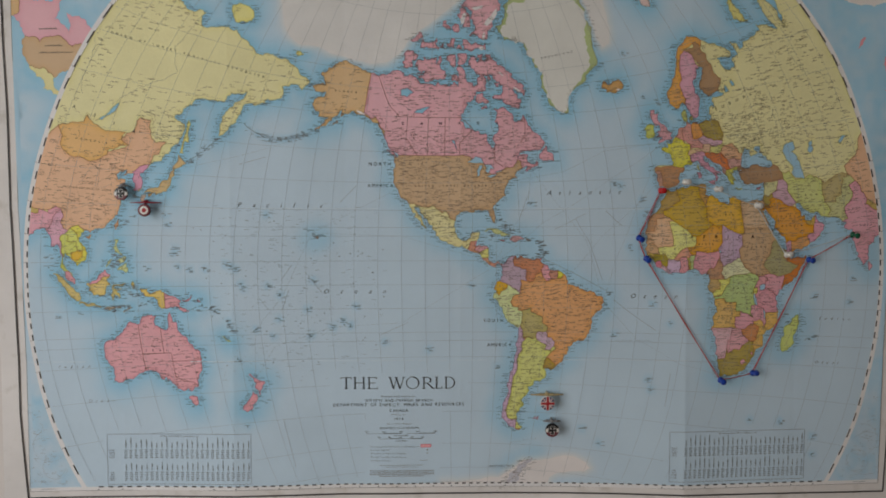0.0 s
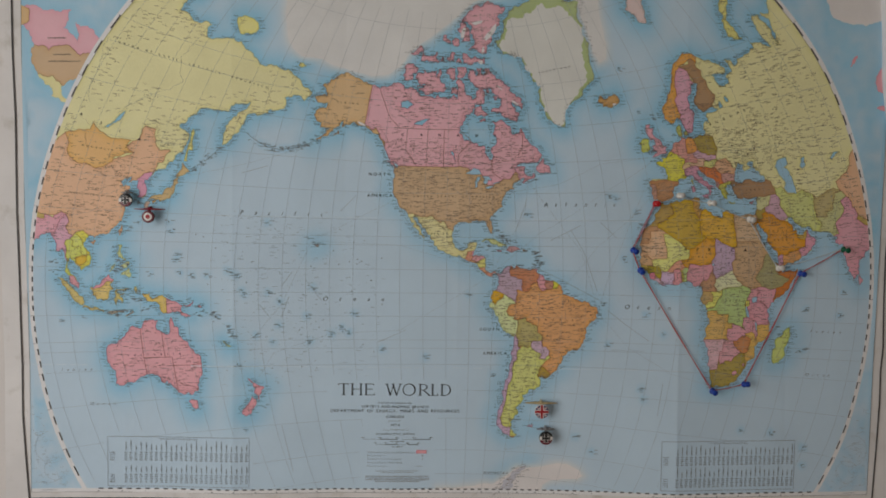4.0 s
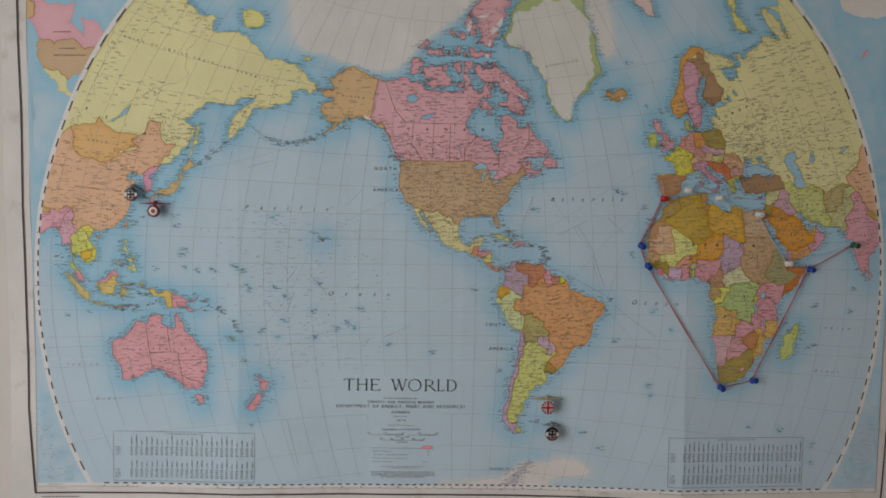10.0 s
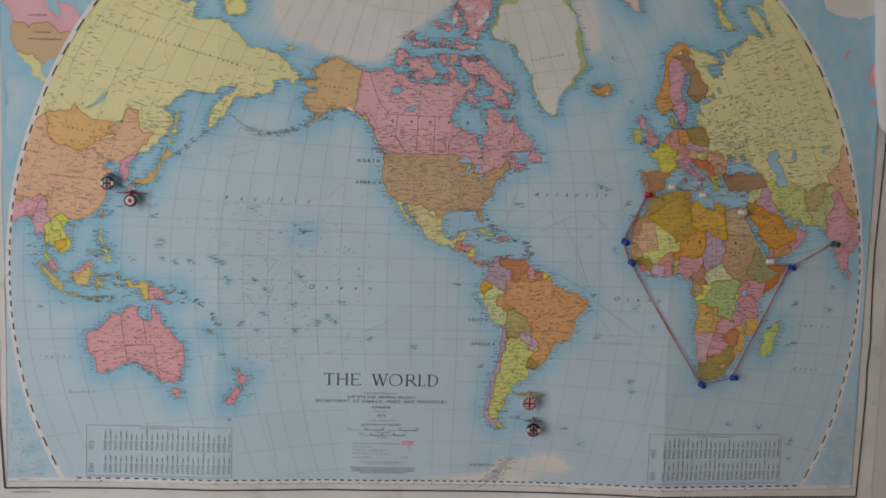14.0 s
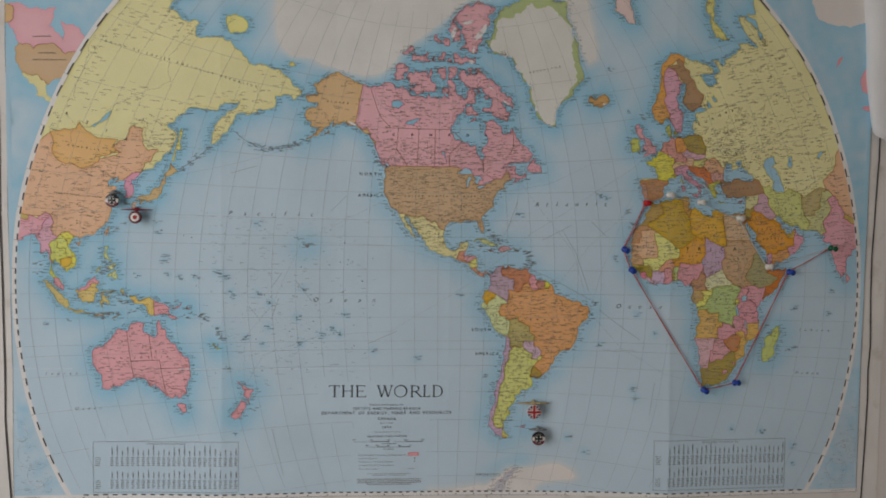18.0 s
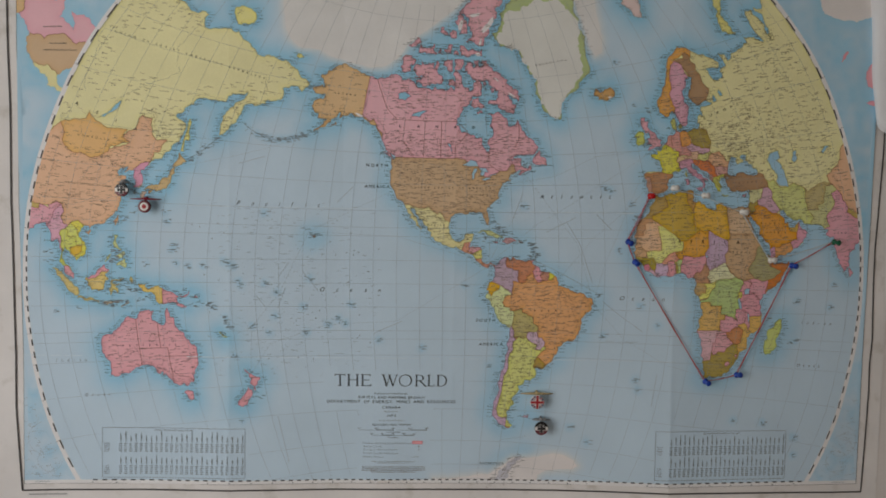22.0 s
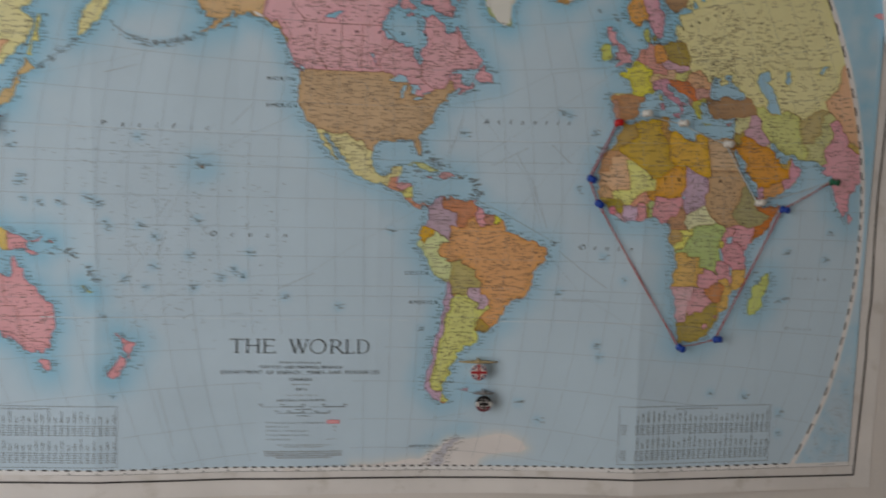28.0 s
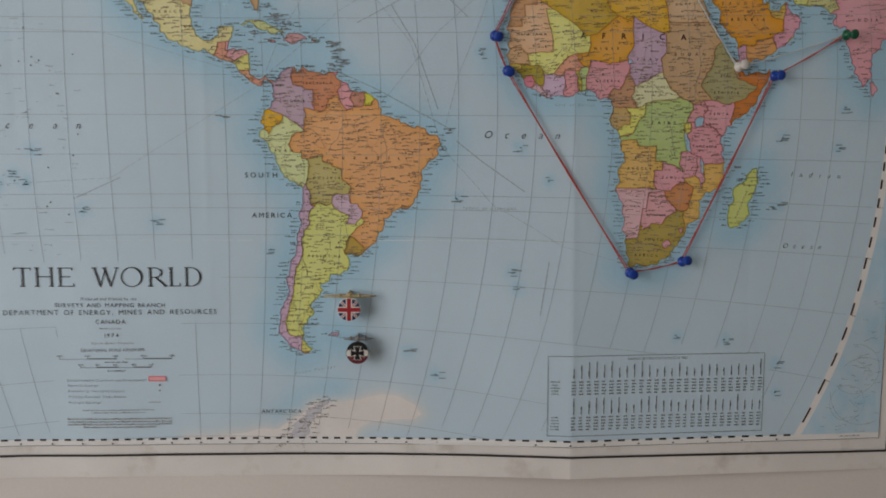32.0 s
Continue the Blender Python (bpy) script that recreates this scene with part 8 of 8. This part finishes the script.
# ---------------------------------------------------------------- tables of distances
def ports_table(corner, columns, x_first):
    tx0, tx1, tz0, tz1 = corner
    v, f = [], []
    ribbon([(tx0, tz0), (tx0, tz1), (tx1, tz1), (tx1, tz0), (tx0, tz0)], 0.0004, v, f, TEXT_LIFT)
    table = mesh_object("ports_table", v, f, GREY_INK, wall_map, "ruled table of sailing distances between ports")
    mid = (tx0 + tx1) / 2
    lettering("DISTANCES BETWEEN PORTS IN NAUTICAL MILES", (mid - 0.026, tz1 - 0.0040), (mid + 0.026, tz1 - 0.0040), 0.0020, GREY_INK, parent=table)
    heads, figures = [], []
    for block in (0, 1):
        zb = tz1 - 0.0190 - block * 0.0306
        for i in range(columns):
            x = x_first + (tx1 - 0.003 - x_first) * i / (columns - 1)
            l = rng.choice((0.007, 0.0085, 0.010, 0.0115, 0.014))
            heads += [(x, zb + l / 2, 0.0006, l, 0), (x + rng.uniform(-0.0003, 0.0003), zb + l * rng.uniform(0.2, 0.8), 0.0010, l * 0.3, 0)]
            for row in range(5):
                figures += [(x - 0.0017 + 0.00095 * d, zb - 0.0028 - row * 0.0026, 0.00062, 0.0012, 0) for d in range(rng.choice((3, 4, 4)))]
        for row in range(5):
            figures += broken([(tx0 + 0.006, zb - 0.0028 - row * 0.0026, rng.uniform(0.005, 0.008), 0.0010, 0)])
    bars("heading_block", heads, GREY_INK, "upright unreadable port names", table)
    bars("figure_block", figures, GREY_INK, "rows of unreadable figures", table)


ports_table(TABLE_E, 26, 0.3045)
ports_table(TABLE_W, 25, -0.4485)

bars("corner_lettering", broken([(-0.530, 0.3312, 0.023, 0.0016, 0.02), (-0.5236, 0.3100, 0.022, 0.0016, 0.02), (-0.5205, 0.3014, 0.042, 0.0016, 0.02)]), NAME_INK, "small unreadable names on the corner map")

# star charts in the lower corners
for sgn in (-1, 1):
    cx, lines = 0.548 * sgn + (0.006 if sgn > 0 else 0), []
    for k, (ox, oz, r) in enumerate(((0, -0.215, 0.022), (0.008 * sgn, -0.235, 0.030), (-0.006 * sgn, -0.245, 0.016))):
        ring = [(cx + ox + r * math.cos(radians(d)), oz + r * math.sin(radians(d))) for d in range(0, 361, 10)]
        run = []
        for p in ring + [None]:
            ok = p is not None and x0 + 0.002 < p[0] < x1 - 0.002 and -0.274 < p[1] and math.hypot(p[0], p[1]) > RIM + 0.009
            if ok:
                run.append(p)
            else:
                lines.append(run)
                run = []
    for _ in range(9):
        px, pz = sgn * rng.uniform(0.535, 0.570), rng.uniform(-0.268, -0.19)
        run = [(px, pz)]
        for _ in range(rng.choice((2, 3, 4))):
            px, pz = px + rng.uniform(-0.008, 0.008), pz + rng.uniform(-0.008, 0.008)
            if abs(px) < 0.574 and pz > -0.272 and math.hypot(px, pz) > RIM + 0.013:
                run.append((px, pz))
        lines.append(run if math.hypot(*run[0]) > RIM + 0.013 else [])
    strokes("star_chart", lines, 0.00026, ROUTE_INK, "faint circles of a printed star chart", "stuff")
    chart = []
    for _ in range(150):
        x, z = sgn * rng.uniform(0.50, 0.574) + (0.002 if sgn > 0 else 0), rng.uniform(-0.272, -0.15)
        if math.hypot(x, z) > RIM + 0.013:
            chart.append((x, z, rng.uniform(0.002, 0.006), 0.0006, rng.uniform(-0.3, 0.3)))
    chart.append((sgn * 0.552, -0.2745, 0.020, 0.0011, 0))
    bars("star_lettering", broken(chart), LINE_INK, "tiny unreadable star names")
bars("degree_lettering", [(x, BOTTOM - 0.0034, 0.0016, 0.0013, 0) for x in [foot(k) for k in range(-270, 85, 10)] if abs(x) < 0.49], GREY_INK, "tiny degree figures below the map")
bars("imprint", [(-0.545, nz0 - 0.0055, 0.05, 0.0009, 0)], GREY_INK, "tiny line of print below the rule", kind="")


# ---------------------------------------------------------------- push pins, threads
def plastic(name, c, rough=0.32):
    return surface(name, c, rough, 0.02, 0.04, 600.0, 60.0, 300.0, 0.05, 0.0003, coat=0.2)


STEEL = surface("pin_steel", (0.55, 0.55, 0.56), 0.3, metal=1.0, bstr=0)


def lathe(profile, segments=20):
    bm = bmesh.new()
    rows = []
    for r, h in profile:
        rows.append([bm.verts.new((r * math.cos(2 * math.pi * i / segments), -h, r * math.sin(2 * math.pi * i / segments))) for i in range(segments)])
    for lo, hi in zip(rows, rows[1:]):
        for i in range(segments):
            bm.faces.new((lo[i], lo[(i + 1) % segments], hi[(i + 1) % segments], hi[i]))
    bm.faces.new(rows[0])
    bm.faces.new(rows[-1][::-1])
    bmesh.ops.recalc_face_normals(bm, faces=bm.faces)
    return bm


PIN_HEAD = ((0.0008, 0.0040), (0.0034, 0.0042), (0.0043, 0.0048), (0.0043, 0.0057), (0.0034, 0.0063), (0.0024, 0.0073), (0.0022, 0.0095), (0.0025, 0.0113), (0.0034, 0.0121), (0.0039, 0.0128), (0.0039, 0.0140), (0.0032, 0.0147), (0.0013, 0.0151))
PIN_NEEDLE = ((0.0005, -0.001), (0.0005, 0.0045))
COLOURS = {"blue": (0.014, 0.055, 0.36), "white": (0.72, 0.71, 0.69), "red": (0.50, 0.012, 0.015), "green": (0.01, 0.11, 0.055)}
PINS = (("red", 0.2634, 0.1257, 1.2, 0.0), ("blue", 0.2340, 0.0646, 3.4, -3.1), ("blue", 0.2455, 0.0371, 1.2, -2.8), ("blue", 0.3493, -0.1277, 1.2, -1.2), ("blue", 0.3935, -0.1205, 2.4, 2.4), ("blue", 0.4658, 0.0340, 1.8, -0.6),
        ("white", 0.2944, 0.1369, 2.4, 0.0), ("white", 0.3359, 0.1276, 3.7, 0.0), ("white", 0.3914, 0.1067, 1.8, -0.6), ("white", 0.4352, 0.0400, 1.8, 1.2), ("green", 0.5234, 0.0677, 3.1, -1.2))
pin_tops, first_pin = [], {}
for colour, x, z, dx, dz in PINS:
    base = Vector(place(x, z, 0.001))
    axis = Vector((dx / 1000, -0.011, dz / 1000)).normalized()
    turn = Vector((0, -1, 0)).rotation_difference(axis).to_matrix().to_4x4()
    m = Matrix.Translation(base) @ turn
    if colour not in first_pin:
        pin = empty("push_pin", (0, 0, 0), "%s plastic push pin stuck in the wall map" % colour, "push pin", "push pins in the map")
        part("head", lathe(PIN_HEAD), plastic("plastic_" + colour, COLOURS[colour]), pin, smooth=True)
        part("needle", lathe(PIN_NEEDLE, 8), STEEL, pin, "steel needle")
        pin.matrix_basis = m
        first_pin[colour] = pin
    else:
        copy_thing(first_pin[colour], m)
    pin_tops.append(base + axis * 0.0035)


def thread(label, stops, colour, name, r, apart):
    """A thread drawn tight from pin to pin and back again: two strands that part round each needle."""
    verts, faces, n = [], [], 6
    for side in (-1, 1):
        pts = []
        for p, q in zip(stops, stops[1:]):
            across = (q - p).cross(Vector((0, 1, 0))).normalized()
            for k in range(17):
                t = k / 16
                s = p.lerp(q, t) + across * side * apart * (0.75 + 0.25 * math.cos(4 * math.pi * t))
                s.z -= (0.0012 + 0.0006 * side) * math.sin(math.pi * t)
                s.y = min(s.y, -relief(s.x, s.z - LIFT) - 0.0024)
                pts.append(s)
        first = len(verts)
        for i, p in enumerate(pts):
            d = (pts[min(i + 1, len(pts) - 1)] - pts[max(i - 1, 0)]).normalized()
            u = d.cross(Vector((0, 1, 0))).normalized()
            w = d.cross(u)
            for k in range(n):
                a = 2 * math.pi * k / n + i * 0.5
                verts.append(p + (u * math.cos(a) + w * math.sin(a)) * r)
        for i in range(len(pts) - 1):
            for k in range(n):
                faces.append(tuple(first + j for j in (i * n + k, i * n + (k + 1) % n, (i + 1) * n + (k + 1) % n, (i + 1) * n + k)))
    ob = mesh_object(name, verts, faces, surface("cotton_" + name, colour, 0.8, 0.15, 0.08, 2500.0, 80.0, 2500.0, 0.4, 0.0003), None, "", smooth=True)
    return tagged(ob, label, "thread")


red, b1, b2, b3, b4, b5, w1, w2, w3, w4, green = pin_tops
thread("red cotton thread stretched round Africa between push pins", [red, b1, b2, b3, b4, b5, green], (0.50, 0.085, 0.08), "red_thread", 0.00048, 0.0008)
thread("white cotton thread stretched through the Red Sea between push pins", [red, w1, w2, w3, w4, green], (0.58, 0.64, 0.67), "white_thread", 0.00042, 0.0006)


# ---------------------------------------------------------------- toy aircraft with round emblems
ENAMEL = {k: plastic("enamel_" + k, c, 0.35) for k, c in (("white", (0.74, 0.72, 0.70)), ("red", (0.42, 0.03, 0.04)), ("navy", (0.02, 0.03, 0.13)), ("black", (0.012, 0.012, 0.014)), ("maroon", (0.16, 0.03, 0.045)))}
FIELDS = ("white", "red", "navy", "black", "maroon")


def union_cross(u, v):
    if abs(u) < 0.185 or abs(v) < 0.185:
        return "red"
    if abs(u) < 0.28 or abs(v) < 0.28:
        return "white"
    d = abs(abs(u) - abs(v)) / 1.414
    return "red" if d < 0.04 else "white" if d < 0.12 else "navy"


def iron_cross(u, v):
    for grow, key in ((0.0, "black"), (0.06, "white")):
        for a, b in ((u, v), (v, u)):
            if abs(a) < 0.60 + grow and abs(b) < 0.11 + 0.20 * (abs(a) / 0.60) ** 1.4 + grow:
                return key
    return "black" if v > 0.28 else "maroon" if v < -0.30 else "white"


def roundel(u, v):
    r = math.hypot(u, v)
    return "red" if r < 0.36 else "white" if r < 0.68 else "maroon"


def emblem(pattern, radius, parent, y):
    """A thin enamelled face, its fields cut as separate facets."""
    n = 56
    verts, faces, idx, index = [], [], [], {}
    for j in range(n):
        for i in range(n):
            u, v = (i + 0.5) / n * 2 - 1, (j + 0.5) / n * 2 - 1
            if u * u + v * v > 0.985:
                continue
            q = []
            for di, dj in ((0, 0), (1, 0), (1, 1), (0, 1)):
                key = (i + di, j + dj)
                if key not in index:
                    index[key] = len(verts)
                    verts.append(((key[0] / n * 2 - 1) * radius, y - 0.0006 * (1 - min(1, ((key[0] / n * 2 - 1) ** 2 + (key[1] / n * 2 - 1) ** 2))), (key[1] / n * 2 - 1) * radius))
                q.append(index[key])
            faces.append(q)
            idx.append(FIELDS.index(pattern(u, v)))
    return mesh_object("emblem", verts, faces, [ENAMEL[k] for k in FIELDS], parent, "", idx, smooth=True)


def tapered(x0, x1, y0, y1, z0, z1, tip):
    """A block that narrows towards both ends along x."""
    bm = box(x0, x1, y0, y1, z0, z1)
    bmesh.ops.subdivide_edges(bm, edges=[e for e in bm.edges if abs(e.verts[0].co.x - e.verts[1].co.x) > 1e-6], cuts=6)
    cx, hx, cy, cz = (x0 + x1) / 2, (x1 - x0) / 2, (y0 + y1) / 2, (z0 + z1) / 2
    for v in bm.verts:
        t = abs(v.co.x - cx) / hx
        k = 1 - (1 - tip) * t ** 1.6
        v.co.y, v.co.z = cy + (v.co.y - cy) * k, cz + (v.co.z - cz) * k
    return bm


def toy_aircraft(x, z, radius, pattern, label, body_mat, span, wing_z, engines):
    out = relief(x, z)
    plane = empty("toy_aircraft", (x, -out, z + LIFT), label, "toy aircraft", "toy aircraft on the map")
    part("peg", lathe(((0.0022, -0.0005), (0.0022, 0.0120)), 12), STEEL, plane, "short steel peg")
    part("disc", lathe(((radius - 0.0006, 0.0112), (radius, 0.0117), (radius, 0.0136), (radius - 0.0005, 0.0141)), 40), ENAMEL["black"] if pattern is not union_cross else ENAMEL["white"], plane, "round badge body", smooth=False)
    emblem(pattern, radius - 0.0003, plane, -0.0142)
    part("wing", tapered(-span / 2, span / 2, -0.0105, -0.0035, wing_z - 0.0011, wing_z + 0.0011, 0.35), body_mat, plane, "tapered wing", smooth=True)
    part("fuselage", lathe(((0.0006, 0.0005), (0.0020, 0.002), (0.0027, 0.006), (0.0024, 0.0100), (0.0008, 0.0110)), 14), body_mat, plane, "rounded fuselage", smooth=True).location = (0, 0, wing_z + 0.0006)
    part("tail_fin", tapered(-0.0005, 0.0005, -0.0042, -0.0008, wing_z + 0.001, wing_z + 0.0036, 0.9), body_mat, plane, "upright tail fin")
    for ex in engines:
        part("engine", lathe(((0.0005, 0.003), (0.0013, 0.004), (0.0014, 0.0095), (0.0006, 0.0110)), 10), body_mat, plane, "small engine", smooth=True).location = (ex, 0, wing_z + 0.0004)
    return plane


GOLD = surface("ochre_paint", (0.50, 0.39, 0.21), 0.45, 0.08, 0.08, 900.0, 120.0)
GREY = surface("grey_paint", (0.26, 0.26, 0.27), 0.45, 0.08, 0.08, 900.0, 120.0)
CRIMSON = surface("crimson_paint", (0.26, 0.02, 0.035), 0.4, 0.05, 0.06, 900.0, 120.0)
toy_aircraft(0.1168, -0.1588, 0.0096, union_cross, "ochre toy aircraft with a round union flag badge", GOLD, 0.044, 0.0104, (-0.008, 0.008))
toy_aircraft(0.1234, -0.1952, 0.0093, iron_cross, "grey toy aircraft with a black cross badge", GREY, 0.024, 0.0106, (-0.006, 0.006))
toy_aircraft(-0.4385, 0.1207, 0.0088, iron_cross, "dark grey toy aircraft with a black cross badge", GREY, 0.016, 0.0100, ())
toy_aircraft(-0.4092, 0.0993, 0.0082, roundel, "crimson toy aircraft with a red and white roundel", CRIMSON, 0.040, 0.0098, ())


# ---------------------------------------------------------------- beside the map
def curled_sheet():
    """A loose white sheet beside the map whose near edge rolls forward over the map's margin."""
    verts, faces, cols, rows = [], [], 26, 22
    for j in range(rows + 1):
        for i in range(cols + 1):
            u, v = i / cols, j / rows
            a = math.pi * (0.15 + 0.95 * (1 - u))
            z_low = 0.205 + 0.030 * (1 - u) ** 3 - 0.012 * u + 0.004 * math.sin(5 * u)
            z = z_low + (0.62 - z_low) * v
            grow = min(1.0, 0.45 + 0.75 * v)
            verts.append((0.612 + 0.052 * math.cos(a) * (0.80 + 0.20 * grow) + 0.075 * u ** 2 + 0.012 * max(0.0, 1 - v * 6) * (1 - u) + 0.004 * math.sin(v * 7), -0.004 - 0.040 * math.sin(a) * grow * (1 - 0.55 * u) - 0.006 * (1 - v), z + LIFT))
    for j in range(rows):
        for i in range(cols):
            k = j * (cols + 1) + i
            faces.append((k, k + 1, k + cols + 2, k + cols + 1))
    me = bpy.data.meshes.new("curled_sheet")
    me.from_pydata(verts, [], faces)
    me.materials.append(PAPER_BACK)
    me.polygons.foreach_set("use_smooth", [True] * len(me.polygons))
    ob = new("curled_sheet", me)
    solid = ob.modifiers.new("thickness", "SOLIDIFY")
    solid.thickness = 0.0006
    return tagged(ob, "loose white paper sheet curling over the edge of the map", "paper")


curled_sheet()

NAVY_CLOTH = surface("navy_ribbed_cloth", (0.055, 0.057, 0.074), 0.85, 0.12, 0.10, 900.0, 30.0, 700.0, 0.4, 0.0008)
hanging = empty("ribbed_hanging", (0.80, 0, LIFT - 0.3), "dark navy ribbed cloth hanging on the wall", "cloth")
SLOPE = -0.34
rib_v, rib_f = [], []
count, steps = 64, 20
for j in range(count * 4 + 1):
    t = j / (count * 4)
    for i in range(steps + 1):
        x = 0.6590 + 0.038 * t + 0.30 * i / steps
        zz = -0.322 + 0.46 * t + SLOPE * (x - 0.6615) * (1 - t) + 0.0015 * noise.noise((x * 20, t * 9, 0))
        bulge = 0.0022 * abs(math.sin(math.pi * j / 4)) + 0.004 * noise.noise((x * 7, t * 3, 4))
        bulge *= 0.25 if i == 0 else 1.0
        edge = 0.0005 * math.sin(math.pi * j / 4) if i == 0 else 0
        rib_v.append((x - edge - 0.80, -0.010 - bulge, zz + 0.3))
for j in range(count * 4):
    for i in range(steps):
        k = j * (steps + 1) + i
        rib_f.append((k, k + 1, k + steps + 2, k + steps + 1))
cloth = mesh_object("cloth", rib_v, rib_f, NAVY_CLOTH, hanging, "horizontally ribbed navy cloth", smooth=True)
solid = cloth.modifiers.new("thickness", "SOLIDIFY")
solid.thickness, solid.offset = -0.006, -1
hem_v, hem_f = [], []
for i in range(25):
    x = 0.6590 + 0.30 * i / 24
    for a in range(8):
        hem_v.append((x - 0.80, -0.011 - 0.0032 * math.cos(2 * math.pi * a / 8), -0.322 + SLOPE * (x - 0.6615) + 0.3 + 0.0032 * math.sin(2 * math.pi * a / 8)))
for i in range(24):
    for a in range(8):
        hem_f.append((i * 8 + a, i * 8 + (a + 1) % 8, (i + 1) * 8 + (a + 1) % 8, (i + 1) * 8 + a))
mesh_object("hem", hem_v, hem_f, NAVY_CLOTH, hanging, "rolled navy hem", smooth=True)

CARD = surface("white_card", (0.74, 0.72, 0.71), 0.55, 0.02, 0.03, 500.0, 20.0)
bm = bmesh.new()
corner = [(0.662, -0.326), (0.97, -0.430), (0.97, -0.62), (0.645, -0.62)]
front = [bm.verts.new((x, -0.0028, z + LIFT)) for x, z in corner]
rear = [bm.verts.new((x, -0.001, z + LIFT)) for x, z in corner]
bm.faces.new(front)
bm.faces.new(rear[::-1])
for a in range(4):
    b = (a + 1) % 4
    bm.faces.new((front[a], rear[a], rear[b], front[b]))
bmesh.ops.recalc_face_normals(bm, faces=bm.faces)
bmesh.ops.bevel(bm, geom=bm.edges[:], offset=0.0006, segments=2, affect="EDGES", profile=0.5)
me = bpy.data.meshes.new("white_card")
bm.to_mesh(me)
bm.free()
me.materials.append(CARD)
card = tagged(new("white_card", me), "white card with faint grey dots on the wall", "card")
DOT = surface("grey_dot", (0.45, 0.43, 0.44), 0.6, bstr=0)
for x, z in ((0.690, -0.372), (0.726, -0.390), (0.668, -0.402), (0.705, -0.430), (0.755, -0.445), (0.740, -0.480), (0.680, -0.470)):
    part("dot", lathe(((0.0005, 0.0026), (0.0058, 0.0027), (0.0062, 0.0030), (0.0005, 0.0032)), 16), DOT, card, "faint grey dot").location = (x, 0, z + LIFT)
